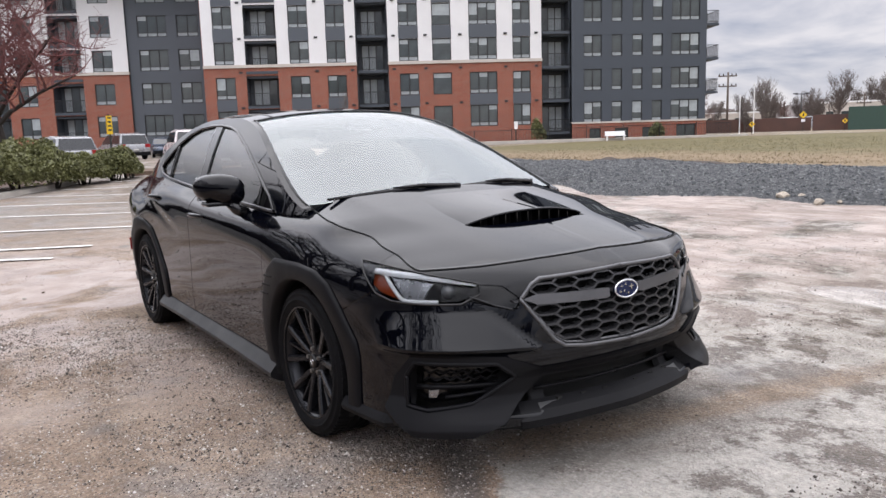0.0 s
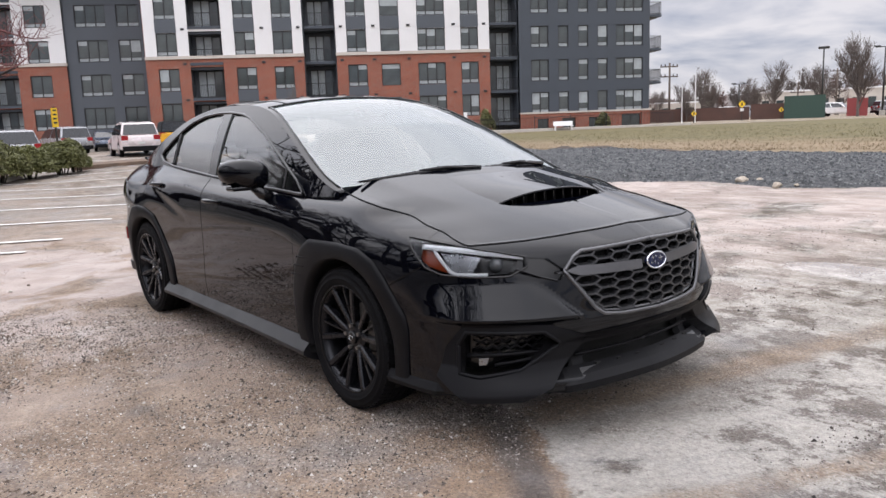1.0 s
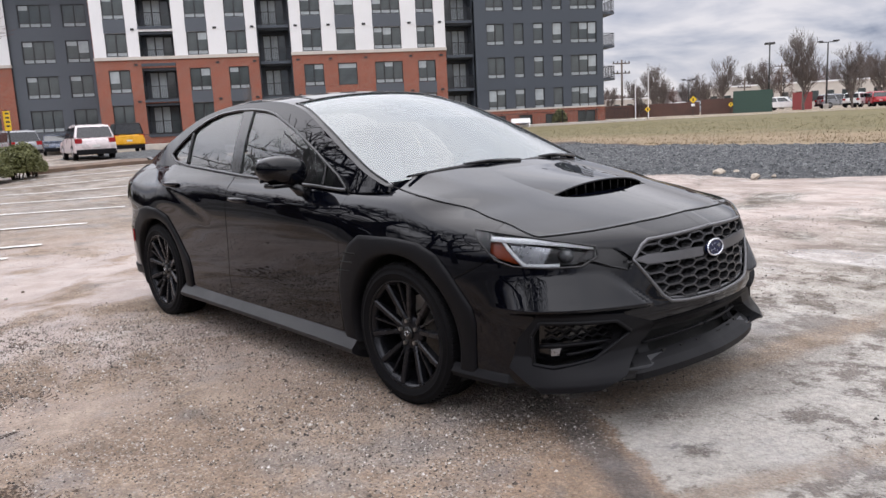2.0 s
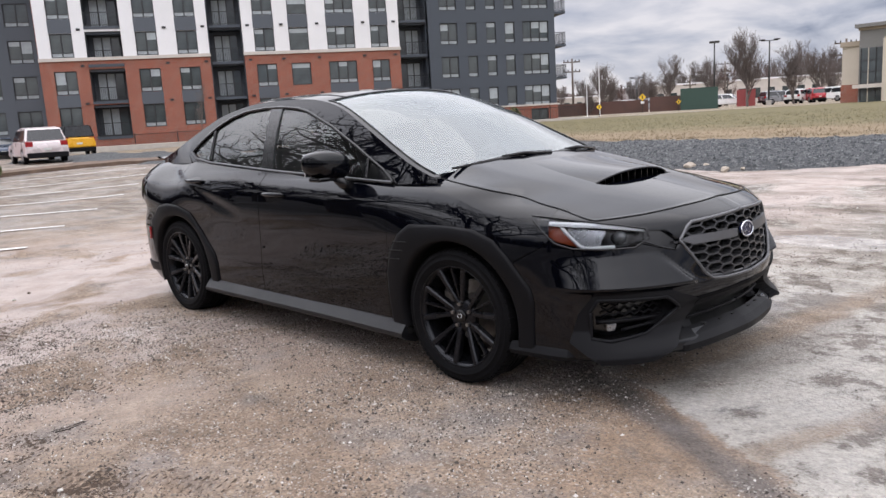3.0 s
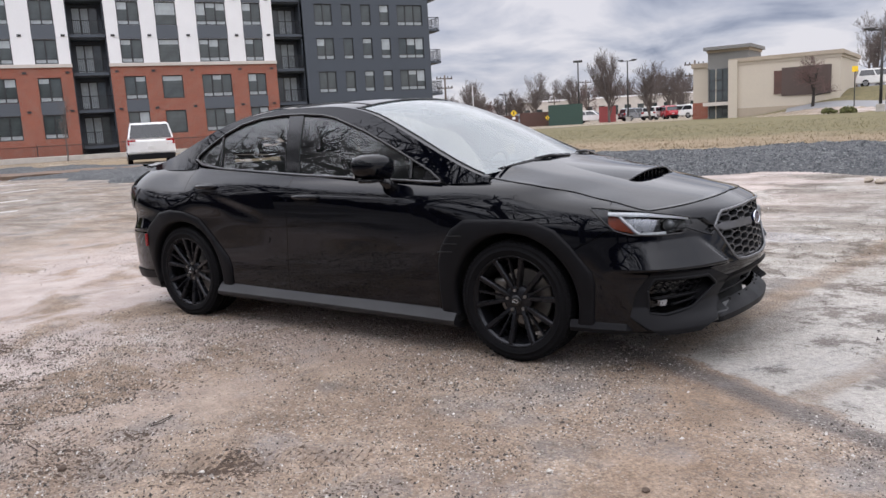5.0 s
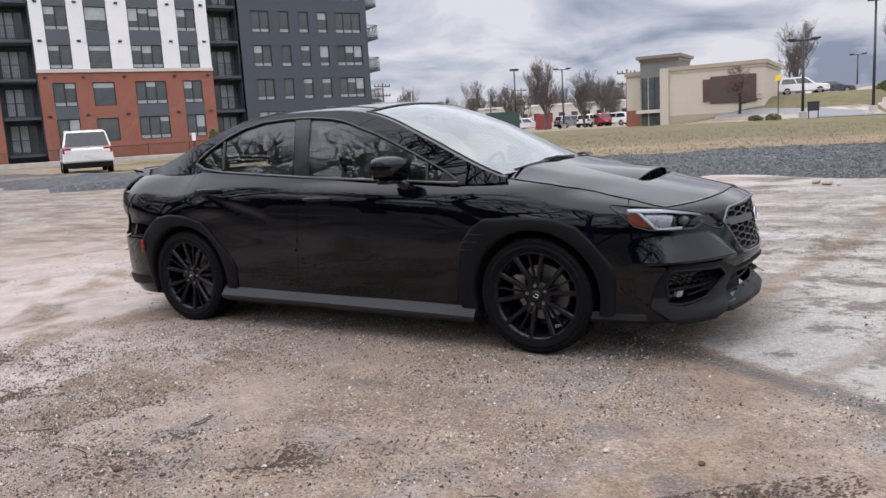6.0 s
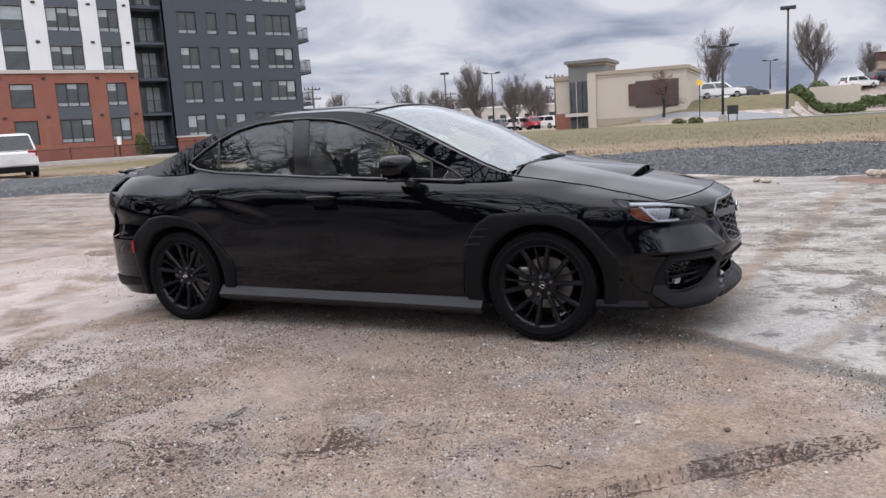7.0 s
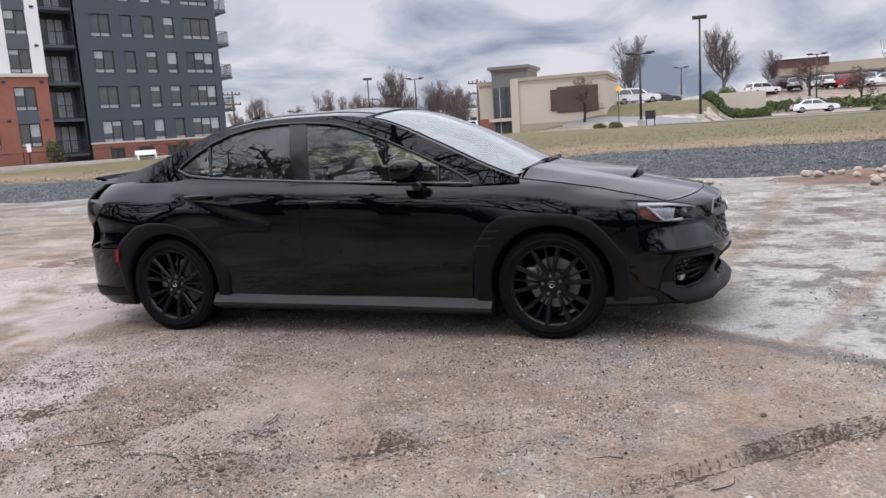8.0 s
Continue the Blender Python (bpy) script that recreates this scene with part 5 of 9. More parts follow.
# ---- the black sedan ----
def car_paint():
    m, nt, b = node_mat("black_car_paint")
    v = coords(nt)
    dust = tex_noise(nt, v, 2.2, 6, 0.65)
    fine = tex_noise(nt, v, 90.0, 3, 0.7)
    nt.links.new(ramp(nt, dust, (0.35, (0.0007, 0.0010, 0.0026)), (0.8, (0.0022, 0.0026, 0.0048))), b.inputs["Base Color"])
    nt.links.new(ramp(nt, fine, (0.3, 0.22), (0.8, 0.34)), b.inputs["Roughness"])
    b.inputs["Specular IOR Level"].default_value = 0.0
    b.inputs["Coat Weight"].default_value = 1.0
    nt.links.new(ramp(nt, dust, (0.35, 0.008), (0.8, 0.03)), b.inputs["Coat Roughness"])
    b.inputs["Coat IOR"].default_value = 1.42
    return m


def veiled_glass(name, tint, veil, veil_col=(0.72, 0.76, 0.77), ior=1.62):
    """Window glass with a pale diffuse veil mixed in."""
    m = glass_mat(name, tint, 0.0, ior)
    nt = m.node_tree
    mx = next(n for n in nt.nodes if n.type == "MIX_SHADER")
    tr = next(n for n in nt.nodes if n.type == "BSDF_TRANSPARENT")
    df = nt.nodes.new("ShaderNodeBsdfDiffuse")
    df.inputs["Color"].default_value = (*veil_col, 1)
    inner = nt.nodes.new("ShaderNodeMixShader")
    v = coords(nt)
    n1 = tex_noise(nt, v, 2.0, 5, 0.6)
    nt.links.new(ramp(nt, n1, (0.3, veil * 0.8), (0.7, min(1.0, veil * 1.15))), inner.inputs[0])
    nt.links.new(tr.outputs[0], inner.inputs[1])
    nt.links.new(df.outputs[0], inner.inputs[2])
    nt.links.new(inner.outputs[0], mx.inputs[1])
    return m


M_PAINT = car_paint()
M_CLAD = plain("textured_plastic", (0.0052, 0.0052, 0.0066), 0.50, vary=0.2, scale=5, grain=220, bmp=0.25, dist=0.0006, spec=0.16)
M_SKIRT = plain("skirt_plastic", (0.0085, 0.0085, 0.0105), 0.45, vary=0.2, scale=5, grain=220, bmp=0.2, dist=0.0006)
M_GLOSSBLK = plain("gloss_black_trim", (0.006, 0.006, 0.007), 0.12, vary=0.1, bmp=0.0)
M_SATIN = plain("satin_grey_trim", (0.13, 0.13, 0.136), 0.34, metal=0.75, vary=0.08, bmp=0.0)
M_MESH = plain("grille_plastic", (0.045, 0.045, 0.048), 0.28, metal=0.3, vary=0.1, bmp=0.0)
M_CHROME = plain("chrome", (0.75, 0.76, 0.78), 0.12, metal=1.0, vary=0.05, bmp=0.0)
M_REFLECTOR = plain("lamp_reflector", (0.32, 0.33, 0.35), 0.28, metal=0.9, vary=0.1, scale=30, grain=120, bmp=0.1)
M_BROW = plain("clear_light_guide", (0.62, 0.64, 0.66), 0.25, metal=0.0, vary=0.08, bmp=0.0)
M_AMBER = plain("amber_lens", (0.17, 0.028, 0.008), 0.15, vary=0.15, scale=20, bmp=0.05)
M_REDLENS = plain("red_lens", (0.30, 0.008, 0.012), 0.15, vary=0.15, scale=20, bmp=0.05)
M_RUBBER = plain("tyre_rubber", (0.0042, 0.0042, 0.0052), 0.75, vary=0.35, scale=8, grain=70, bmp=0.4, dist=0.002, spec=0.13)
M_RIM = plain("dark_alloy", (0.014, 0.0145, 0.018), 0.26, metal=0.6, vary=0.15, scale=8, grain=80, bmp=0.05)
M_RIMDEEP = plain("dark_barrel", (0.016, 0.016, 0.018), 0.5, metal=0.4, vary=0.3)
M_DISC = plain("brake_disc", (0.30, 0.29, 0.28), 0.38, metal=0.9, vary=0.2, scale=10)
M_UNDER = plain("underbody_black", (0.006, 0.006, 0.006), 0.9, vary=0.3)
M_SEAT = plain("seat_fabric", (0.022, 0.022, 0.024), 0.85, vary=0.25, scale=8, grain=160, bmp=0.3)
M_CABIN = plain("cabin_plastic", (0.030, 0.030, 0.032), 0.7, vary=0.2)
M_HEADLINER = plain("headliner", (0.16, 0.155, 0.15), 0.9, vary=0.1)
# the windscreen's pale diffuse colour stands in for part of the reflected sky
M_WIND = veiled_glass("sky_veil_windscreen", (0.74, 0.84, 0.84), 0.25, (0.50, 0.585, 0.60), 1.85)
M_SIDEGL = veiled_glass("side_glass", (0.66, 0.72, 0.70), 0.012, ior=1.66)
M_REARGL = veiled_glass("tinted_glass", (0.46, 0.50, 0.49), 0.012, ior=1.66)
M_LENS = glass_mat("lamp_lens", (0.90, 0.91, 0.92), 0.0, 1.22)
M_BADGEBLUE = plain("badge_blue", (0.006, 0.012, 0.050), 0.15, vary=0.1, bmp=0.0)

BASE = np.array([(-2.31, 0), (-2.295, 0.3), (-2.24, 0.55), (-2.13, 0.76), (-1.95, 0.852), (-1.6, 0.892), (-1.0, 0.893), (-0.3, 0.890), (0.5, 0.890), (1.0, 0.896), (1.4, 0.900),
                 (1.75, 0.886), (1.95, 0.850), (2.05, 0.805), (2.14, 0.72), (2.23, 0.58), (2.30, 0.42), (2.345, 0.25), (2.365, 0.10), (2.37, 0.0), (2.365, -0.10)])


def pchip(xk, yk, x):
    """Monotone cubic through the keys."""
    xk, yk, x = np.asarray(xk, float), np.asarray(yk, float), np.asarray(x, float)
    h, d = np.diff(xk), np.diff(yk) / np.diff(xk)
    m = np.zeros_like(yk)
    for i in range(1, len(xk) - 1):
        if d[i - 1] * d[i] > 0:
            w1, w2 = 2 * h[i] + h[i - 1], h[i] + 2 * h[i - 1]
            m[i] = (w1 + w2) / (w1 / d[i - 1] + w2 / d[i])
    m[0], m[-1] = d[0], d[-1]
    i = np.clip(np.searchsorted(xk, x) - 1, 0, len(xk) - 2)
    t = np.clip((x - xk[i]) / h[i], 0, 1)
    t2, t3 = t * t, t * t * t
    return (2 * t3 - 3 * t2 + 1) * yk[i] + (t3 - 2 * t2 + t) * h[i] * m[i] + (-2 * t3 + 3 * t2) * yk[i + 1] + (t3 - t2) * h[i] * m[i + 1]


def catmull(xk, yk, x):
    xk, yk = np.asarray(xk, float), np.asarray(yk, float)
    m = np.gradient(yk, xk)
    i = np.clip(np.searchsorted(xk, x) - 1, 0, len(xk) - 2)
    h = (xk[i + 1] - xk[i])
    t = np.clip((x - xk[i]) / h, 0, 1)
    t2, t3 = t * t, t * t * t
    return (2 * t3 - 3 * t2 + 1) * yk[i] + (t3 - 2 * t2 + t) * h * m[i] + (-2 * t3 + 3 * t2) * yk[i + 1] + (t3 - t2) * h * m[i + 1]


_c = np.concatenate([[0], np.cumsum(np.hypot(*np.diff(BASE, axis=0).T))])
_u = np.linspace(0, _c[-1], 1200)
PX, PY = catmull(_c, BASE[:, 0], _u), catmull(_c, BASE[:, 1], _u)
_k = np.ones(21) / 21
for _ in range(2):
    PX[30:-30], PY[30:-30] = np.convolve(PX, _k, "same")[30:-30], np.convolve(PY, _k, "same")[30:-30]
_tx, _ty = np.gradient(PX, _u), np.gradient(PY, _u)
_l = np.hypot(_tx, _ty)
NX, NY = -_ty / _l, _tx / _l
U_END = float(np.interp(0.0, -PY[900:], _u[900:]))


def us(x):
    """Length along the plan outline of a point on the flank."""
    return float(np.interp(x, PX[:1050], _u[:1050]))


def un(y):
    """The same for a point on the nose, by its half width."""
    return float(np.interp(-y, -PY[850:], _u[850:]))


SECTIONS = [
    (0.0, [(0.10, -0.15), (0.18, -0.10), (0.25, -0.03), (0.40, 0.0), (0.60, 0.0), (0.64, -0.05), (0.80, -0.06), (0.95, -0.05), (1.00, -0.08), (1.04, -0.12), (1.10, -0.22)]),
    (us(-2.20), [(0.10, -0.13), (0.18, -0.08), (0.25, -0.02), (0.40, 0.0), (0.60, 0.005), (0.64, -0.02), (0.72, -0.03), (0.82, -0.01), (0.93, -0.02), (0.98, -0.05), (1.04, -0.13), (1.10, -0.24)]),
    (us(-2.00), [(0.10, -0.10), (0.18, -0.05), (0.25, -0.015), (0.40, 0.0), (0.60, 0.004), (0.66, -0.01), (0.72, -0.018), (0.82, 0.0), (0.92, -0.015), (0.97, -0.05), (1.02, -0.11), (1.06, -0.18), (1.10, -0.26)]),
    (us(-1.50), [(0.10, -0.08), (0.20, -0.04), (0.30, -0.02), (0.45, 0.004), (0.65, 0.016), (0.76, 0.014), (0.84, 0.0), (0.90, -0.022), (0.96, -0.065), (1.02, -0.115), (1.06, -0.155), (1.10, -0.20)]),
    (us(-1.15), [(0.10, -0.09), (0.20, -0.035), (0.30, -0.015), (0.45, -0.003), (0.62, 0.0), (0.72, 0.002), (0.82, 0.012), (0.90, 0.0), (0.96, -0.03), (1.01, -0.07), (1.05, -0.105), (1.10, -0.14)]),
    (us(-0.70), [(0.10, -0.10), (0.20, -0.03), (0.30, -0.012), (0.45, -0.003), (0.60, -0.002), (0.70, 0.001), (0.80, 0.004), (0.88, 0.002), (0.94, -0.014), (0.98, -0.04), (1.02, -0.075), (1.06, -0.10), (1.10, -0.12)]),
    (us(0.0), [(0.10, -0.10), (0.20, -0.03), (0.30, -0.012), (0.42, -0.002), (0.56, -0.001), (0.68, 0.002), (0.78, 0.004), (0.86, 0.002), (0.91, -0.012), (0.945, -0.04), (0.98, -0.08), (1.02, -0.10), (1.10, -0.13)]),
    (us(0.75), [(0.10, -0.10), (0.20, -0.03), (0.30, -0.012), (0.42, -0.002), (0.56, 0.0), (0.68, 0.001), (0.76, 0.001), (0.83, -0.004), (0.88, -0.018), (0.92, -0.050), (0.95, -0.085), (1.0, -0.14), (1.10, -0.25)]),
    (us(1.05), [(0.10, -0.08), (0.20, -0.025), (0.30, -0.012), (0.42, 0.0), (0.58, 0.004), (0.70, 0.006), (0.78, -0.002), (0.84, -0.014), (0.90, -0.045), (0.94, -0.095), (0.965, -0.155), (1.00, -0.26), (1.10, -0.45)]),
    (us(1.40), [(0.10, -0.07), (0.20, -0.02), (0.40, 0.0), (0.60, 0.008), (0.72, 0.006), (0.79, -0.008), (0.85, -0.036), (0.90, -0.082), (0.93, -0.13), (0.95, -0.185), (0.97, -0.26), (1.10, -0.6)]),
    (us(1.72), [(0.10, -0.06), (0.20, -0.028), (0.26, -0.015), (0.40, -0.01), (0.60, -0.004), (0.70, -0.008), (0.77, -0.022), (0.815, -0.05), (0.845, -0.10), (0.868, -0.17), (0.885, -0.25), (1.10, -0.8)]),
    (un(0.80), [(0.10, -0.06), (0.20, 0.0), (0.26, 0.0), (0.40, -0.006), (0.50, -0.010), (0.56, -0.018), (0.62, -0.028), (0.70, -0.036), (0.75, -0.046), (0.785, -0.064), (0.805, -0.10), (0.825, -0.165), (0.84, -0.25), (1.10, -0.9)]),
    (un(0.58), [(0.10, -0.07), (0.20, 0.0), (0.26, 0.004), (0.30, -0.02), (0.40, -0.008), (0.47, 0.002), (0.55, -0.012), (0.62, -0.026), (0.70, -0.046), (0.75, -0.062), (0.785, -0.085), (0.806, -0.125), (0.825, -0.18), (0.84, -0.25), (1.10, -0.9)]),
    (un(0.34), [(0.10, -0.08), (0.18, -0.01), (0.25, 0.004), (0.28, -0.03), (0.33, -0.055), (0.40, -0.045), (0.44, -0.004), (0.48, 0.004), (0.52, -0.002), (0.60, -0.012), (0.68, -0.024), (0.74, -0.036), (0.768, -0.046), (0.786, -0.072), (0.80, -0.100), (0.815, -0.130), (0.829, -0.160), (0.845, -0.215), (1.10, -0.9)]),
    (U_END, [(0.10, -0.08), (0.18, -0.01), (0.25, 0.004), (0.28, -0.03), (0.33, -0.055), (0.40, -0.045), (0.44, -0.004), (0.48, 0.004), (0.52, -0.002), (0.60, -0.012), (0.68, -0.024), (0.74, -0.036), (0.768, -0.046), (0.786, -0.072), (0.80, -0.100), (0.815, -0.130), (0.829, -0.160), (0.845, -0.215), (1.10, -0.9)]),
    (float(_u[-1]), [(0.10, -0.08), (0.18, -0.01), (0.25, 0.004), (0.28, -0.03), (0.33, -0.055), (0.40, -0.045), (0.44, -0.004), (0.48, 0.004), (0.52, -0.002), (0.60, -0.012), (0.68, -0.024), (0.74, -0.036), (0.768, -0.046), (0.786, -0.072), (0.80, -0.100), (0.815, -0.130), (0.829, -0.160), (0.845, -0.215), (1.10, -0.9)]),
]
ZG = np.linspace(0.10, 1.10, 201)
_rows = np.array([pchip(*zip(*s), ZG) for _, s in SECTIONS])
_uk = np.array([k for k, _ in SECTIONS])
UG = np.linspace(0, _u[-1], 1100)
OFF = np.stack([pchip(_uk, _rows[:, j], UG) for j in range(len(ZG))], axis=1)


def _blur(a, axis, n):
    k = np.hanning(n + 2)[1:-1]
    k /= k.sum()
    p = np.pad(a, [(n // 2, n // 2) if i == axis else (0, 0) for i in range(2)], mode="edge")
    return np.apply_along_axis(lambda r: np.convolve(r, k, "valid"), axis, p)


OFF = _blur(_blur(OFF, 0, 49), 1, 7)
# shelf under the headlamp that ends in a pointed tooth beside the grille
_ny, _nx = np.interp(UG, _u, PY)[:, None], np.interp(UG, _u, PX)[:, None]
_zz = ZG[None, :]


def _soft(t):
    t = np.clip(t, 0, 1)
    return t * t * (3 - 2 * t)


_shelf = np.clip((0.655 - _zz) / 0.135, 0, 1) * _soft((_zz - 0.497) / 0.022) * _soft((_nx - 1.84) / 0.22)
_shelf = _shelf * _soft((_ny - (0.372 + (_zz - 0.488) * 1.21)) / 0.03)
OFF = OFF + 0.034 * _shelf
# hip crease that runs from the rear handle down into the front door
_gx = np.interp(UG, _u, PX)[:, None]
_dz = ZG[None, :] - (0.955 - 0.27 * (_gx + 1.257))
_win = np.clip((_gx + 1.75) / 0.3, 0, 1) * np.clip((-0.50 - _gx) / 0.30, 0, 1)
OFF = OFF + _win * 0.0065 * (_dz / 0.028) * np.exp(-(_dz / 0.042) ** 2)
OFF = _blur(_blur(OFF, 0, 5), 1, 3)


def bicubic(tab, gx, gy, x, y):
    fx = np.clip((x - gx[0]) / (gx[1] - gx[0]), 0, len(gx) - 1.001)
    fy = np.clip((y - gy[0]) / (gy[1] - gy[0]), 0, len(gy) - 1.001)
    ix, iy = fx.astype(int), fy.astype(int)
    tx, ty = fx - ix, fy - iy

    def w(t):
        return (-0.5 * t + t * t - 0.5 * t ** 3, 1 - 2.5 * t * t + 1.5 * t ** 3, 0.5 * t + 2 * t * t - 1.5 * t ** 3, -0.5 * t * t + 0.5 * t ** 3)

    wx, wy = w(tx), w(ty)
    out = np.zeros_like(x)
    for a in range(4):
        for c in range(4):
            out += wx[a] * wy[c] * tab[np.clip(ix + a - 1, 0, len(gx) - 1), np.clip(iy + c - 1, 0, len(gy) - 1)]
    return out


def flank(u, z, off=0.0):
    """The body's outer skin, half: length along the plan outline and height, to x, half width, z."""
    u, z = np.asarray(u, float), np.asarray(z, float)
    o = bicubic(OFF, UG, ZG, u, z) + off
    return np.stack([np.interp(u, _u, PX) + np.interp(u, _u, NX) * o, np.interp(u, _u, PY) + np.interp(u, _u, NY) * o, z], axis=-1)


RAIL = [(-2.24, 1.072), (-2.0, 1.080), (-1.85, 1.094), (-1.6, 1.148), (-1.36, 1.235), (-1.09, 1.345), (-0.75, 1.415), (-0.33, 1.430), (0.04, 1.408), (0.21, 1.372), (0.58, 1.222), (0.88, 1.082), (1.0, 1.028), (1.16, 0.965)]
_rx = np.linspace(-2.24, 1.16, 341)
_rz = _blur(catmull(*zip(*RAIL), _rx)[None, :], 1, 15)[0]


def rail_z(x):
    return np.interp(x, _rx, _rz)


def cabin_y(x, z):
    y = 0.815 - 0.30 * (z - 0.95) - 0.35 * (z - 0.95) ** 2
    back = np.clip(-1.25 - x, 0, None)
    front = np.clip(x - 0.9, 0, None)
    return y - 0.26 * back ** 2 - 0.45 * front ** 2


def cabin(x, z, off=0.0):
    """Glasshouse side: x, height to x, half width, z."""
    x, z = np.asarray(x, float), np.asarray(z, float)
    return np.stack([x, cabin_y(x, z) + off, z + 0.35 * off], axis=-1)


def top_skin(x, t, off=0.0):
    """Windscreen, roof, rear window and deck: place along the rail and share of the half width."""
    x, t = np.asarray(x, float), np.asarray(t, float)
    zr = rail_z(x)
    yr = cabin_y(x, zr)
    bow = np.interp(x, [-2.24, -1.85, -1.1, -0.5, 0.1, 1.16], [-0.05, -0.13, -0.10, 0.0, 0.10, 0.15])
    crown = np.interp(x, [-2.24, -1.9, -1.6, -1.1, -0.4, 0.1, 0.6, 1.16], [0.025, 0.03, 0.065, 0.065, 0.046, 0.055, 0.072, 0.028])
    e = 1 - np.abs(t) ** 2.4
    return np.stack([x + bow * (1 - t * t), t * yr, zr + crown * e + off], axis=-1)


# seam between bonnet and flanks
def seam_z(u):
    return np.interp(u, [us(0.9), us(1.12), us(1.40), us(1.72), un(0.80), un(0.58), un(0.34), U_END, _u[-1]], [0.955, 0.968, 0.932, 0.868, 0.799, 0.806, 0.820, 0.829, 0.829])


_su = np.linspace(us(1.02), U_END, 300)
_seam = flank(_su, seam_z(_su))
_corner = int(np.argmin(np.abs(_su - un(0.79))))
SIDE_X, SIDE_Y, SIDE_Z = _seam[:_corner + 1, 0], _seam[:_corner + 1, 1], _seam[:_corner + 1, 2]
FRONT_Y, FRONT_X, FRONT_Z = _seam[_corner:, 1][::-1], _seam[_corner:, 0][::-1], _seam[_corner:, 2][::-1]
HX0, HX1, HYC = 1.10, float(SIDE_X[-1]), float(SIDE_Y[-1])


def bonnet(a, t, off=0.0):
    """Bonnet: 0 at the cowl to 1 at the nose, and -1 to 1 across."""
    a, t = np.asarray(a, float), np.asarray(t, float)
    x0 = HX0 + (HX1 - HX0) * a
    y = t * np.interp(x0, SIDE_X, SIDE_Y)
    ze = np.interp(x0, SIDE_X, SIDE_Z)
    zc = pchip([0, 0.25, 0.5, 0.75, 0.9, 1.0], [1.044, 0.988, 0.935, 0.883, 0.852, float(FRONT_Z[0])], a)
    ay = np.abs(y)
    xf, zf = np.interp(ay, FRONT_Y, FRONT_X), np.interp(ay, FRONT_Y, FRONT_Z)
    x = x0 + (1 - a) * 0.15 * (1 - t * t) + a * (xf - HX1)
    # flat middle and a steeper outer facet that meet in a crease
    at = np.abs(t)
    tc = 0.79 - 0.20 * a
    flat, facet = 1 - 0.26 * (at / tc) ** 2, 0.74 * (1 - at) / (1 - tc)
    shape = -np.log(np.exp(-22 * flat) + np.exp(-22 * np.minimum(facet, 3))) / 22
    z = ze + (zc - ze) * shape
    zc1 = float(FRONT_Z[0])
    ze1 = float(SIDE_Z[-1])
    z += a ** 5 * (zf - (ze1 + (zc1 - ze1) * shape))
    return np.stack([x, y, z + off], axis=-1)


# ---- cutting panels out of a skin ----
def clip_half(poly, a, b, keep):
    """The part of a polygon on one side of the line a-b (left where keep is 1)."""
    out = []
    dx, dy = b[0] - a[0], b[1] - a[1]
    ds = [keep * (dx * (p[1] - a[1]) - dy * (p[0] - a[0])) for p in poly]
    for i in range(len(poly)):
        p, q, dp, dq = poly[i], poly[(i + 1) % len(poly)], ds[i], ds[(i + 1) % len(poly)]
        if dp >= 0:
            out.append(p)
        if (dp > 0 > dq) or (dp < 0 < dq):
            s = dp / (dp - dq)
            out.append((p[0] + (q[0] - p[0]) * s, p[1] + (q[1] - p[1]) * s))
    return out if len(out) >= 3 else []


def ccw(poly):
    a = sum(p[0] * q[1] - q[0] * p[1] for p, q in zip(poly, poly[1:] + poly[:1]))
    return poly if a > 0 else poly[::-1]


def bbox_hit(a, b):
    return not (max(p[0] for p in a) < min(p[0] for p in b) or min(p[0] for p in a) > max(p[0] for p in b) or max(p[1] for p in a) < min(p[1] for p in b) or min(p[1] for p in a) > max(p[1] for p in b))


def cut_cells(us_, vs_, inside=None, holes=()):
    holes = [ccw(list(h)) for h in holes]
    inside = ccw(list(inside)) if inside else None
    cells = []
    for i in range(len(us_) - 1):
        for j in range(len(vs_) - 1):
            c = [(us_[i], vs_[j]), (us_[i + 1], vs_[j]), (us_[i + 1], vs_[j + 1]), (us_[i], vs_[j + 1])]
            ps = [c]
            if inside:
                if not bbox_hit(c, inside):
                    continue
                for k in range(len(inside)):
                    c = clip_half(c, inside[k], inside[(k + 1) % len(inside)], 1)
                    if not c:
                        break
                if not c:
                    continue
                ps = [c]
            for h in holes:
                nxt = []
                for p in ps:
                    if not bbox_hit(p, h):
                        nxt.append(p)
                        continue
                    rest = p
                    keep = []
                    for k in range(len(h)):
                        o = clip_half(rest, h[k], h[(k + 1) % len(h)], -1)
                        if o:
                            keep.append(o)
                        rest = clip_half(rest, h[k], h[(k + 1) % len(h)], 1)
                        if not rest:
                            break
                    nxt += keep if rest else [p]
                ps = nxt
            cells += ps
    return cells


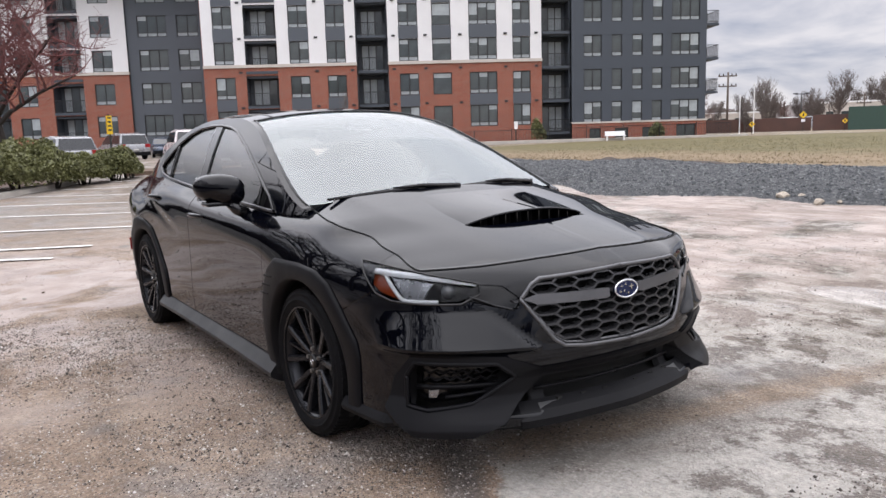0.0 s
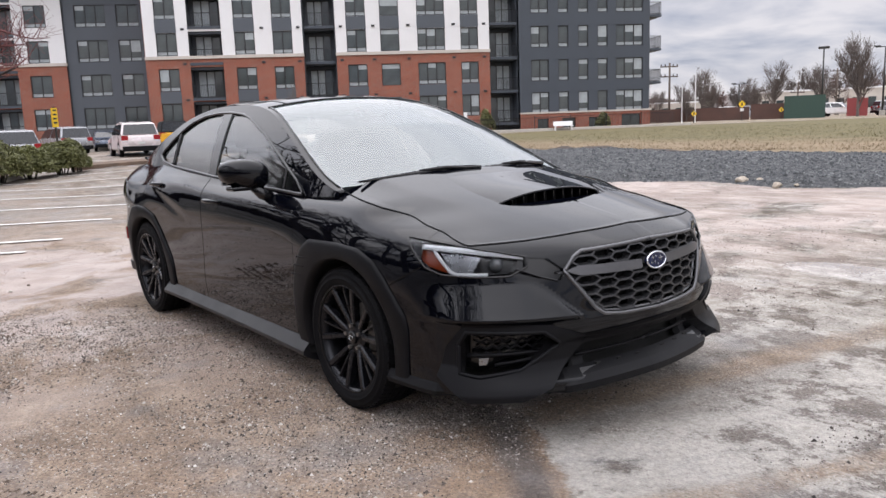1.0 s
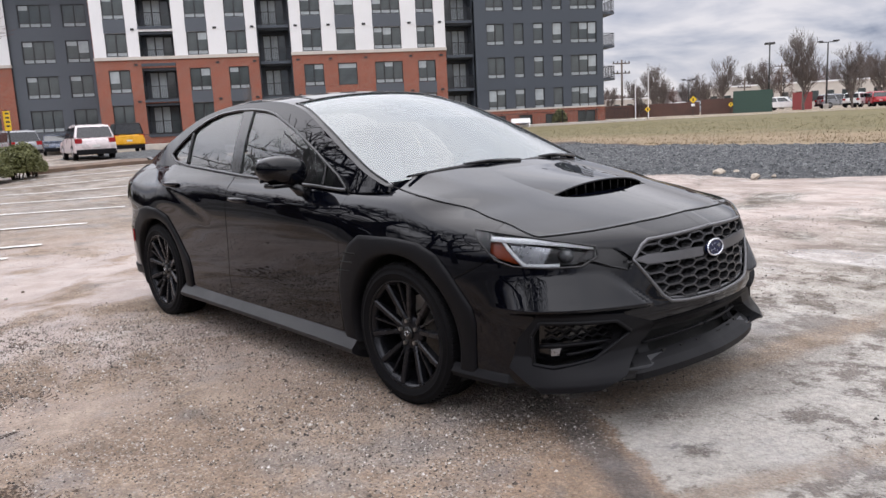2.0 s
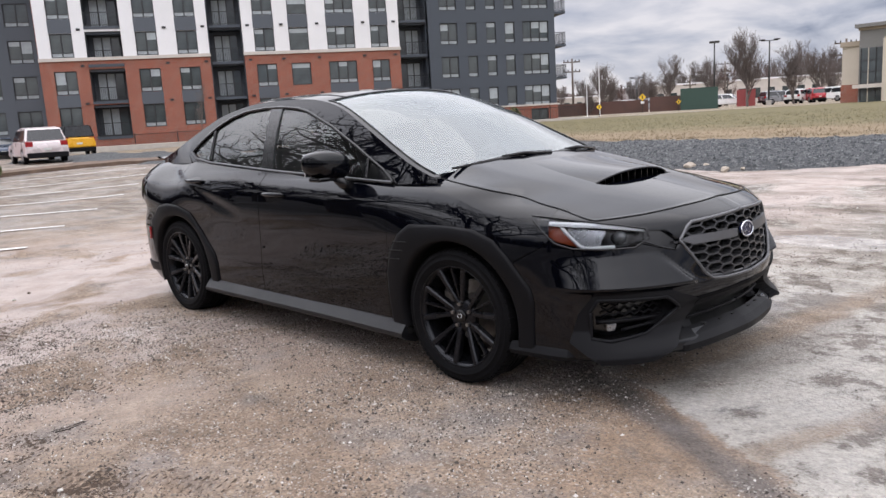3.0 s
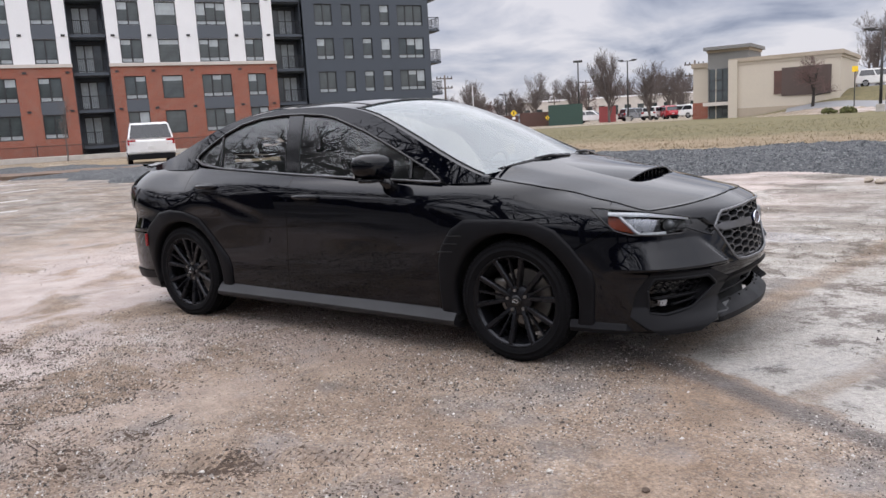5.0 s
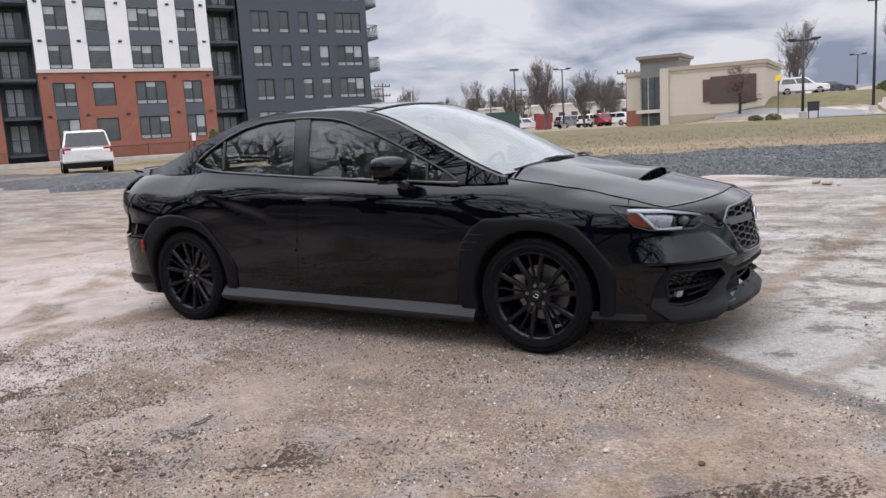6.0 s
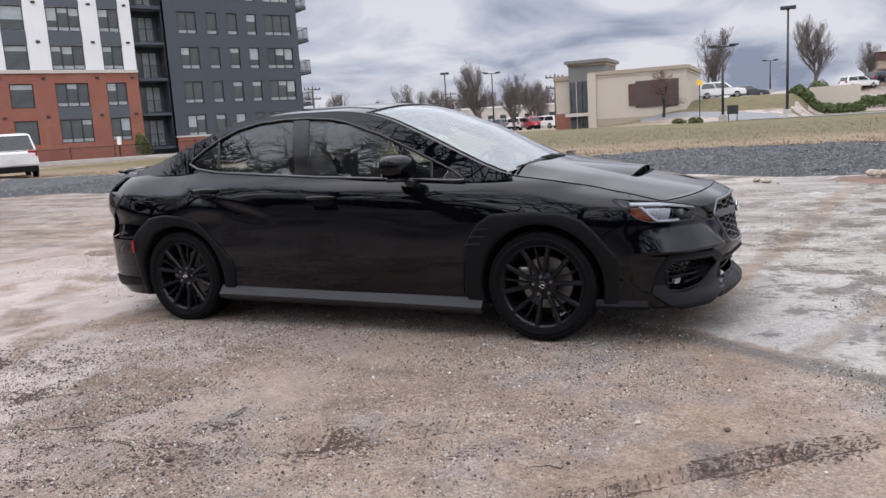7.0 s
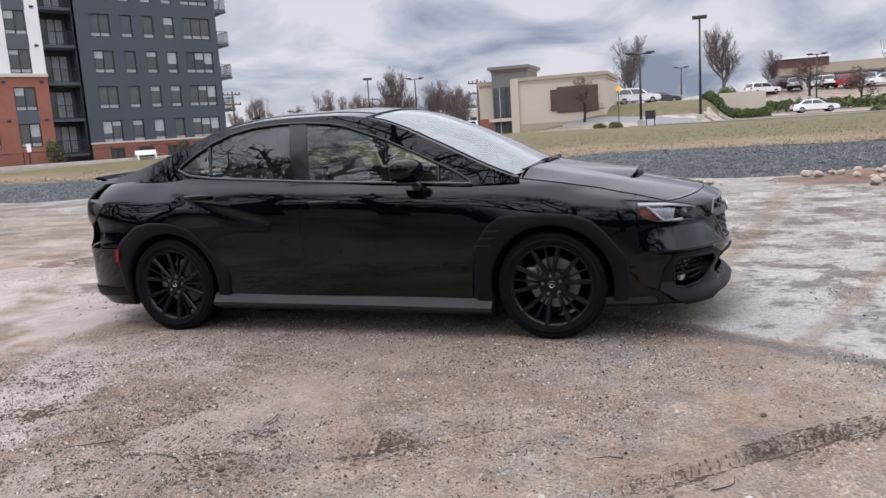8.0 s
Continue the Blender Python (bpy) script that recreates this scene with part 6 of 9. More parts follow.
def skin_panel(name, skin, us_, vs_, mat_, parent, inside=None, holes=(), sign=-1, off=0.0, lip=0.012, label="", center=None):
    """One panel: the skin over a cut grid, with a turned-in lip and true normals."""
    cells = cut_cells(us_, vs_, inside, holes)
    keys, pts, faces = {}, [], []
    for c in cells:
        idx = []
        for p in c:
            k = (round(p[0], 4), round(p[1], 4))
            if k not in keys:
                keys[k] = len(pts)
                pts.append(p)
            if not idx or idx[-1] != keys[k]:
                idx.append(keys[k])
        if len(idx) > 1 and idx[0] == idx[-1]:
            idx.pop()
        idx = list(dict.fromkeys(idx))
        if len(idx) >= 3:
            faces.append(idx)
    if not faces:
        return None
    a = np.array(pts)
    e = 1e-3
    P = skin(a[:, 0], a[:, 1], off)
    du = skin(a[:, 0] + e, a[:, 1], off) - skin(a[:, 0] - e, a[:, 1], off)
    dv = skin(a[:, 0], a[:, 1] + e, off) - skin(a[:, 0], a[:, 1] - e, off)
    N = np.cross(du, dv)
    N /= np.maximum(np.linalg.norm(N, axis=1, keepdims=True), 1e-9)
    flip = np.sign(np.sum(N * (P - np.array([0.0, 0.0, 0.55])), axis=1).mean()) or 1.0
    N *= flip
    S = np.array([1.0, float(sign), 1.0])
    P, N = P * S, N * S
    verts = [tuple(p) for p in P]
    norms = [tuple(n) for n in N]
    # winding to match the outward normals
    out = []
    for f in faces:
        q = P[f]
        n = np.zeros(3)
        for i in range(len(f)):
            n += np.cross(q[i] - q[0], q[(i + 1) % len(f)] - q[0])
        out.append(f if np.dot(n, N[f[0]]) >= 0 else f[::-1])
    faces = out
    if lip:
        cnt = {}
        for f in faces:
            for i in range(len(f)):
                p, q = f[i], f[(i + 1) % len(f)]
                cnt.setdefault((min(p, q), max(p, q)), []).append((p, q))
        dup = {}

        def low(i, d):
            if (i, d) not in dup:
                dup[(i, d)] = len(verts)
                verts.append(tuple(P[i] - N[i] * d))
                norms.append(tuple(N[i]))
            return dup[(i, d)]
        for k, v in list(cnt.items()):
            if len(v) == 1:
                p, q = v[0]
                faces.append([q, p, low(p, lip), low(q, lip)])
    me = to_mesh(name, verts, faces, True)
    me.normals_split_custom_set_from_vertices(norms)
    me.materials.append(mat_)
    return part(name, me, None, parent, label)


def skin_tube(name, skin, pts2, radius, mat_, parent, sign=-1, off=0.0, sides=6, closed=False, label="", sub=10):
    """A rounded strip along a line drawn on the skin."""
    line = []
    p = list(pts2) + ([pts2[0]] if closed else [])
    for a, b in zip(p[:-1], p[1:]):
        for i in range(sub):
            line.append((a[0] + (b[0] - a[0]) * i / sub, a[1] + (b[1] - a[1]) * i / sub))
    line.append(p[-1])
    a = np.array(line)
    P = skin(a[:, 0], a[:, 1], off) * np.array([1.0, float(sign), 1.0])
    v, f = tube_data([Vector(q) for q in P], radius, sides)
    return part(name, (v, f), mat_, parent, label, smooth=True)


def circle(cx, cz, r, n=36, a0=0.0, a1=360.0):
    return [(cx + r * math.cos(radians(a0 + (a1 - a0) * i / n)), cz + r * math.sin(radians(a0 + (a1 - a0) * i / n))) for i in range(n)]


# outlines of the arch trims round the hubs: flat tops with sharp shoulders
ARCH_FRONT = ((0.44, -0.14), (0.452, 0.12), (0.438, 0.18), (0.326, 0.318), (0.251, 0.389), (0.141, 0.430), (-0.022, 0.440), (-0.286, 0.432), (-0.373, 0.376), (-0.443, 0.275), (-0.468, 0.18), (-0.468, -0.14))
ARCH_REAR = ((0.455, -0.12), (0.470, 0.06), (0.452, 0.127), (0.304, 0.281), (0.182, 0.396), (0.038, 0.438), (-0.113, 0.450), (-0.248, 0.427), (-0.400, 0.325), (-0.452, 0.240), (-0.425, 0.05), (-0.405, -0.14))


def reach(outline, c, s):
    """How far a ray from the hub goes to an outline."""
    for (ax, az), (bx, bz) in zip(outline[:-1], outline[1:]):
        den = c * (bz - az) - s * (bx - ax)
        if abs(den) < 1e-9:
            continue
        r = (ax * (bz - az) - az * (bx - ax)) / den
        k = (c * r - ax) / (bx - ax) if abs(bx - ax) > abs(bz - az) else (s * r - az) / (bz - az)
        if r > 0 and -1e-6 <= k <= 1 + 1e-6:
            return r
    return math.hypot(*outline[0])


def build_car():
    car = thing("sedan_car", pose(0, 0, 0), "glossy black four-door sports sedan with bonnet scoop, parked on damp dirt", "car")
    HUBF, HUBR, HZ = 1.3375, -1.3375, 0.326
    uF, uR = us(HUBF), us(HUBR)
    archF, archR = circle(uF, HZ, 0.392), circle(uR, HZ, 0.392)
    fdoor = [(us(-0.331), 0.252), (us(0.840), 0.252), (us(0.872), 0.57), (us(0.889), 1.0), (us(0.87), 1.08), (us(-0.262), 1.08)]
    rdoor = [(us(-0.338), 0.252), (us(-0.269), 1.10), (us(-1.262), 1.10), (us(-1.30), 0.94), (us(-1.315), 0.82), (us(-1.24), 0.60), (us(-1.00), 0.252)]
    fdoor_o = [(us(-0.334), 0.10), (us(0.843), 0.10), (us(0.876), 0.57), (us(0.893), 1.0), (us(0.873), 1.12), (us(-0.265), 1.12)]
    rdoor_o = [(us(-0.335), 0.10), (us(-0.266), 1.12), (us(-1.266), 1.12), (us(-1.304), 0.94), (us(-1.319), 0.82), (us(-1.244), 0.60), (us(-1.00), 0.10)]
    fender = [(us(0.80), 0.16), (us(1.86), 0.715), (us(1.83), 0.95), (us(1.12), 1.10), (us(0.80), 1.10)]
    fender_o = [(us(0.80), 0.15), (us(1.864), 0.712), (us(1.835), 0.98), (us(1.12), 1.12), (us(0.80), 1.12)]
    # lamps and openings on the nose
    lamp = [(us(1.752), 0.822), (us(1.80), 0.785), (us(1.885), 0.712), (us(1.96), 0.690), (un(0.775), 0.683), (un(0.665), 0.682), (un(0.60), 0.715), (un(0.60), 0.752), (un(0.70), 0.775), (un(0.79), 0.792)]
    slot = [(un(0.66), 0.700), (un(0.60), 0.7515), (un(0.52), 0.742), (un(0.455), 0.690), (un(0.475), 0.655), (un(0.56), 0.668)]
    grille = [(un(0.462), 0.688), (un(0.418), 0.742), (un(0.385), 0.760), (U_END + 0.02, 0.772), (U_END + 0.02, 0.492), (un(0.22), 0.498), (un(0.305), 0.508), (un(0.345), 0.535)]
    fog = [(un(0.813), 0.425), (un(0.796), 0.475), (un(0.560), 0.468), (un(0.490), 0.412), (un(0.635), 0.318), (un(0.765), 0.297), (un(0.812), 0.312)]
    intake = [(un(0.400), 0.398), (U_END + 0.02, 0.402), (U_END + 0.02, 0.292), (un(0.400), 0.290)]
    leg_gap = [(un(0.399), 0.262), (un(0.399), 0.388), (un(0.548), 0.264)]
    for sg, side in ((-1, "right"), (1, "left")):
        z_low = [0.20 + 0.02 * i for i in range(46)]
        # top edge of the flank follows belt and bonnet seam
        belt_x = [-2.4, -1.85, -1.6, -1.3, -1.0, -0.25, 0.80, 0.93, 1.02]
        belt_z = [1.035, 1.050, 1.062, 1.066, 1.047, 0.998, 0.945, 0.948, 0.955]

        def top_cut(u0, u1):
            """A hole polygon row above the belt or seam."""
            hs = []
            n = max(2, int((u1 - u0) / 0.09))
            for i in range(n):
                a, b = u0 + (u1 - u0) * i / n, u0 + (u1 - u0) * (i + 1) / n
                za, zb = [float(seam_z(q)) if q >= us(1.02) else float(np.interp(np.interp(q, _u, PX), belt_x, belt_z)) for q in (a, b)]
                hs.append([(a, za), (b, zb), (b, 1.4), (a, 1.4)])
            return hs

        skin_panel("front_door", flank, [us(-0.4) + 0.043 * i for i in range(34)], z_low, M_PAINT, car, fdoor, top_cut(us(-0.45), us(0.95)), sg)
        skin_panel("rear_door", flank, [us(-1.4) + 0.043 * i for i in range(28)], z_low, M_PAINT, car, rdoor, [archR] + top_cut(us(-1.45), us(-0.2)), sg)
        skin_panel("front_fender", flank, [us(0.79) + 0.036 * i for i in range(35)], z_low, M_PAINT, car, fender, [archF, fdoor_o] + top_cut(us(0.78), us(1.95)), sg)
        skin_panel("rear_quarter", flank, [us(-1.98) + 0.036 * i for i in range(32)], z_low, M_PAINT, car, [(us(-1.97), 0.2), (us(-0.98), 0.2), (us(-0.95), 1.2), (us(-1.97), 1.2)], [archR, rdoor_o, [(0.0, 0.15), (us(-1.497), 0.15), (us(-1.597), 0.60), (0.0, 0.60)]] + top_cut(us(-2.0), us(-0.9)), sg)
        skin_panel("rear_bumper", flank, [0.0] + [0.04 + 0.036 * i for i in range(42)], [0.17 + 0.02 * i for i in range(22)], M_PAINT, car, [(0.0, 0.17), (us(-1.50), 0.17), (us(-1.60), 0.597), (0.0, 0.597)], [archR], sg)
        skin_panel("tail_panel", flank, [0.0] + [0.04 + 0.036 * i for i in range(22)], [0.56 + 0.02 * i for i in range(26)], M_PAINT, car, [(0.0, 0.60), (us(-1.973), 0.60), (us(-1.973), 1.2), (0.0, 1.2)], top_cut(0.0, us(-1.9)), sg)
        bump_u = [us(1.5) + 0.016 * i for i in range(190)]
        bump_u = [u for u in bump_u if u < U_END - 0.01] + [U_END]
        skin_panel("front_bumper", flank, bump_u, [0.22 + 0.011 * i for i in range(60)], M_PAINT, car, [(us(1.40), 0.21), (U_END, 0.21), (U_END, 0.9), (us(1.40), 0.9)], [archF, fender_o, lamp, slot, grille, fog, intake, leg_gap] + top_cut(us(1.6), U_END + 0.02), sg, lip=0.02)
        # cladding of the wheel arches
        for uc, front in ((uF, True), (uR, False)):
            v, f = [], []
            n = 110
            a0, a1 = (-16.0, 196.0) if front else (-14.0, 196.0)
            rings = ((0.0, -0.045), (0.0, 0.010), (0.14, 0.015), (0.84, 0.014), (0.96, 0.010), (1.0, 0.004), (1.0, -0.012))
            outer = ARCH_FRONT if front else ARCH_REAR
            for i in range(n + 1):
                an = a0 + (a1 - a0) * i / n
                c, s = math.cos(radians(an)), math.sin(radians(an))
                ro = reach(outer, c, s)
                ri = 0.368
                for q, o in rings:
                    r = ri + (ro - ri) * q
                    uu, zz = uc + c * r, max(0.16, HZ + s * r)
                    p = flank(np.array([uu]), np.array([zz]), o)[0]
                    v.append((p[0], sg * p[1], p[2]))
            k = len(rings)
            for i in range(n):
                for j in range(k - 1):
                    a = i * k + j
                    f.append((a, a + 1, a + k + 1, a + k))
            part("wheel_arch_trim", (v, f), M_CLAD, car, "matte dark grey plastic arch trim", smooth=True)
            # inner wheel well
            v, f = [], []
            for i in range(25):
                an = radians(-22 + 224 * i / 24)
                for yy in (0.885, 0.50):
                    v.append((np.interp(uc, _u, PX) + 0.385 * math.cos(an), sg * yy, HZ + 0.385 * math.sin(an)))
            for i in range(24):
                f.append((2 * i, 2 * i + 1, 2 * i + 3, 2 * i + 2))
            f.append(tuple(range(1, 50, 2)))
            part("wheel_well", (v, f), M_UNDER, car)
        # three vent blades behind the front arch
        for k in range(3):
            z = 0.665 - 0.045 * k
            x0 = 0.985 - 0.030 * k
            p0 = flank(np.array([us(x0 - 0.045)]), np.array([z]), 0.014)[0]
            p1 = flank(np.array([us(x0 + 0.055)]), np.array([z + 0.004]), 0.014)[0]
            v, f = tube_data([(p0[0], sg * p0[1], p0[2]), (p1[0], sg * p1[1], p1[2])], 0.0045, 6)
            part("vent_blade", (v, f), M_UNDER, car)
        # side skirt
        prof = [(0.264, -0.012), (0.258, 0.000), (0.206, 0.044), (0.198, 0.042), (0.172, 0.000), (0.155, -0.05), (0.150, -0.13)]
        v, f = [], []
        n = 40
        for i in range(n + 1):
            x = -1.0 + 1.97 * i / n
            fall = -0.026 * (x + 1.0) / 1.97
            for z, o in prof:
                p = flank(np.array([us(x)]), np.array([max(0.14, z)]), 0.0)[0]
                base = 0.868 + 0.012 * abs(x) ** 2
                v.append((x, sg * (base + o), z + fall + (0.012 if z > 0.2 else 0.0)))
        m = len(prof)
        for i in range(n):
            for j in range(m - 1):
                a = i * m + j
                f.append((a, a + 1, a + m + 1, a + m))
        f.append(tuple(range(m)))
        f.append(tuple(n * m + q for q in range(m))[::-1])
        part("side_skirt", (v, f), M_SKIRT, car, "matte dark grey plastic side skirt")
        # rear bumper lower valance
        skin_panel("rear_valance", flank, [0.0] + [0.04 + 0.045 * i for i in range(34)], [0.16, 0.18, 0.20, 0.22, 0.25, 0.28, 0.31], M_CLAD, car, [(0.0, 0.165), (us(-1.62), 0.262), (us(-1.66), 0.30), (0.0, 0.30)], [archR], sg, off=0.012, label="matte dark grey rear valance")
        skin_panel("reflector", flank, [us(-1.80), us(-1.77), us(-1.745)], [0.50, 0.53, 0.56, 0.59], M_REDLENS, car, [(us(-1.785), 0.50), (us(-1.765), 0.50), (us(-1.752), 0.59), (us(-1.775), 0.59)], (), sg, off=0.024, label="red side reflector")
        # tail lamp
        skin_panel("tail_lamp", flank, [us(-2.26) + 0.03 * i for i in range(22)], [0.72 + 0.02 * i for i in range(14)], M_GLOSSBLK, car, [(us(-2.29), 0.90), (us(-2.29), 0.82), (us(-2.06), 0.765), (us(-1.98), 0.80), (us(-1.86), 0.925), (us(-1.95), 0.945), (us(-2.12), 0.945)], (), sg, off=0.006, label="dark smoked tail lamp")
        # glasshouse side
        dlo = [(0.80, 0.951), (-0.25, 1.006), (-0.37, 1.013), (-1.0, 1.058), (-1.2, 1.086), (-1.283, 1.122), (-1.26, 1.152), (-1.16, 1.222), (-1.04, 1.290), (-0.90, 1.345), (-0.737, 1.378), (-0.52, 1.390), (-0.33, 1.386), (-0.15, 1.370), (-0.03, 1.345), (0.25, 1.250), (0.52, 1.135), (0.775, 1.015), (0.845, 0.968)]
        gxs = [-1.90 + 0.043 * i for i in range(72)]
        gzs = [0.93 + 0.018 * i for i in range(30)]
        low_cut = [[(-2.4, 1.048), (-1.3, 1.052), (-1.3, 0.9), (-2.4, 0.9)], [(-1.3, 1.052), (-1.0, 1.043), (-1.0, 0.9), (-1.3, 0.9)], [(-1.0, 1.043), (-0.25, 0.994), (-0.25, 0.9), (-1.0, 0.9)], [(-0.25, 0.994), (0.8, 0.941), (0.8, 0.9), (-0.25, 0.9)], [(0.8, 0.941), (1.2, 0.953), (1.2, 0.9), (0.8, 0.9)]]
        rail_cut = []
        for i in range(60):
            a, b2 = -2.24 + 3.40 * i / 60, -2.24 + 3.40 * (i + 1) / 60
            rail_cut.append([(a, float(rail_z(a))), (b2, float(rail_z(b2))), (b2, 1.6), (a, 1.6)])
        pillar = [(-0.365, 1.003), (-0.248, 0.996), (-0.335, 1.40), (-0.462, 1.40)]
        skin_panel("pillar_panel", cabin, gxs, gzs, M_PAINT, car, None, [dlo] + low_cut + rail_cut, sg, lip=0.018)
        skin_panel("front_window", cabin, gxs, gzs, M_SIDEGL, car, dlo, [[(-3, 0.5), (-0.248, 0.5), (-0.248, 0.996), (-0.335, 1.40), (-0.335, 2), (-3, 2)], [(0.63, 0.9), (0.63, 1.3), (1.2, 1.3), (1.2, 0.9)]], sg, off=-0.008, lip=0.0, label="clear side glass")
        skin_panel("quarter_light", cabin, gxs, gzs, M_SIDEGL, car, dlo, [[(-3, 0.5), (0.66, 0.5), (0.645, 2.0), (-3, 2.0)]], sg, off=-0.008, lip=0.0, label="small triangular front side glass")
        skin_panel("rear_window_glass", cabin, gxs, gzs, M_REARGL, car, dlo, [[(-0.365, 0.9), (3, 0.9), (3, 2), (-0.462, 1.40)], [(-3, 0.9), (-1.005, 0.9), (-1.055, 1.4), (-3, 1.4)]], sg, off=-0.008, lip=0.0, label="tinted rear door glass")
        skin_panel("rear_quarter_light", cabin, gxs, gzs, M_REARGL, car, dlo, [[(-1.025, 0.9), (3, 0.9), (3, 2), (-1.075, 1.4)]], sg, off=-0.008, lip=0.0, label="small tinted rear side glass")
        skin_panel("pillar_trim", cabin, [-0.50 + 0.02 * i for i in range(18)], gzs, M_GLOSSBLK, car, pillar, rail_cut + low_cut, sg, off=0.001, label="gloss black centre pillar trim")
        skin_panel("sail_panel", cabin, gxs, gzs, M_GLOSSBLK, car, [(0.73, 0.955), (0.90, 0.948), (0.85, 0.985), (0.76, 1.03)], (), sg, off=0.003, label="black mirror sail panel")
        skin_tube("window_divider", cabin, [(-1.015, 1.06), (-1.065, 1.275)], 0.011, M_GLOSSBLK, car, sg, off=-0.004)
        skin_tube("window_divider", cabin, [(0.645, 0.965), (0.637, 1.075)], 0.012, M_GLOSSBLK, car, sg, off=-0.004)
        skin_tube("belt_moulding", cabin, [(0.86, 0.953), (0.80, 0.953), (-0.25, 1.004), (-1.0, 1.054), (-1.2, 1.082), (-1.285, 1.122)], 0.0085, M_SATIN, car, sg, off=0.004, label="satin belt moulding under the windows")
        skin_tube("window_moulding", cabin, dlo[5:] + [(0.86, 0.953)], 0.010, M_GLOSSBLK, car, sg, off=0.0, label="black window surround", sub=4)
        # headlamp: recessed bowl, chrome brow, amber corner and clear lens
        skin_panel("headlamp", flank, [us(1.70) + 0.02 * i for i in range(60)], [0.66 + 0.012 * i for i in range(16)], M_GLOSSBLK, car, lamp, (), sg, off=-0.055, lip=0.0, label="projector headlamp with amber corner")
        skin_panel("reflector_bowl", flank, [us(1.85) + 0.015 * i for i in range(40)], [0.66 + 0.012 * i for i in range(16)], M_REFLECTOR, car, [(us(2.000), 0.692), (un(0.785), 0.690), (un(0.758), 0.752), (us(1.918), 0.778)], (), sg, off=-0.030, lip=0.02, label="silver reflector bowl")
        skin_panel("amber_reflector", flank, [us(1.74) + 0.015 * i for i in range(22)], [0.68 + 0.012 * i for i in range(14)], M_AMBER, car, [(us(1.775), 0.796), (us(1.83), 0.748), (us(1.885), 0.716), (us(1.985), 0.692), (us(1.900), 0.778)], (), sg, off=-0.022, lip=0.015, label="amber side reflector")
        brow = [(us(1.760), 0.815, 0.804), (us(1.81), 0.801, 0.784), (un(0.79), 0.790, 0.771), (un(0.70), 0.773, 0.757), (un(0.61), 0.750, 0.742)]
        bu = [b_[0] for b_ in brow]
        strip = [(u, float(np.interp(u, bu, [b_[1] for b_ in brow])), float(np.interp(u, bu, [b_[2] for b_ in brow]))) for u in np.linspace(bu[0], bu[-1], 40)]
        v, f = [], []
        for u, za, zb in strip:
            for z, o in ((za, -0.006), (zb, -0.004), (zb - 0.001, -0.02)):
                p = flank(np.array([u]), np.array([z]), o)[0]
                v.append((p[0], sg * p[1], p[2]))
        for i in range(39):
            for j in range(2):
                a = i * 3 + j
                f.append((a, a + 1, a + 4, a + 3))
        part("brow_strip", (v, f), M_BROW, car, "bright daytime lamp strip", smooth=True)
        skin_tube("bowl_rim", flank, [(us(1.905), 0.780), (us(1.99), 0.700), (us(2.01), 0.690), (un(0.735), 0.689)], 0.008, M_BROW, car, sg, off=-0.016)
        skin_tube("lamp_gasket", flank, lamp, 0.0045, M_GLOSSBLK, car, sg, off=0.0, closed=True, sub=6)
        for k, (ya, yb) in enumerate(((0.760, 0.752),)):
            skin_tube("bowl_rib", flank, [(un(ya), 0.700), (un(yb), 0.766)], 0.003, M_GLOSSBLK, car, sg, off=-0.024)
        pc = flank(np.array([un(0.705)]), np.array([0.722]), -0.035)[0]
        bm = bmesh.new()
        bmesh.ops.create_uvsphere(bm, u_segments=20, v_segments=12, radius=0.030)
        part("projector", bm, plain("projector_lens", (0.05, 0.055, 0.06), 0.05, vary=0.1, bmp=0.0, spec=0.9), car, smooth=True, m=pose(pc[0], sg * pc[1], pc[2]))
        skin_panel("lamp_lens", flank, [us(1.70) + 0.02 * i for i in range(60)], [0.66 + 0.012 * i for i in range(16)], M_LENS, car, lamp, (), sg, off=0.0, lip=0.0, label="clear lamp lens").visible_shadow = False
        skin_panel("lamp_extension", flank, [un(0.70) + 0.015 * i for i in range(24)], [0.64 + 0.012 * i for i in range(12)], M_GLOSSBLK, car, slot, (), sg, off=-0.022, lip=0.02)
        skin_tube("lamp_crease", flank, [(un(0.64), 0.709), (un(0.55), 0.672), (un(0.49), 0.655)], 0.005, M_PAINT, car, sg, off=0.0)
        # fog lamp pocket
        skin_panel("fog_pocket", flank, [un(0.83) + 0.02 * i for i in range(36)], [0.27 + 0.015 * i for i in range(16)], M_GLOSSBLK, car, fog, (), sg, off=-0.075, lip=0.0)
        skin_tube("fog_surround", flank, fog, 0.009, M_CLAD, car, sg, off=0.008, closed=True, sides=8)
        for k in range(4):
            z = 0.455 - 0.027 * k
            line = []
            y0, y1 = 0.785, 0.545 + 0.0 * k
            for i in range(13):
                line.append((un(y0 + (y1 - y0) * i / 12), z + (0.007 if (i + k) % 2 else -0.007)))
            skin_tube("fog_grille_bar", flank, line, 0.005, M_CLAD, car, sg, off=-0.045, sub=2)
        skin_tube("pocket_shelf", flank, [(un(0.80), 0.372), (un(0.55), 0.376)], 0.010, M_CLAD, car, sg, off=-0.035)
        skin_tube("pocket_blade", flank, [(un(0.72), 0.335), (un(0.57), 0.352)], 0.007, M_CLAD, car, sg, off=-0.03)
        skin_panel("fog_lamp", flank, [un(0.79) + 0.008 * i for i in range(12)], [0.32 + 0.008 * i for i in range(8)], M_REFLECTOR, car, [(un(0.768), 0.334), (un(0.746), 0.334), (un(0.738), 0.362), (un(0.768), 0.360)], (), sg, off=-0.03, lip=0.03, label="small clear fog lamp")
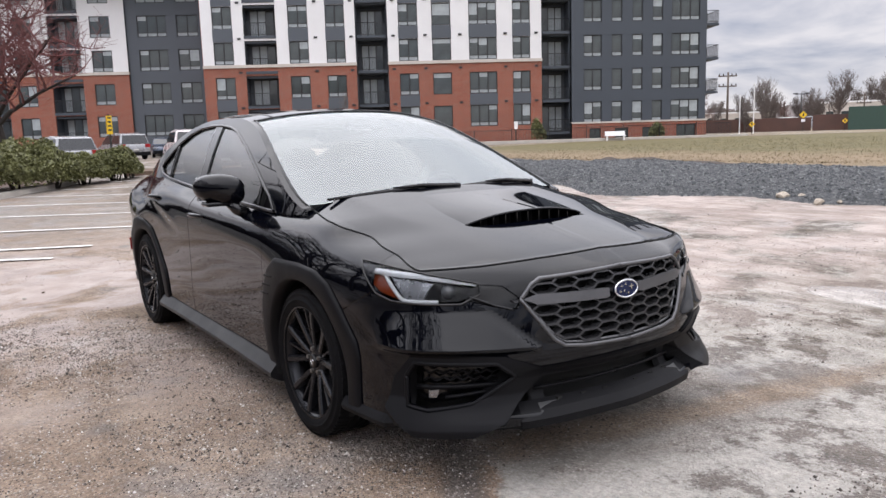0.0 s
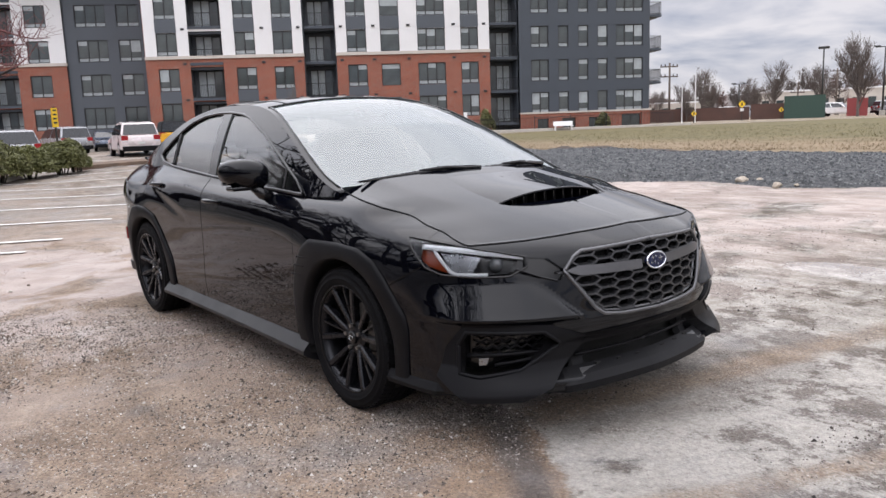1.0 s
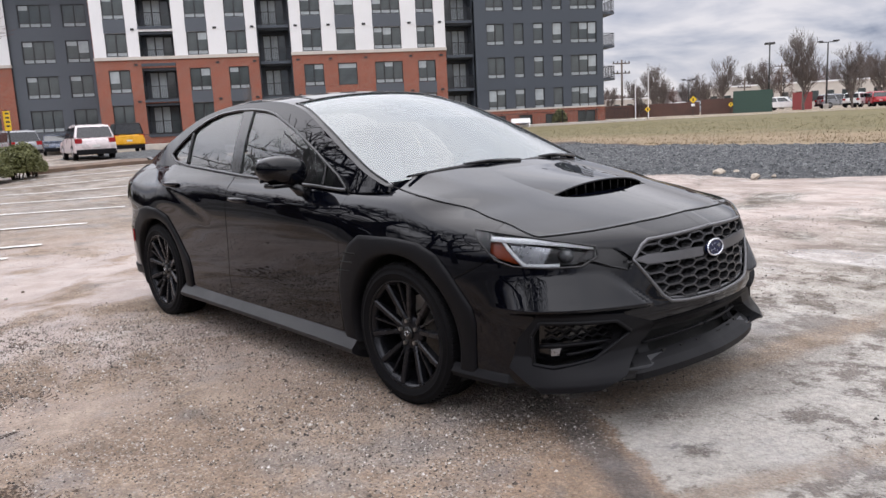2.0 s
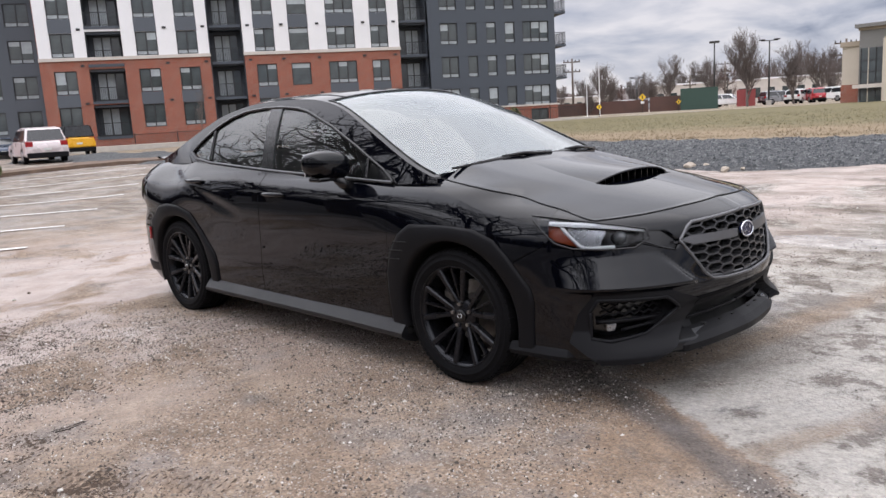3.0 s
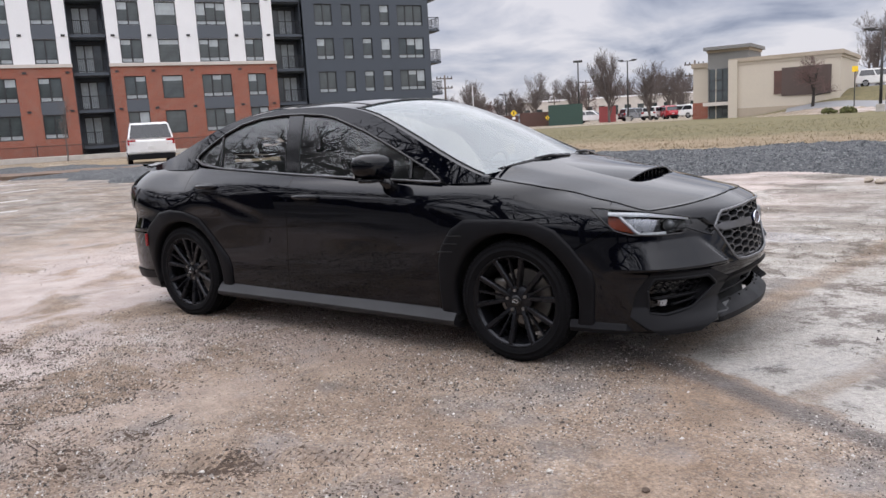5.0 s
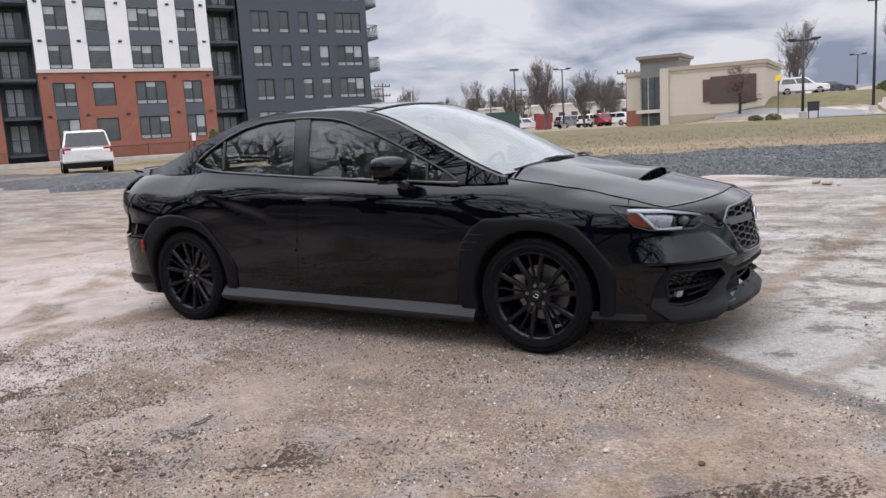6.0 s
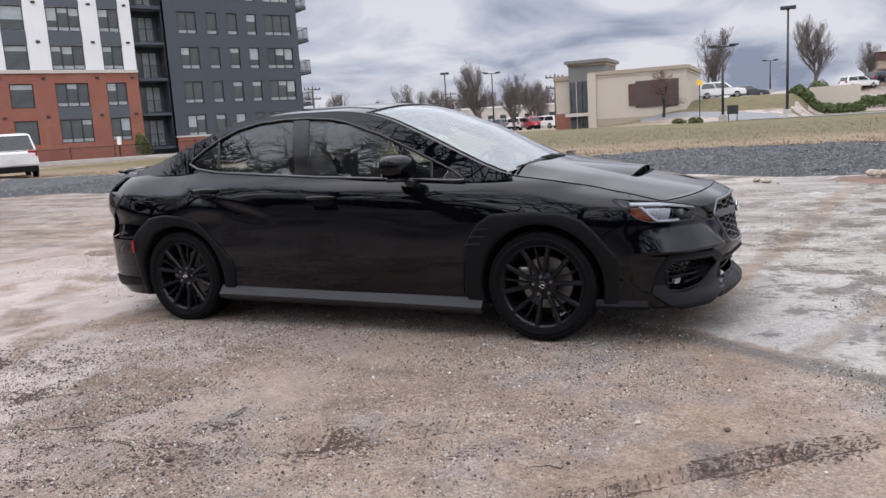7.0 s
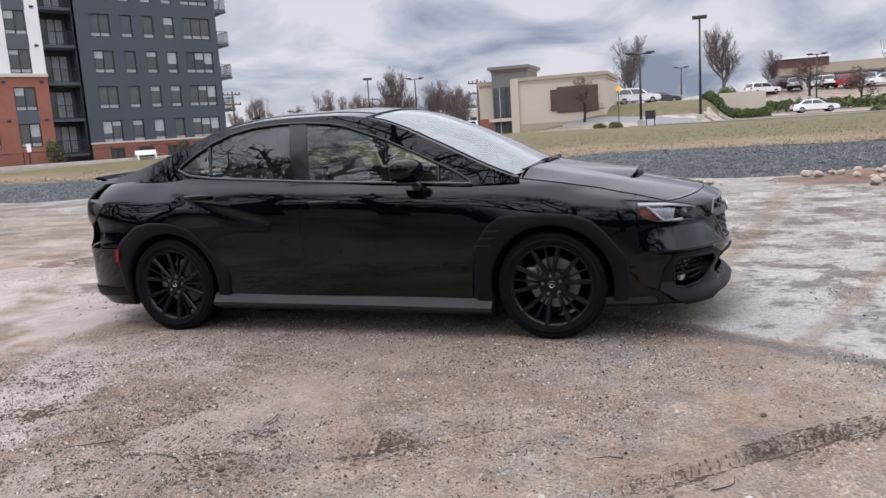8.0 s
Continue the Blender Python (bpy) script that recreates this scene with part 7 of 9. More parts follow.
        # flat plastic band round the fog lamp and the crossbar that joins it
        band = [(us(1.955), 0.300), (us(1.985), 0.415), (un(0.800), 0.506), (un(0.530), 0.492), (un(0.385), 0.425), (un(0.385), 0.395), (un(0.545), 0.255), (un(0.640), 0.212), (un(0.790), 0.212)]

        def band_skin(u, z, off=0.0):
            return flank(u, z, off + 0.42 * np.clip(0.345 - np.asarray(z, float), 0.0, 0.11))

        skin_panel("fog_band", band_skin, [us(1.93) + 0.02 * i for i in range(48)], [0.205 + 0.012 * i for i in range(27)], M_CLAD, car, band, [fog], sg, off=0.012, lip=0.085, label="matte plastic band round the fog lamp")
        skin_panel("crossbar", flank, [un(0.42) + 0.02 * i for i in range(23)], [0.38 + 0.01 * i for i in range(9)], M_CLAD, car, [(un(0.392), 0.427), (un(0.392), 0.396), (U_END, 0.402), (U_END, 0.443)], (), sg, off=0.016, lip=0.09, label="matte plastic crossbar")
        # front lip from wheel to nose
        v, f = [], []
        us_l = np.linspace(us(1.655), U_END, 60)
        for i, u in enumerate(us_l):
            k = smooth01((u - un(0.82)) / 0.25)
            for z, o in ((0.262 + 0.030 * k, -0.004 - 0.050 * k), (0.250 + 0.014 * k, 0.006 - 0.022 * k), (0.226 + 0.010 * k, 0.020 - 0.010 * k), (0.206, 0.012 - 0.006 * k), (0.202, -0.09)):
                o -= 0.030 * smooth01((u - us(1.93)) / 0.06) * smooth01((un(0.46) - u) / 0.06)
                p = flank(np.array([u]), np.array([0.25]), o)[0]
                v.append((p[0], sg * p[1], z - 0.010 * math.sin(math.pi * k) + 0.014 * k * smooth01((u - un(0.6)) / 0.5)))
        for i in range(59):
            for j in range(4):
                a = i * 5 + j
                f.append((a, a + 1, a + 6, a + 5))
        f.append((0, 1, 2, 3, 4))
        part("front_lip", (v, f), M_CLAD, car, "matte grey plastic front lip")
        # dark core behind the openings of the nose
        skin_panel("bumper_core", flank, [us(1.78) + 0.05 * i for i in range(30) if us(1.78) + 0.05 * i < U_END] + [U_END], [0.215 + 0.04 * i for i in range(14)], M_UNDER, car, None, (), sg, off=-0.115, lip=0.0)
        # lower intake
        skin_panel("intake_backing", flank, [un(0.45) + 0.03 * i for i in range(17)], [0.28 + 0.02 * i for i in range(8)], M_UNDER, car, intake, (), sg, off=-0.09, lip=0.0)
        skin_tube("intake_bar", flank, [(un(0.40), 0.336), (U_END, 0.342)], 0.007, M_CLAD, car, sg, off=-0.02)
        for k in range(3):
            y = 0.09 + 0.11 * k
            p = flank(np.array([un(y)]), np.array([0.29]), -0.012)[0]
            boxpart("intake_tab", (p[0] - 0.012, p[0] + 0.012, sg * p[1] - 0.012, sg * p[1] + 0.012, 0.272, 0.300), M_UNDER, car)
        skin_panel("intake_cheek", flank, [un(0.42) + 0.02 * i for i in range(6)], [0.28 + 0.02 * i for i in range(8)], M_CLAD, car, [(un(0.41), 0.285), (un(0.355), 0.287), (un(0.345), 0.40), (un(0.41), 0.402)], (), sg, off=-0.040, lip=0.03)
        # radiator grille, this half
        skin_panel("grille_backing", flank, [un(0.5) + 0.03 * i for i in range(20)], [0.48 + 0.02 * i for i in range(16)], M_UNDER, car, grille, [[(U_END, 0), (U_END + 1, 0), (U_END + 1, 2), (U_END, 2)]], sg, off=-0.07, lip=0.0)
        gpath = [(U_END, 0.772), (un(0.385), 0.760), (un(0.418), 0.742), (un(0.462), 0.688), (un(0.345), 0.535), (un(0.305), 0.508), (un(0.22), 0.498), (U_END, 0.492)]
        skin_tube("grille_frame", flank, gpath, 0.008, M_SATIN, car, sg, off=-0.002, sides=8, label="satin dark grille frame")
        skin_tube("grille_inner_frame", flank, [(u + (0.012 if u < U_END - 0.01 else 0), z * 0.94 + 0.632 * 0.06) for u, z in gpath], 0.007, M_SATIN, car, sg, off=-0.02)
        honey_half(car, sg, grille)
        # grille wing
        wing = [(un(0.452), 0.688), (un(0.40), 0.668), (un(0.10), 0.660), (un(0.085), 0.665), (un(0.085), 0.697), (un(0.40), 0.705)]
        skin_panel("grille_wing", flank, [un(0.46) + 0.02 * i for i in range(24)], [0.64 + 0.01 * i for i in range(9)], M_SATIN, car, wing, (), sg, off=0.004, lip=0.03, label="satin grey grille wing")
        # door handle over a flat black patch that stands in for its shaded recess
        for hx, hz in ((-0.115, 0.862), (-1.06, 0.928)):
            build_handle(car, sg, hx, hz)
        build_mirror(car, sg)
    # shut lines of the bonnet
    for sg in (-1, 1):
        uu = np.linspace(us(1.10), U_END, 90)
        q = flank(uu, seam_z(uu), 0.003) * np.array([1.0, float(sg), 1.0])
        part("bonnet_gap", tube_data([Vector(p) for p in q], 0.0034, 5), M_UNDER, car)
    # bonnet
    aa = [i / 34 for i in range(35)]
    tt = [-1 + 2 * i / 96 for i in range(97)]
    skin_panel("bonnet", bonnet, aa, tt, M_PAINT, car, None, [[(0.47, -0.42), (0.612, -0.462), (0.612, 0.462), (0.47, 0.42)]], 1, lip=0.018)
    build_scoop(car)
    # roof skin: windscreen, roof, rear window, deck
    ts = [-1 + 2 * i / 44 for i in range(45)]
    tx = [0.10 + 0.04 * i for i in range(26)]
    skin_panel("windscreen", top_skin, tx, ts, M_WIND, car, [(0.112, -0.955), (1.118, -0.945), (1.118, 0.945), (0.112, 0.955)], (), 1, off=-0.004, lip=0.0, label="windscreen with a pale veil for reflected sky")
    skin_panel("roof", top_skin, [-1.08 + 0.04 * i for i in range(31)], ts, M_PAINT, car, [(-1.07, -1.0), (0.105, -1.0), (0.105, 1.0), (-1.07, 1.0)], (), 1, lip=0.015)
    skin_panel("rear_window", top_skin, [-1.80 + 0.04 * i for i in range(20)], ts, M_REARGL, car, [(-1.76, -0.90), (-1.08, -0.93), (-1.08, 0.93), (-1.76, 0.90)], (), 1, off=-0.003, lip=0.0, label="tinted rear window")
    for t0, t1 in ((-1.0, -0.952), (0.952, 1.0)):
        skin_panel("pillar_cap", top_skin, [0.10 + 0.04 * i for i in range(27)], [t0, (t0 + t1) / 2, t1], M_PAINT, car, [(0.108, t0), (1.13, t0), (1.13, t1), (0.108, t1)], (), 1, lip=0.012)
    skin_panel("rear_pillar_cap", top_skin, [-1.84 + 0.04 * i for i in range(21)], ts, M_PAINT, car, [(-1.83, -1.0), (-1.072, -1.0), (-1.072, 1.0), (-1.83, 1.0)], [[(-1.765, -0.905), (-1.05, -0.935), (-1.05, 0.935), (-1.765, 0.905)]], 1, lip=0.012)
    skin_panel("boot_lid", top_skin, [-2.24 + 0.03 * i for i in range(16)], ts, M_PAINT, car, [(-2.24, -1.0), (-1.835, -1.0), (-1.835, 1.0), (-2.24, 1.0)], (), 1, lip=0.012)
    for sg in (-1, 1):
        v, f = [], []
        pts = [top_skin(np.array([x]), np.array([sg * 0.958]), 0.001)[0] for x in np.linspace(0.09, 1.10, 24)]
        part("screen_moulding", tube_data([Vector(p) for p in pts], 0.005, 6), M_GLOSSBLK, car, smooth=True)
        pts = [top_skin(np.array([x]), np.array([sg * 0.80]), 0.0)[0] for x in np.linspace(-1.05, 0.09, 24)]
        part("roof_channel", tube_data([Vector(p) for p in pts], 0.0045, 6), M_GLOSSBLK, car, smooth=True)
    # header trim across the top of the screen
    pts = [top_skin(np.array([0.108]), np.array([t]), 0.0)[0] for t in np.linspace(-0.97, 0.97, 30)]
    part("header_seal", tube_data([Vector(p) for p in pts], 0.006, 6), M_GLOSSBLK, car, smooth=True)
    # boot lip spoiler
    v, f = [], []
    for i in range(31):
        t = -1 + 2 * i / 30
        y = 0.60 * t
        x = -2.235 + 0.10 * abs(t) ** 2.5
        for dx, dz in ((0.11, 0.0), (0.03, 0.022), (-0.02, 0.034), (-0.03, 0.026), (0.0, 0.0)):
            v.append((x + dx, y, 1.086 - 0.012 * abs(t) ** 2 + 0.6 * dz))
    for i in range(30):
        for j in range(4):
            a = i * 5 + j
            f.append((a, a + 1, a + 6, a + 5))
    part("boot_spoiler", (v, f), M_PAINT, car, smooth=True)
    # cowl under the wipers
    v, f = [], []
    for i in range(31):
        t = -0.97 + 1.94 * i / 30
        p = bonnet(np.array([0.0]), np.array([t]), -0.012)[0]
        q = top_skin(np.array([1.06]), np.array([t * 0.95]), -0.012)[0]
        v += [(p[0] + 0.05, p[1], p[2] - 0.004), tuple((p + q) / 2 - np.array([0, 0, 0.006])), tuple(q)]
    for i in range(30):
        for j in range(2):
            a = i * 3 + j
            f.append((a, a + 1, a + 4, a + 3))
    part("cowl", (v, f), M_CLAD, car, "matte black cowl panel", smooth=True)
    build_wipers(car)
    # antenna fin
    bm = bmesh.new()
    box(bm, -1.13, -0.95, -0.028, 0.028, 1.405, 1.475)
    for vv in bm.verts:
        if vv.co.z > 1.45:
            vv.co.x = -1.10 if vv.co.x < -1.0 else -1.05
            vv.co.y *= 0.25
    part("antenna_fin", bm, M_PAINT, car)
    build_emblem(car)
    build_cabin(car)
    # dark underbody and inner shells that close the car
    boxpart("floor_pan", (-1.62, 1.58, -0.62, 0.62, 0.140, 0.24), M_UNDER, car)
    boxpart("nose_tray", (1.585, 2.05, -0.62, 0.62, 0.200, 0.24), M_UNDER, car)
    boxpart("tail_tray", (-2.05, -1.625, -0.62, 0.62, 0.205, 0.24), M_UNDER, car)
    boxpart("floor_side", (-0.94, 0.92, -0.80, 0.80, 0.143, 0.235), M_UNDER, car)
    boxpart("engine_block", (1.0, 1.98, -0.45, 0.45, 0.24, 0.76), M_UNDER, car)
    boxpart("boot_box", (-2.15, -1.72, -0.50, 0.50, 0.24, 0.98), M_UNDER, car)
    for x in (HUBF, HUBR):
        for sg in (-1, 1):
            build_wheel(car, x, sg, HZ, x > 0)
    return car


def point_in(poly, p):
    poly = ccw(list(poly))
    return all((b[0] - a[0]) * (p[1] - a[1]) - (b[1] - a[1]) * (p[0] - a[0]) > 0 for a, b in zip(poly, poly[1:] + poly[:1]))


def honey_half(car, sg, grille):
    """Honeycomb bars of half the grille: flat hexagon ribs with depth."""
    v, f = [], []
    W, H = 0.116, 0.038
    seen = set()
    for r in range(-1, 10):
        for c in range(-1, 9):
            cy = 0.0 + c * W * 0.76
            cz = 0.492 + r * H + (H / 2 if c % 2 else 0)
            hexa = [(cy + W * 0.5, cz), (cy + W * 0.26, cz + H / 2), (cy - W * 0.26, cz + H / 2), (cy - W * 0.5, cz), (cy - W * 0.26, cz - H / 2), (cy + W * 0.26, cz - H / 2)]
            for k in range(6):
                a, b = hexa[k], hexa[(k + 1) % 6]
                key = tuple(sorted(((round(a[0], 3), round(a[1], 3)), (round(b[0], 3), round(b[1], 3)))))
                if key in seen:
                    continue
                seen.add(key)
                m = ((a[0] + b[0]) / 2, (a[1] + b[1]) / 2)
                if m[0] < -0.001 or not point_in(grille, (un(max(0.0, m[0])), m[1])):
                    continue
                d = Vector((b[0] - a[0], b[1] - a[1], 0)).normalized()
                n = Vector((-d.y, d.x, 0)) * 0.0050
                base = len(v)
                for (o, w) in ((-0.012, 0.75), (-0.05, 1.0)):
                    for p in (a, b):
                        for s in (1, -1):
                            y, z = p[0] + s * n.x * w, p[1] + s * n.y * w
                            q = flank(np.array([un(max(0.0, y))]), np.array([z]), o)[0]
                            v.append((q[0], sg * max(y, 0.0), z))
                f += [tuple(base + i for i in q) for q in ((0, 1, 3, 2), (0, 2, 6, 4), (1, 5, 7, 3), (0, 4, 5, 1), (2, 3, 7, 6))]
    part("grille_mesh", (v, f), M_MESH, car, "dark honeycomb grille mesh")


def build_handle(car, sg, hx, hz):
    u = us(hx)
    skin_panel("handle_cup_shade", flank, [u - 0.11 + 0.02 * i for i in range(12)], [hz - 0.05 + 0.01 * i for i in range(11)], M_GLOSSBLK, car, circle_el(u, hz - 0.004, 0.100, 0.042), (), sg, off=0.0012, lip=0.0)
    pts, rad = [], []
    for i in range(13):
        t = i / 12
        uu = u - 0.112 + 0.224 * t
        p = flank(np.array([uu]), np.array([hz + 0.012]), 0.004 + 0.026 * math.sin(math.pi * t) ** 0.5)[0]
        pts.append(Vector((p[0], sg * p[1], p[2])))
        rad.append(0.007 + 0.008 * math.sin(math.pi * t) ** 0.5)
    part("door_handle", tube_data(pts, rad, 8), M_PAINT, car, smooth=True)


def circle_el(cx, cz, rx, rz, n=24):
    return [(cx + rx * math.cos(2 * math.pi * i / n), cz + rz * math.sin(2 * math.pi * i / n)) for i in range(n)]


def build_mirror(car, sg):
    bm = bmesh.new()
    bmesh.ops.create_uvsphere(bm, u_segments=28, v_segments=18, radius=1.0)
    for v in bm.verts:
        x, y, z = v.co
        x2 = math.copysign(abs(x) ** 0.75, x)
        y2 = math.copysign(abs(y) ** 0.65, y)
        z2 = math.copysign(abs(z) ** 0.70, z)
        px = x2 * 0.092 * (1.0 if x > 0 else 0.55)
        py = y2 * 0.118
        pz = z2 * 0.078 * (1.0 - 0.20 * max(0.0, y2)) + 0.012 * y2
        v.co = Vector((px - 0.03 * y2, py, pz))
    mir = part("door_mirror", bm, M_PAINT, car, smooth=True, m=pose(0.475, sg * 0.945, 1.052) if sg > 0 else pose(0.475, -0.945, 1.052) @ Matrix.Diagonal((1, -1, 1, 1)))
    bm = bmesh.new()
    box(bm, -0.055, -0.046, -0.098, 0.098, -0.058, 0.060, 0.003)
    part("mirror_glass", bm, M_CHROME, mir)
    skirt = bmesh.new()
    box(skirt, -0.035, 0.06, -0.09, 0.085, -0.085, -0.062, 0.008)
    part("mirror_base", skirt, M_GLOSSBLK, mir)
    # stalk down to the door
    p = [Vector((0.52, sg * 0.90, 0.985)), Vector((0.535, sg * 0.875, 0.945)), Vector((0.555, sg * 0.835, 0.925))]
    part("mirror_stalk", tube_data(p, [0.034, 0.030, 0.030], 10), M_GLOSSBLK, car, smooth=True)


def build_scoop(car):
    """Bonnet scoop: a low shell that rises forward to an open slot."""
    def shell(s, t, off=0.0):
        # s: 0 behind, 1 at the lip; t across
        s, t = np.asarray(s, float), np.asarray(t, float)
        a = 0.10 + 0.475 * s
        tt = t * (0.40 + 0.085 * s)
        p = bonnet(a, tt)
        rise = 0.040 * np.clip(s, 0, 1) ** 1.15 * (1 - np.abs(t) ** 2.5)
        p[..., 2] += rise + off - 0.002 * (np.abs(t) > 0.97) - 0.003 * (s < 0.02)
        return p

    skin_panel("scoop_shell", shell, [i / 26 for i in range(27)], [-1 + 2 * i / 44 for i in range(45)], M_PAINT, car, None, (), 1, lip=0.010)
    # dark throat: floor that falls back from the slot's front edge
    v, f = [], []
    ny = 40
    for j in range(ny + 1):
        t = (-1 + 2 * j / ny) * 0.455
        roof = 0.022 * (1 - abs(t / 0.455) ** 2.5) - 0.006
        for a, d in ((0.6125, -0.002), (0.585, -0.016), (0.53, -0.040), (0.47, -0.055), (0.47, roof)):
            p = bonnet(np.array([a]), np.array([t]))[0]
            v.append((p[0], p[1], p[2] + d))
    for j in range(ny):
        for k in range(4):
            a = j * 5 + k
            f.append((a, a + 1, a + 6, a + 5))
    for row in (0, ny):
        f.append(tuple(row * 5 + k for k in range(5)))
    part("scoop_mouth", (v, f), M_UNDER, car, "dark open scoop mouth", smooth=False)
    # upright blades in the throat
    for j in range(9):
        t = (-0.8 + 1.6 * j / 8) * 0.45
        p = bonnet(np.array([0.545]), np.array([t]))[0]
        boxpart("scoop_blade", (p[0] - 0.03, p[0] + 0.012, p[1] - 0.003, p[1] + 0.003, p[2] - 0.035, p[2] + 0.026 * (1 - abs(t / 0.47) ** 2.5)), M_GLOSSBLK, car)
    pts = [Vector(shell(np.array([1.0]), np.array([t]), -0.003)[0]) for t in np.linspace(-0.985, 0.985, 41)]
    part("scoop_lip", tube_data(pts, 0.0055, 8), M_PAINT, car, smooth=True)


def build_wipers(car):
    for (ya, yb, lift) in ((-0.66, -0.02, 0.0), (-0.10, 0.50, 0.012)):
        pts = []
        for i in range(15):
            t = i / 14
            y = ya + (yb - ya) * t
            q = top_skin(np.array([1.105 - 0.035 * t]), np.array([y / 0.78]), 0.014)[0]
            pts.append(Vector((q[0], q[1], q[2])))
        part("wiper_blade", tube_data(pts, [0.006 + 0.006 * math.sin(math.pi * i / 14) for i in range(15)], 6), M_GLOSSBLK, car, smooth=True)
        arm = [pts[7] + Vector((0.0, 0, 0.010)), pts[10] + Vector((0.02, 0, 0.012)), pts[14] + Vector((0.045, 0.03, -0.005))]
        part("wiper_arm", tube_data(arm, [0.007, 0.010, 0.013], 6), M_GLOSSBLK, car, smooth=True)


def build_emblem(car):
    p = flank(np.array([U_END]), np.array([0.682]), 0.0)[0]
    em = thing("grille_badge", None)
    em.parent = car
    em.matrix_basis = pose(p[0] - 0.004, 0, 0.682, 0, -8, 0)

    def disc(rx, rz, x0, x1, n=36):
        v, f = [], []
        for x in (x0, x1):
            for i in range(n):
                t = 2 * math.pi * i / n
                v.append((x, rx * math.cos(t), rz * math.sin(t)))
        f.append(tuple(range(n))[::-1])
        f.append(tuple(range(n, 2 * n)))
        for i in range(n):
            f.append((i, (i + 1) % n, n + (i + 1) % n, n + i))
        return v, f

    part("badge_face", disc(0.060, 0.031, 0.0, 0.014), M_BADGEBLUE, em, "blue oval badge face")
    ring = [Vector((0.012, 0.062 * math.cos(2 * math.pi * i / 36), 0.033 * math.sin(2 * math.pi * i / 36))) for i in range(37)]
    part("badge_ring", tube_data(ring, 0.0042, 8, cap=False), M_CHROME, em, "chrome oval ring", smooth=True)
    for (y, z, s) in ((0.030, 0.008, 1.7), (-0.008, 0.020, 0.9), (-0.034, 0.014, 0.9), (-0.018, -0.008, 0.9), (-0.044, -0.010, 0.9), (0.006, -0.020, 0.9)):
        star = []
        for x_ in (0.014, 0.0165):
            for k in range(8):
                r_ = (0.0105 if k % 2 == 0 else 0.0028) * s
                star.append((x_, 0.84 * y + r_ * math.cos(k * math.pi / 4), 0.84 * z + 0.85 * r_ * math.sin(k * math.pi / 4)))
        part("badge_stud", (star, [tuple(range(8))[::-1], tuple(range(8, 16))] + [(k, (k + 1) % 8, 8 + (k + 1) % 8, 8 + k) for k in range(8)]), M_CHROME, em)


def build_cabin(car):
    def soft(name, dims, mt, bev, m=None, parent=car, label=""):
        bm = bmesh.new()
        box(bm, *dims)
        bmesh.ops.bevel(bm, geom=list(bm.edges), offset=bev, segments=3, affect="EDGES", profile=0.5)
        return part(name, bm, mt, parent, label, smooth=True, m=m)

    soft("dashboard", (0.62, 1.02, -0.70, 0.70, 0.62, 0.965), M_CABIN, 0.06)
    for y in (-0.37, 0.37):
        seat = soft("front_seat", (-0.32, 0.22, y - 0.25, y + 0.25, 0.36, 0.56), M_SEAT, 0.06)
        soft("seat_back", (-0.07, 0.07, -0.24, 0.24, 0.0, 0.66), M_SEAT, 0.06, pose(-0.32, y, 0.50, 0, -20, 0), seat)
        soft("headrest", (-0.055, 0.055, -0.13, 0.13, 0.0, 0.20), M_SEAT, 0.045, pose(-0.575, y, 1.155, 0, -14, 0), seat)
        soft("headrest_post", (-0.012, 0.012, -0.07, 0.07, -0.10, 0.06), M_SATIN, 0.01, pose(-0.56, y, 1.13, 0, -14, 0), seat)
    soft("rear_bench", (-1.25, -0.78, -0.66, 0.66, 0.38, 0.60), M_SEAT, 0.06)
    soft("rear_seat_back", (-0.08, 0.08, -0.66, 0.66, 0.0, 0.52), M_SEAT, 0.05, pose(-1.25, 0, 0.56, 0, -24, 0))
    for y in (-0.40, 0.40):
        soft("rear_headrest", (-0.05, 0.05, -0.14, 0.14, 0.0, 0.16), M_SEAT, 0.04, pose(-1.47, y, 1.05, 0, -20, 0))
    soft("parcel_shelf", (-1.85, -1.45, -0.60, 0.60, 0.94, 0.99), M_CABIN, 0.02)
    v, f = [], []
    xs = np.linspace(-1.05, 0.08, 14)
    for x in xs:
        for t in np.linspace(-0.9, 0.9, 11):
            v.append(tuple(top_skin(np.array([x]), np.array([t]), -0.035)[0]))
    for i in range(13):
        for j in range(10):
            a = i * 11 + j
            f.append((a, a + 1, a + 12, a + 11))
    part("headliner", (v, f), M_HEADLINER, car, smooth=True)
    # door cards
    for sg in (-1, 1):
        bm = bmesh.new()
        box(bm, -1.25, 0.85, min(sg * 0.77, sg * 0.80), max(sg * 0.77, sg * 0.80), 0.25, 0.93)
        part("door_card", bm, M_CABIN, car)
    wheel_pts = [Vector((0.0, 0.185 * math.cos(2 * math.pi * i / 32), 0.185 * math.sin(2 * math.pi * i / 32))) for i in range(33)]
    st = part("steering_wheel", tube_data(wheel_pts, 0.016, 8, cap=False), M_CABIN, car, smooth=True, m=pose(0.50, 0.37, 0.90, 0, 22, 0))
    boxpart("wheel_hub", (-0.02, 0.03, -0.17, 0.17, -0.03, 0.03), M_CABIN, st, bev=0.012)
    soft("rear_view_mirror", (0.02, 0.05, -0.12, 0.12, -0.035, 0.035), M_CABIN, 0.012, pose(0.25, 0, 1.345))
    soft("camera_housing", (-0.05, 0.10, -0.10, 0.10, -0.02, 0.02), M_CABIN, 0.015, pose(0.32, 0, 1.395, 0, 24, 0))
    # paper tag hanging from the mirror
    boxpart("screen_tag", (0.300, 0.303, -0.085, 0.06, 1.335, 1.362), M_SIGNWHITE, car, "white paper tag behind the windscreen")


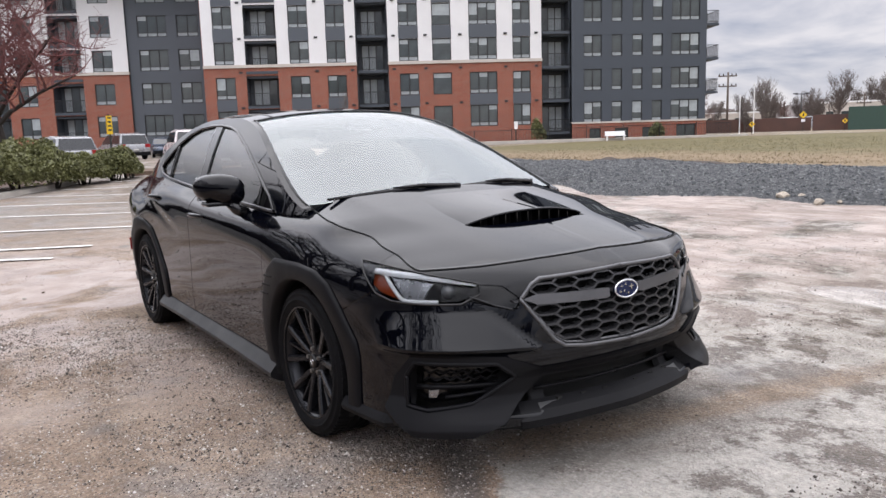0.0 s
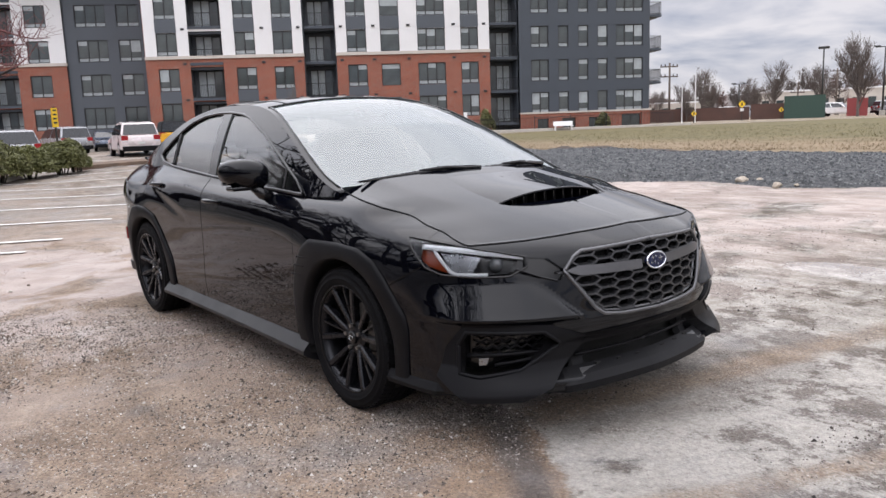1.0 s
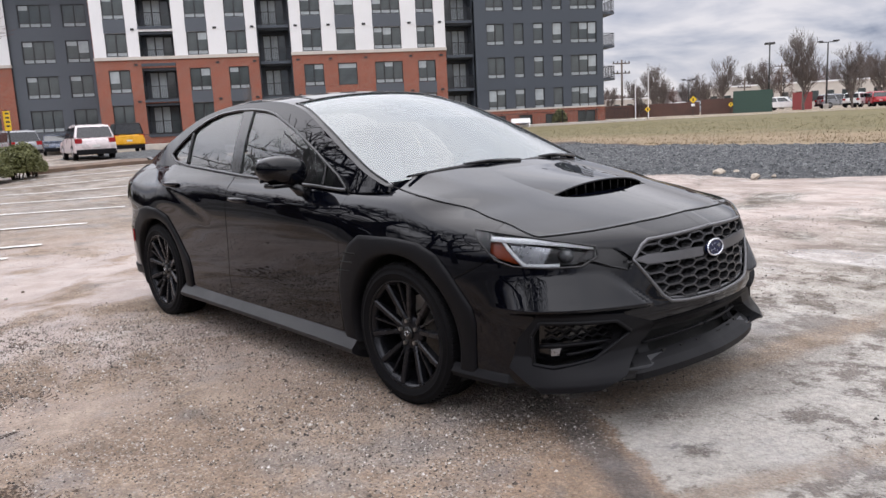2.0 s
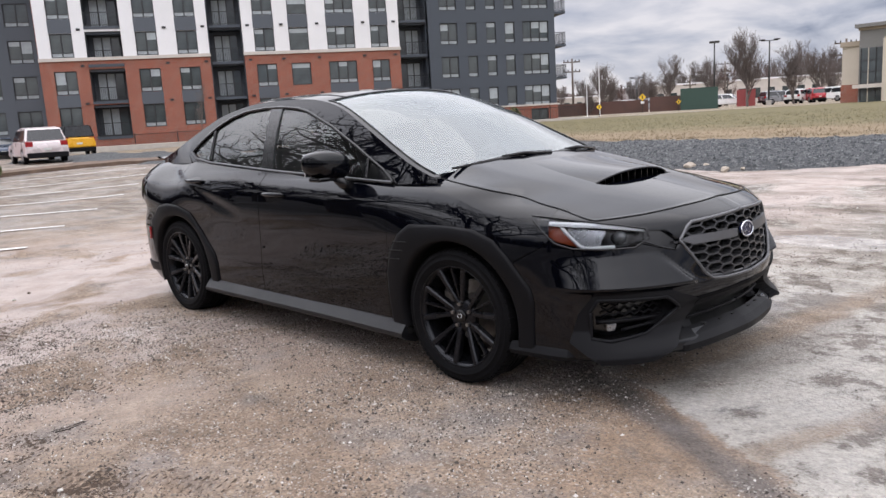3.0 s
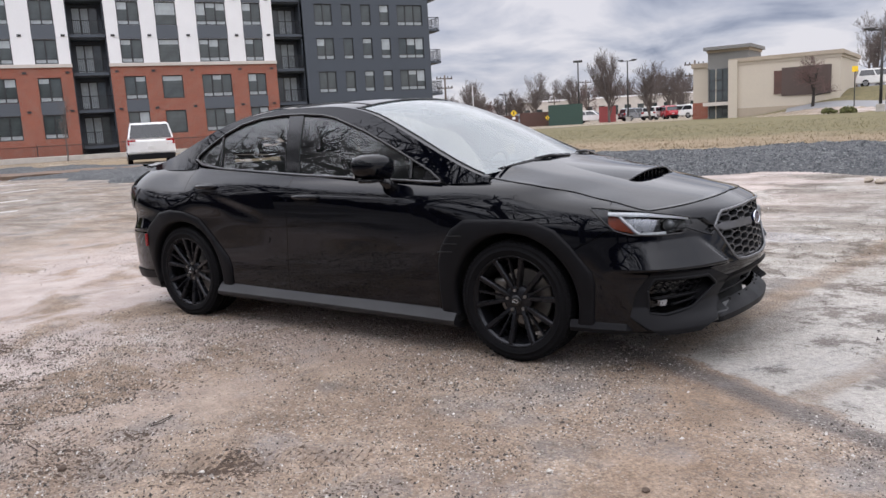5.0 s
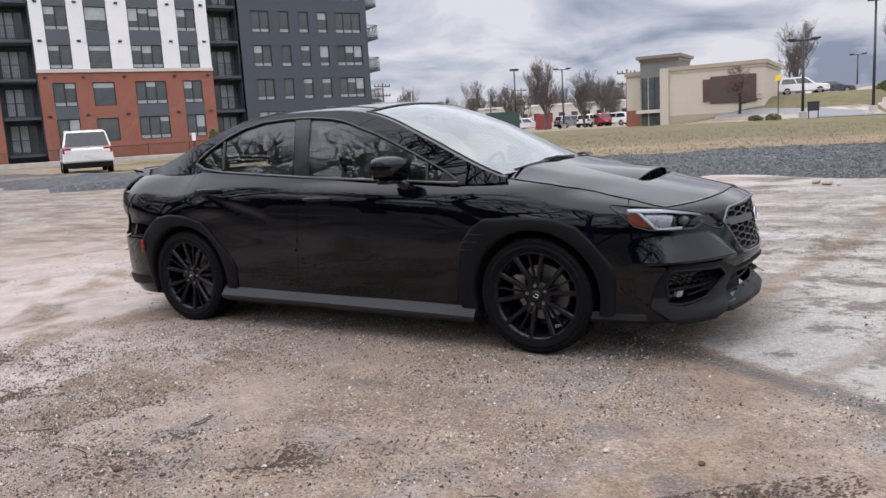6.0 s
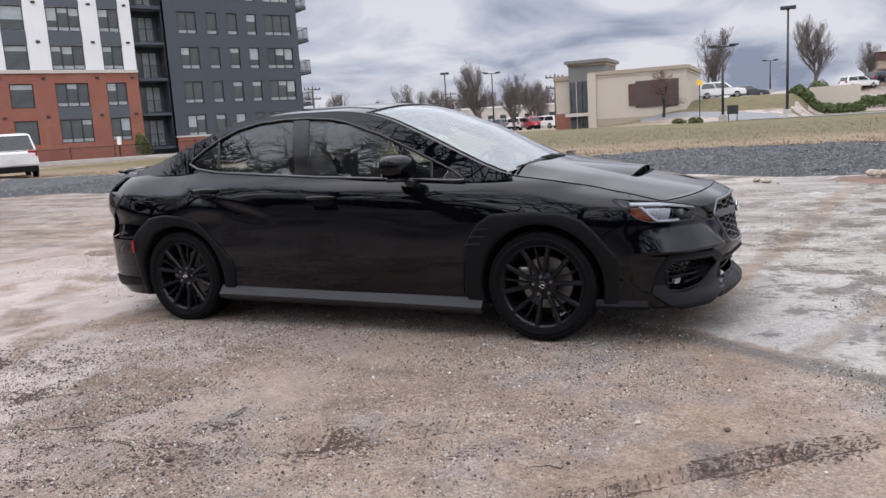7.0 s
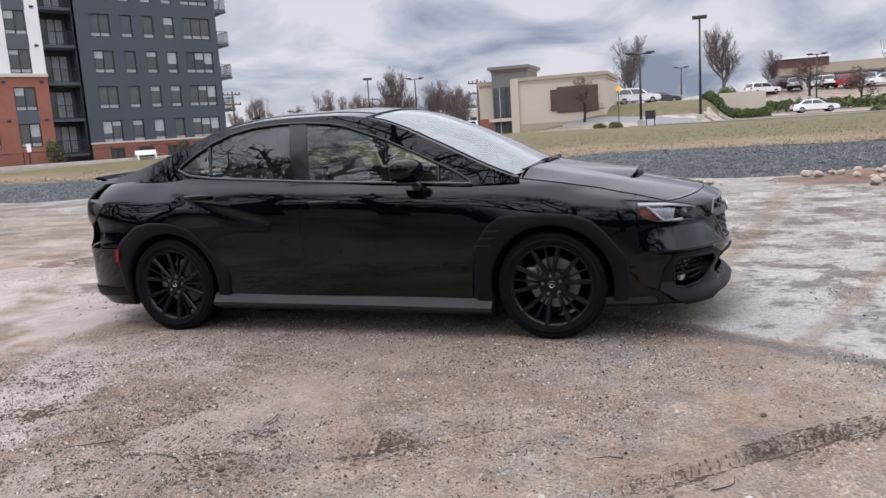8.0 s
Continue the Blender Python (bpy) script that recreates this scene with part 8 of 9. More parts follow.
def build_wheel(car, x, sg, z, front):
    yo = 0.902 if front else 0.906
    whl = thing("wheel", None)
    whl.parent = car
    whl.matrix_basis = pose(x, sg * yo, z, 0, 0, 0) if sg > 0 else pose(x, -yo, z) @ Matrix.Diagonal((1, -1, 1, 1))
    # local: +y outwards, face at y = 0
    def lathe(prof, n=72):
        v, f = [], []
        for i in range(n):
            t = 2 * math.pi * i / n
            for r, y in prof:
                v.append((r * math.cos(t), y, r * math.sin(t)))
        m = len(prof)
        for i in range(n):
            for j in range(m - 1):
                a, b = i * m + j, ((i + 1) % n) * m + j
                f.append((a, a + 1, b + 1, b))
        return v, f

    R = 0.327
    tyre = [(0.240, -0.018), (0.247, -0.006), (0.266, 0.002), (0.2745, 0.002), (0.276, 0.0045), (0.279, 0.0045), (0.2805, 0.002), (0.290, 0.000), (0.2995, -0.004), (0.301, -0.002), (0.306, -0.005), (0.313, -0.012), (0.322, -0.022), (0.325, -0.032), (R, -0.050), (R, -0.084), (0.319, -0.086), (0.319, -0.094), (R, -0.096), (R, -0.118), (0.319, -0.120), (0.319, -0.130), (R, -0.132), (R, -0.158), (0.319, -0.160), (0.319, -0.168), (R, -0.170), (R, -0.186), (0.319, -0.215), (0.300, -0.240), (0.262, -0.245), (0.235, -0.235)]
    if "tyre" not in WHEEL_MESH:
        v, f = lathe(tyre, 90)
        me = to_mesh("tyre", v, f, True)
        me.materials.append(M_RUBBER)
        WHEEL_MESH["tyre"] = me
        for row, (y0, y1) in (("lugs", (-0.064, -0.014)), ("lugs_in", (-0.190, -0.226))):
            bm = bmesh.new()
            for i in range(72):
                t = 2 * math.pi * i / 72
                vs = box(bm, -0.0095, 0.0095, min(y0, y1), max(y0, y1), 0.308, R + 0.0035)
                for q in vs:
                    if abs(q.co.y) < 0.045 or abs(q.co.y) > 0.205:
                        q.co.z -= 0.007
                bmesh.ops.rotate(bm, verts=vs, cent=(0, 0, 0), matrix=Matrix.Rotation(t, 3, "Y"))
            me = bpy.data.meshes.new("tread_lugs")
            bm.to_mesh(me)
            bm.free()
            me.materials.append(M_RUBBER)
            WHEEL_MESH[row] = me
        v, f = lathe([(0.2415, -0.008), (0.2475, -0.004), (0.2475, -0.014), (0.235, -0.018), (0.228, -0.040), (0.212, -0.10), (0.212, -0.22), (0.235, -0.235)], 90)
        me = to_mesh("rim", v, f, True)
        me.materials.append(M_RIM)
        WHEEL_MESH["rim"] = me
        v, f = lathe([(0.0, -0.150), (0.085, -0.150), (0.090, -0.140), (0.155, -0.140), (0.157, -0.152), (0.157, -0.165), (0.0, -0.165)], 60)
        me = to_mesh("brake_disc", v, f)
        me.materials.append(M_DISC)
        WHEEL_MESH["disc"] = me
        bm = bmesh.new()
        box(bm, -0.175, -0.095, -0.175, -0.105, -0.04, 0.10, 0.015)
        me = bpy.data.meshes.new("brake_caliper")
        bm.to_mesh(me)
        bm.free()
        me.materials.append(M_DISC)
        WHEEL_MESH["caliper"] = me
        v, f = lathe([(0.0, -0.030), (0.020, -0.030), (0.029, -0.032), (0.031, -0.037), (0.031, -0.05)], 30)
        me = to_mesh("centre_cap", v, f, True)
        me.materials.append(M_GLOSSBLK)
        WHEEL_MESH["cap"] = me
        ring = [Vector((0.016 * math.cos(2 * math.pi * i / 20), -0.029, 0.010 * math.sin(2 * math.pi * i / 20))) for i in range(21)]
        vv, ff = tube_data(ring, 0.0018, 5, cap=False)
        me = to_mesh("cap_oval", vv, ff, True)
        me.materials.append(M_CHROME)
        WHEEL_MESH["oval"] = me
        v, f = lathe([(0.0, -0.046), (0.072, -0.046), (0.082, -0.052), (0.086, -0.075), (0.0, -0.09)], 40)
        me = to_mesh("hub_plate", v, f, True)
        me.materials.append(M_RIM)
        WHEEL_MESH["hub"] = me
        # spokes: a wide one and a narrow one
        for nm, w0, w1, deep, drop in (("wide", 0.0118, 0.0150, 0.036, 0.0), ("thin", 0.0055, 0.007, 0.022, 0.010)):
            bm = bmesh.new()
            secs = []
            for r, y in ((0.050, -0.046), (0.085, -0.036), (0.14, -0.026), (0.19, -0.018), (0.226, -0.013), (0.242, -0.012)):
                s = (r - 0.05) / 0.182
                w = w0 + (w1 - w0) * s
                y -= drop
                secs.append([bm.verts.new(p) for p in ((r, y - deep, -w), (r, y - 0.007, -w), (r, y, -w * 0.62), (r, y, w * 0.62), (r, y - 0.007, w), (r, y - deep, w))])
            for a, b in zip(secs[:-1], secs[1:]):
                for k in range(6):
                    bm.faces.new((a[k], a[(k + 1) % 6], b[(k + 1) % 6], b[k]))
            bm.faces.new(secs[-1])
            bm.faces.new(secs[0][::-1])
            bmesh.ops.recalc_face_normals(bm, faces=bm.faces)
            me = bpy.data.meshes.new("spoke")
            bm.to_mesh(me)
            bm.free()
            me.materials.append(M_RIM)
            WHEEL_MESH[nm] = me
        bm = bmesh.new()
        bmesh.ops.create_cone(bm, cap_ends=True, segments=6, radius1=0.0105, radius2=0.009, depth=0.022)
        bmesh.ops.rotate(bm, verts=bm.verts, cent=(0, 0, 0), matrix=Matrix.Rotation(-math.pi / 2, 3, "X"))
        me = bpy.data.meshes.new("wheel_nut")
        bm.to_mesh(me)
        bm.free()
        me.materials.append(M_DISC)
        WHEEL_MESH["nut"] = me
    g = WHEEL_MESH
    part("tyre", g["tyre"], None, whl, "black all-season tyre")
    part("tread", g["lugs"], None, whl)
    part("tread", g["lugs_in"], None, whl)
    part("rim", g["rim"], None, whl, "dark grey multi-spoke alloy rim")
    part("hub_plate", g["hub"], None, whl)
    part("brake_disc", g["disc"], None, whl)
    part("brake_caliper", g["caliper"], None, whl)
    part("centre_cap", g["cap"], None, whl)
    part("cap_oval", g["oval"], None, whl)
    rot0 = 10.0 if front else 32.0
    for k in range(5):
        base = rot0 + 72 * k
        for da, skew in ((-12.5, 5.0), (12.5, -5.0)):
            part("spoke", g["wide"], None, whl, m=pose(0, 0, 0, 0, base + da, 0) @ pose(0.0, 0, 0.010 * (1 if da < 0 else -1)) @ pose(0, 0, 0, 0, -skew * 0.3, 0))
        part("spoke", g["thin"], None, whl, m=pose(0, 0, 0, 0, base + 36, 0))
        a = radians(base + 36)
        part("wheel_nut", g["nut"], None, whl, m=pose(0.056 * math.cos(a), -0.044, -0.056 * math.sin(a)))
    return whl


WHEEL_MESH = {}
CAR = build_car()


# ---- parked vehicles ----
M_CARGLASS = plain("vehicle_glass", (0.02, 0.022, 0.025), 0.05, vary=0.2, bmp=0.0, spec=0.8)
M_HUBCAP = plain("wheel_silver", (0.30, 0.30, 0.31), 0.35, metal=0.8, vary=0.1)
M_PLATE = plain("plate_white", (0.6, 0.6, 0.58), 0.5, vary=0.1)


def paint(name, c, metal=0.3):
    return plain(name, c, 0.28, metal=metal, vary=0.06, scale=1.5, bmp=0.0, coat=0.6)


def loft_profile(bm, prof, half, top_half, bev):
    """A closed side profile pulled across the width; points higher than the waist lean in."""
    zmin, zmax = min(p[1] for p in prof), max(p[1] for p in prof)
    rings = []
    for sgn in (-1, 1):
        ring = []
        for x, z in prof:
            k = (z - zmin) / max(1e-6, zmax - zmin)
            ring.append(bm.verts.new((x, sgn * (half + (top_half - half) * k), z)))
        rings.append(ring)
    n = len(prof)
    faces = [bm.faces.new(rings[0][::-1]), bm.faces.new(rings[1])]
    for i in range(n):
        faces.append(bm.faces.new((rings[0][i], rings[0][(i + 1) % n], rings[1][(i + 1) % n], rings[1][i])))
    if bev:
        bmesh.ops.bevel(bm, geom=list(bm.edges), offset=bev, segments=3, affect="EDGES", profile=0.5)


def wheel_set(car_ob, xs, half, r):
    for x in xs:
        for sgn in (-1, 1):
            w = part("wheel", tube_data([(x, sgn * (half - 0.20), r), (x, sgn * (half - 0.17), r), (x, sgn * (half - 0.03), r), (x, sgn * half, r)], [r * 0.96, r, r, r * 0.94], 20), M_RUBBER, car_ob)
            part("rim", tube_data([(x, sgn * (half - 0.02), r), (x, sgn * (half + 0.012), r)], [r * 0.64, r * 0.60], 14), M_HUBCAP, w)


def vehicle(name, m, label, paint_mat, body, cabin_prof, half, r, axles, rear_lamp=True, plate_x=None, lower=None, category="car", cap=None):
    """body, cabin_prof: side outlines (x forward, z up)."""
    ob = thing(name, m, label, category, "parked vehicles")
    bm = bmesh.new()
    loft_profile(bm, body, half, half * 0.95, 0.10)
    part("body", bm, paint_mat, ob, smooth=False)
    bm = bmesh.new()
    loft_profile(bm, cabin_prof, half * 0.95, half * 0.76, 0.08)
    part("cabin", bm, cap or paint_mat, ob)
    # glass: inset side panes, screen and rear window
    z0, z1 = min(p[1] for p in cabin_prof), max(p[1] for p in cabin_prof)
    (rx0, rz0), (rx1, rz1) = cabin_prof[0], cabin_prof[1]
    (fx1, fz1), (fx0, fz0) = cabin_prof[-2], cabin_prof[-1]
    za, zb = z0 + 0.06, min(rz1, fz1) - 0.06

    def side(x, z):
        k = (z - z0) / (z1 - z0)
        return half * 0.95 + (half * 0.78 - half * 0.95) * k + 0.006

    def rear_x(z):
        return rx0 + (rx1 - rx0) * (z - rz0) / (rz1 - rz0)

    def front_x(z):
        return fx0 + (fx1 - fx0) * (z - fz0) / (fz1 - fz0)

    def xlim(z, lo):
        return rear_x(z) + 0.20 if lo else front_x(z) - 0.16
    for sgn in (-1, 1):
        cuts = (0.0, 0.48, 0.52, 1.0)
        for a, b in ((0, 1), (2, 3)):
            pts = []
            for z, q in ((za, a), (za, b), (zb, b), (zb, a)):
                lo, hi = xlim(z, True), xlim(z, False)
                pts.append((lo + (hi - lo) * cuts[q], sgn * side(0, z), z))
            inner = [(x, y - sgn * 0.02, z) for x, y, z in pts]
            part("side_window", (pts + inner, [(0, 1, 2, 3), (4, 7, 6, 5), (0, 4, 5, 1), (1, 5, 6, 2), (2, 6, 7, 3), (3, 7, 4, 0)]), M_CARGLASS, ob)
    for lo, nm in ((True, "rear_window"), (False, "windscreen")):
        pts = []
        for z, sgn in ((za, -1), (za, 1), (zb, 1), (zb, -1)):
            x = rear_x(z) - 0.012 if lo else front_x(z) + 0.012
            pts.append((x, sgn * (side(0, z) - 0.09), z))
        d = 0.03 if lo else -0.03
        inner = [(x + d, y, z) for x, y, z in pts]
        part(nm, (pts + inner, [(0, 1, 2, 3), (4, 7, 6, 5), (0, 4, 5, 1), (1, 5, 6, 2), (2, 6, 7, 3), (3, 7, 4, 0)]), M_CARGLASS, ob)
    x_back, x_front = min(p[0] for p in body), max(p[0] for p in body)
    top = max(p[1] for p in body)
    for sgn in (-1, 1):
        y0, y1 = sorted((sgn * half * 0.62, sgn * half * 0.95))
        boxpart("tail_lamp", (x_back + 0.01, x_back + 0.14, y0, y1, top - 0.24, top - 0.02), M_REDLENS, ob, bev=0.008)
        boxpart("headlamp", (x_front - 0.10, x_front + 0.012, y0, y1, top - 0.36, top - 0.22), M_REFLECTOR, ob, bev=0.008)
    boxpart("number_plate", (x_back - 0.02, x_back - 0.002, -0.16, 0.16, top - 0.42, top - 0.32), M_PLATE, ob)
    boxpart("number_plate", (x_front + 0.002, x_front + 0.02, -0.16, 0.16, 0.42, 0.52), M_PLATE, ob)
    for x in (x_back, x_front):
        boxpart("bumper", (x - 0.04, x + 0.04, -half * 0.93, half * 0.93, 0.26, 0.50), lower or M_CLAD, ob, bev=0.02)
    wheel_set(ob, axles, half - 0.01, r)
    return ob


SUV_BODY = [(-2.25, 0.32), (-2.28, 0.72), (-2.20, 1.02), (1.0, 0.98), (2.05, 0.90), (2.25, 0.70), (2.25, 0.32)]
SUV_CAB = [(-2.16, 0.98), (-1.95, 1.58), (-0.9, 1.66), (0.25, 1.60), (1.05, 0.98)]
VAN_BODY = [(-2.5, 0.30), (-2.52, 0.72), (-2.45, 1.02), (1.5, 0.98), (2.3, 0.84), (2.48, 0.62), (2.48, 0.30)]
VAN_CAB = [(-2.42, 0.98), (-2.22, 1.66), (-0.9, 1.74), (0.55, 1.64), (1.55, 0.98)]
SED_BODY = [(-2.3, 0.28), (-2.33, 0.66), (-2.25, 0.96), (1.0, 0.90), (2.05, 0.80), (2.3, 0.62), (2.3, 0.28)]
SED_CAB = [(-1.85, 0.92), (-1.15, 1.38), (-0.1, 1.43), (0.25, 1.38), (1.05, 0.90)]
JEEP_BODY = [(-1.95, 0.50), (-1.95, 1.12), (0.7, 1.12), (1.85, 1.08), (1.9, 0.55)]
JEEP_CAB = [(-1.92, 1.10), (-1.86, 1.80), (0.35, 1.82), (0.68, 1.10)]
TRUCK_BODY = [(-2.85, 0.48), (-2.88, 1.10), (-0.9, 1.12), (1.3, 1.10), (2.6, 1.06), (2.75, 0.60), (2.75, 0.48)]
TRUCK_CAB = [(-2.80, 1.10), (-2.62, 1.80), (-0.9, 1.88), (0.35, 1.86), (1.15, 1.10)]

P_SILVER = paint("silver_paint", (0.30, 0.305, 0.32), 0.5)
P_WHITE = paint("white_paint", (0.75, 0.74, 0.73), 0.0)
P_BLUE = paint("dark_blue_paint", (0.05, 0.065, 0.10), 0.4)
P_PEARL = paint("pearl_paint", (0.66, 0.58, 0.58), 0.2)
P_YELLOW = paint("yellow_paint", (0.72, 0.36, 0.01), 0.0)
P_RED = paint("red_paint", (0.40, 0.02, 0.03), 0.2)
P_DARK = paint("charcoal_paint", (0.05, 0.05, 0.055), 0.4)


def put(x, y, yaw):
    return pose(x, y, gz(x, y) + 0.01, 0, 0, yaw)


# bays in front of the apartments, noses towards the building
vehicle("parked_suv", put(-34.5, 3.5, 188), "silver crossover parked nose-in before the apartments", P_SILVER, SUV_BODY, SUV_CAB, 0.93, 0.35, (-1.4, 1.4))
vehicle("parked_minivan", put(-49.7, 9.4, 186), "silver minivan parked in a row before the apartments", P_SILVER, VAN_BODY, VAN_CAB, 0.98, 0.34, (-1.5, 1.5))
vehicle("parked_sedan", put(-54.0, 13.2, -12), "dark blue sedan parked facing the lot", P_BLUE, SED_BODY, SED_CAB, 0.90, 0.33, (-1.4, 1.38))
vehicle("parked_suv", put(-35.3, 9.4, 172), "pearl white crossover with dark lower trim, parked nose-in", P_PEARL, SUV_BODY, SUV_CAB, 0.92, 0.36, (-1.4, 1.4), lower=M_CLAD)
vehicle("parked_jeep", put(-45.1, 14.8, 167), "bright yellow boxy off-roader with a dark hard top", P_YELLOW, JEEP_BODY, JEEP_CAB, 0.92, 0.42, (-1.2, 1.25), cap=M_CLAD)
vehicle("parked_pickup", put(-28.1, 17.6, 147), "white pickup truck with a canopy over its bed", P_WHITE, TRUCK_BODY, TRUCK_CAB, 1.0, 0.40, (-1.75, 1.75), category="truck")
# car park on the rise
vehicle("parked_suv", put(*at_az(-3.6, 82)[:2], 8), "white estate car on the rise beside the shop", P_WHITE, SUV_BODY, SUV_CAB, 0.92, 0.34, (-1.4, 1.4))
vehicle("parked_suv", put(*at_az(-5.0, 90)[:2], 40), "grey crossover behind the beige shop", P_SILVER, SUV_BODY, SUV_CAB, 0.92, 0.34, (-1.4, 1.4))
vehicle("parked_van", put(*at_az(-4.6, 96)[:2], 0), "white delivery van on the rise", P_WHITE, VAN_BODY, VAN_CAB, 0.98, 0.34, (-1.5, 1.5))
vehicle("parked_sedan", put(*at_az(-2.0, 100)[:2], 20), "dark sedan in the upper car park", P_DARK, SED_BODY, SED_CAB, 0.90, 0.33, (-1.4, 1.38))
vehicle("moving_sedan", put(*at_az(7.9, 92)[:2], 4), "white sedan on the ramp beyond the hedge", P_WHITE, SED_BODY, SED_CAB, 0.90, 0.33, (-1.4, 1.38))
for k, (az, d, mt, lb) in enumerate(((4.7, 114, P_WHITE, "white crossover at the retail strip"), (5.8, 118, P_DARK, "dark crossover at the retail strip"), (6.7, 117, P_SILVER, "silver crossover at the retail strip"), (8.3, 118, P_WHITE, "white car at the retail strip"), (9.4, 117, P_RED, "red car at the retail strip"), (10.6, 118, P_SILVER, "silver car at the retail strip"), (11.8, 117, P_WHITE, "white crossover by the shops"))):
    vehicle("parked_suv", put(*at_az(az, d)[:2], 30 + 25 * k), lb, mt, SUV_BODY, SUV_CAB, 0.92, 0.34, (-1.4, 1.4))
for k, (az, d, mt, lb) in enumerate(((-23.4, 104, P_WHITE, "white car in a far yard"), (-20.2, 102, P_SILVER, "silver car in a far car park"), (-19.0, 100, P_WHITE, "white car in a far car park"), (-18.2, 100, P_RED, "red car in a far car park"), (-17.2, 99, P_WHITE, "white crossover in a far car park"), (-29.2, 104, P_SILVER, "grey car behind the field"), (-30.6, 106, P_WHITE, "white van behind the fence"))):
    vehicle("parked_suv", put(*at_az(az, d, None, E35)[:2], 10 + 40 * k), lb, mt, SUV_BODY, SUV_CAB, 0.92, 0.34, (-1.4, 1.4))

# paved ramp to the upper car park
def build_ramp():
    v, f = [], []
    n = 40
    for i in range(n + 1):
        t = i / n
        az = -9.0 + 24 * t
        for d in (66.0 - 5 * math.sin(t * 3.0), 71.0 - 5 * math.sin(t * 3.0)):
            x, y, z = at_az(az, d)
            v.append((x, y, z + 0.07))
    for i in range(n):
        f.append((2 * i, 2 * i + 2, 2 * i + 3, 2 * i + 1))
    ob = part("ramp_road", (v, f), plain("grey_tarmac", (0.20, 0.20, 0.205), 0.85, vary=0.15, scale=0.5, grain=20), None)
    tagged(ob, "pale grey tarmac ramp curving up to the shops", "road", kind="structure")
    t = thing("post_box_sign", pose(*at_az(-2.75, 61)), "small dark post sign on the grass bank", "sign")
    boxpart("board", (-0.38, 0.38, -0.05, 0.05, 0.55, 1.2), M_FRAME, t)
    for x in (-0.33, 0.27):
        boxpart("post", (x, x + 0.07, -0.035, 0.035, 0, 0.55), M_FRAME, t)
    ds = thing("direction_sign", pose(*at_az(-4.95, 66)), "yellow diamond direction sign at the shop corner", "road sign")
    part("post", tube_data([(0, 0, -0.1), (0, 0, 3.0)], 0.04, 6), M_POLE, ds)
    boxpart("plate", (-0.2, 0.2, -0.05, -0.02, 2.6, 3.0), M_YELLOW, ds)


build_ramp()


# ---- yellow bay sign on the planted island ----
def bay_sign():
    x, y = -25.0, 3.7
    t = thing("bay_sign", pose(x, y, gz(x, y) + 0.1, 0, 0, 95), "tall narrow yellow notice on a dark post beside shrubs", "sign")
    part("post", tube_data([(0, 0, 0), (0, 0, 2.2)], 0.035, 8), M_POLE, t)
    boxpart("plate", (-0.09, 0.09, 0.037, 0.055, 1.5, 2.15), M_YELLOW, t)
    boxpart("plate", (-0.09, 0.09, -0.055, -0.037, 1.5, 2.15), M_YELLOW, t)
    for k in range(4):
        for y0 in (-0.060, 0.0555):
            boxpart("writing_bar", (-0.06, 0.06, y0, y0 + 0.0045, 1.62 + k * 0.14, 1.68 + k * 0.14), M_FRAME, t)
    # second planting strip beyond the bays
    v, f = [], []
    for i in range(25):
        s = i / 24
        cx, cy = -26.5 + 4.2 * s, 4.6 + 8.6 * s
        for w, h in ((-0.75, -0.05), (-0.75, 0.14), (-0.60, 0.15), (0.0, 0.20), (0.60, 0.15), (0.75, 0.14), (0.75, -0.05)):
            px, py = cx - 0.90 * w, cy + 0.44 * w
            v.append((px, py, gz(px, py) + h + 0.03 * noise.noise(Vector((px, py, 0)))))
    for i in range(24):
        for j in range(6):
            a = i * 7 + j
            f.append((a, a + 7, a + 8, a + 1))
    ob = part("planting_strip", (v, f), plain("leaf_mulch", (0.14, 0.095, 0.068), 0.95, vary=0.4, scale=3, grain=40, bmp=0.6, dist=0.02), None)
    tagged(ob, "long kerbed strip of brown leaf mulch", "planter", kind="structure")


bay_sign()


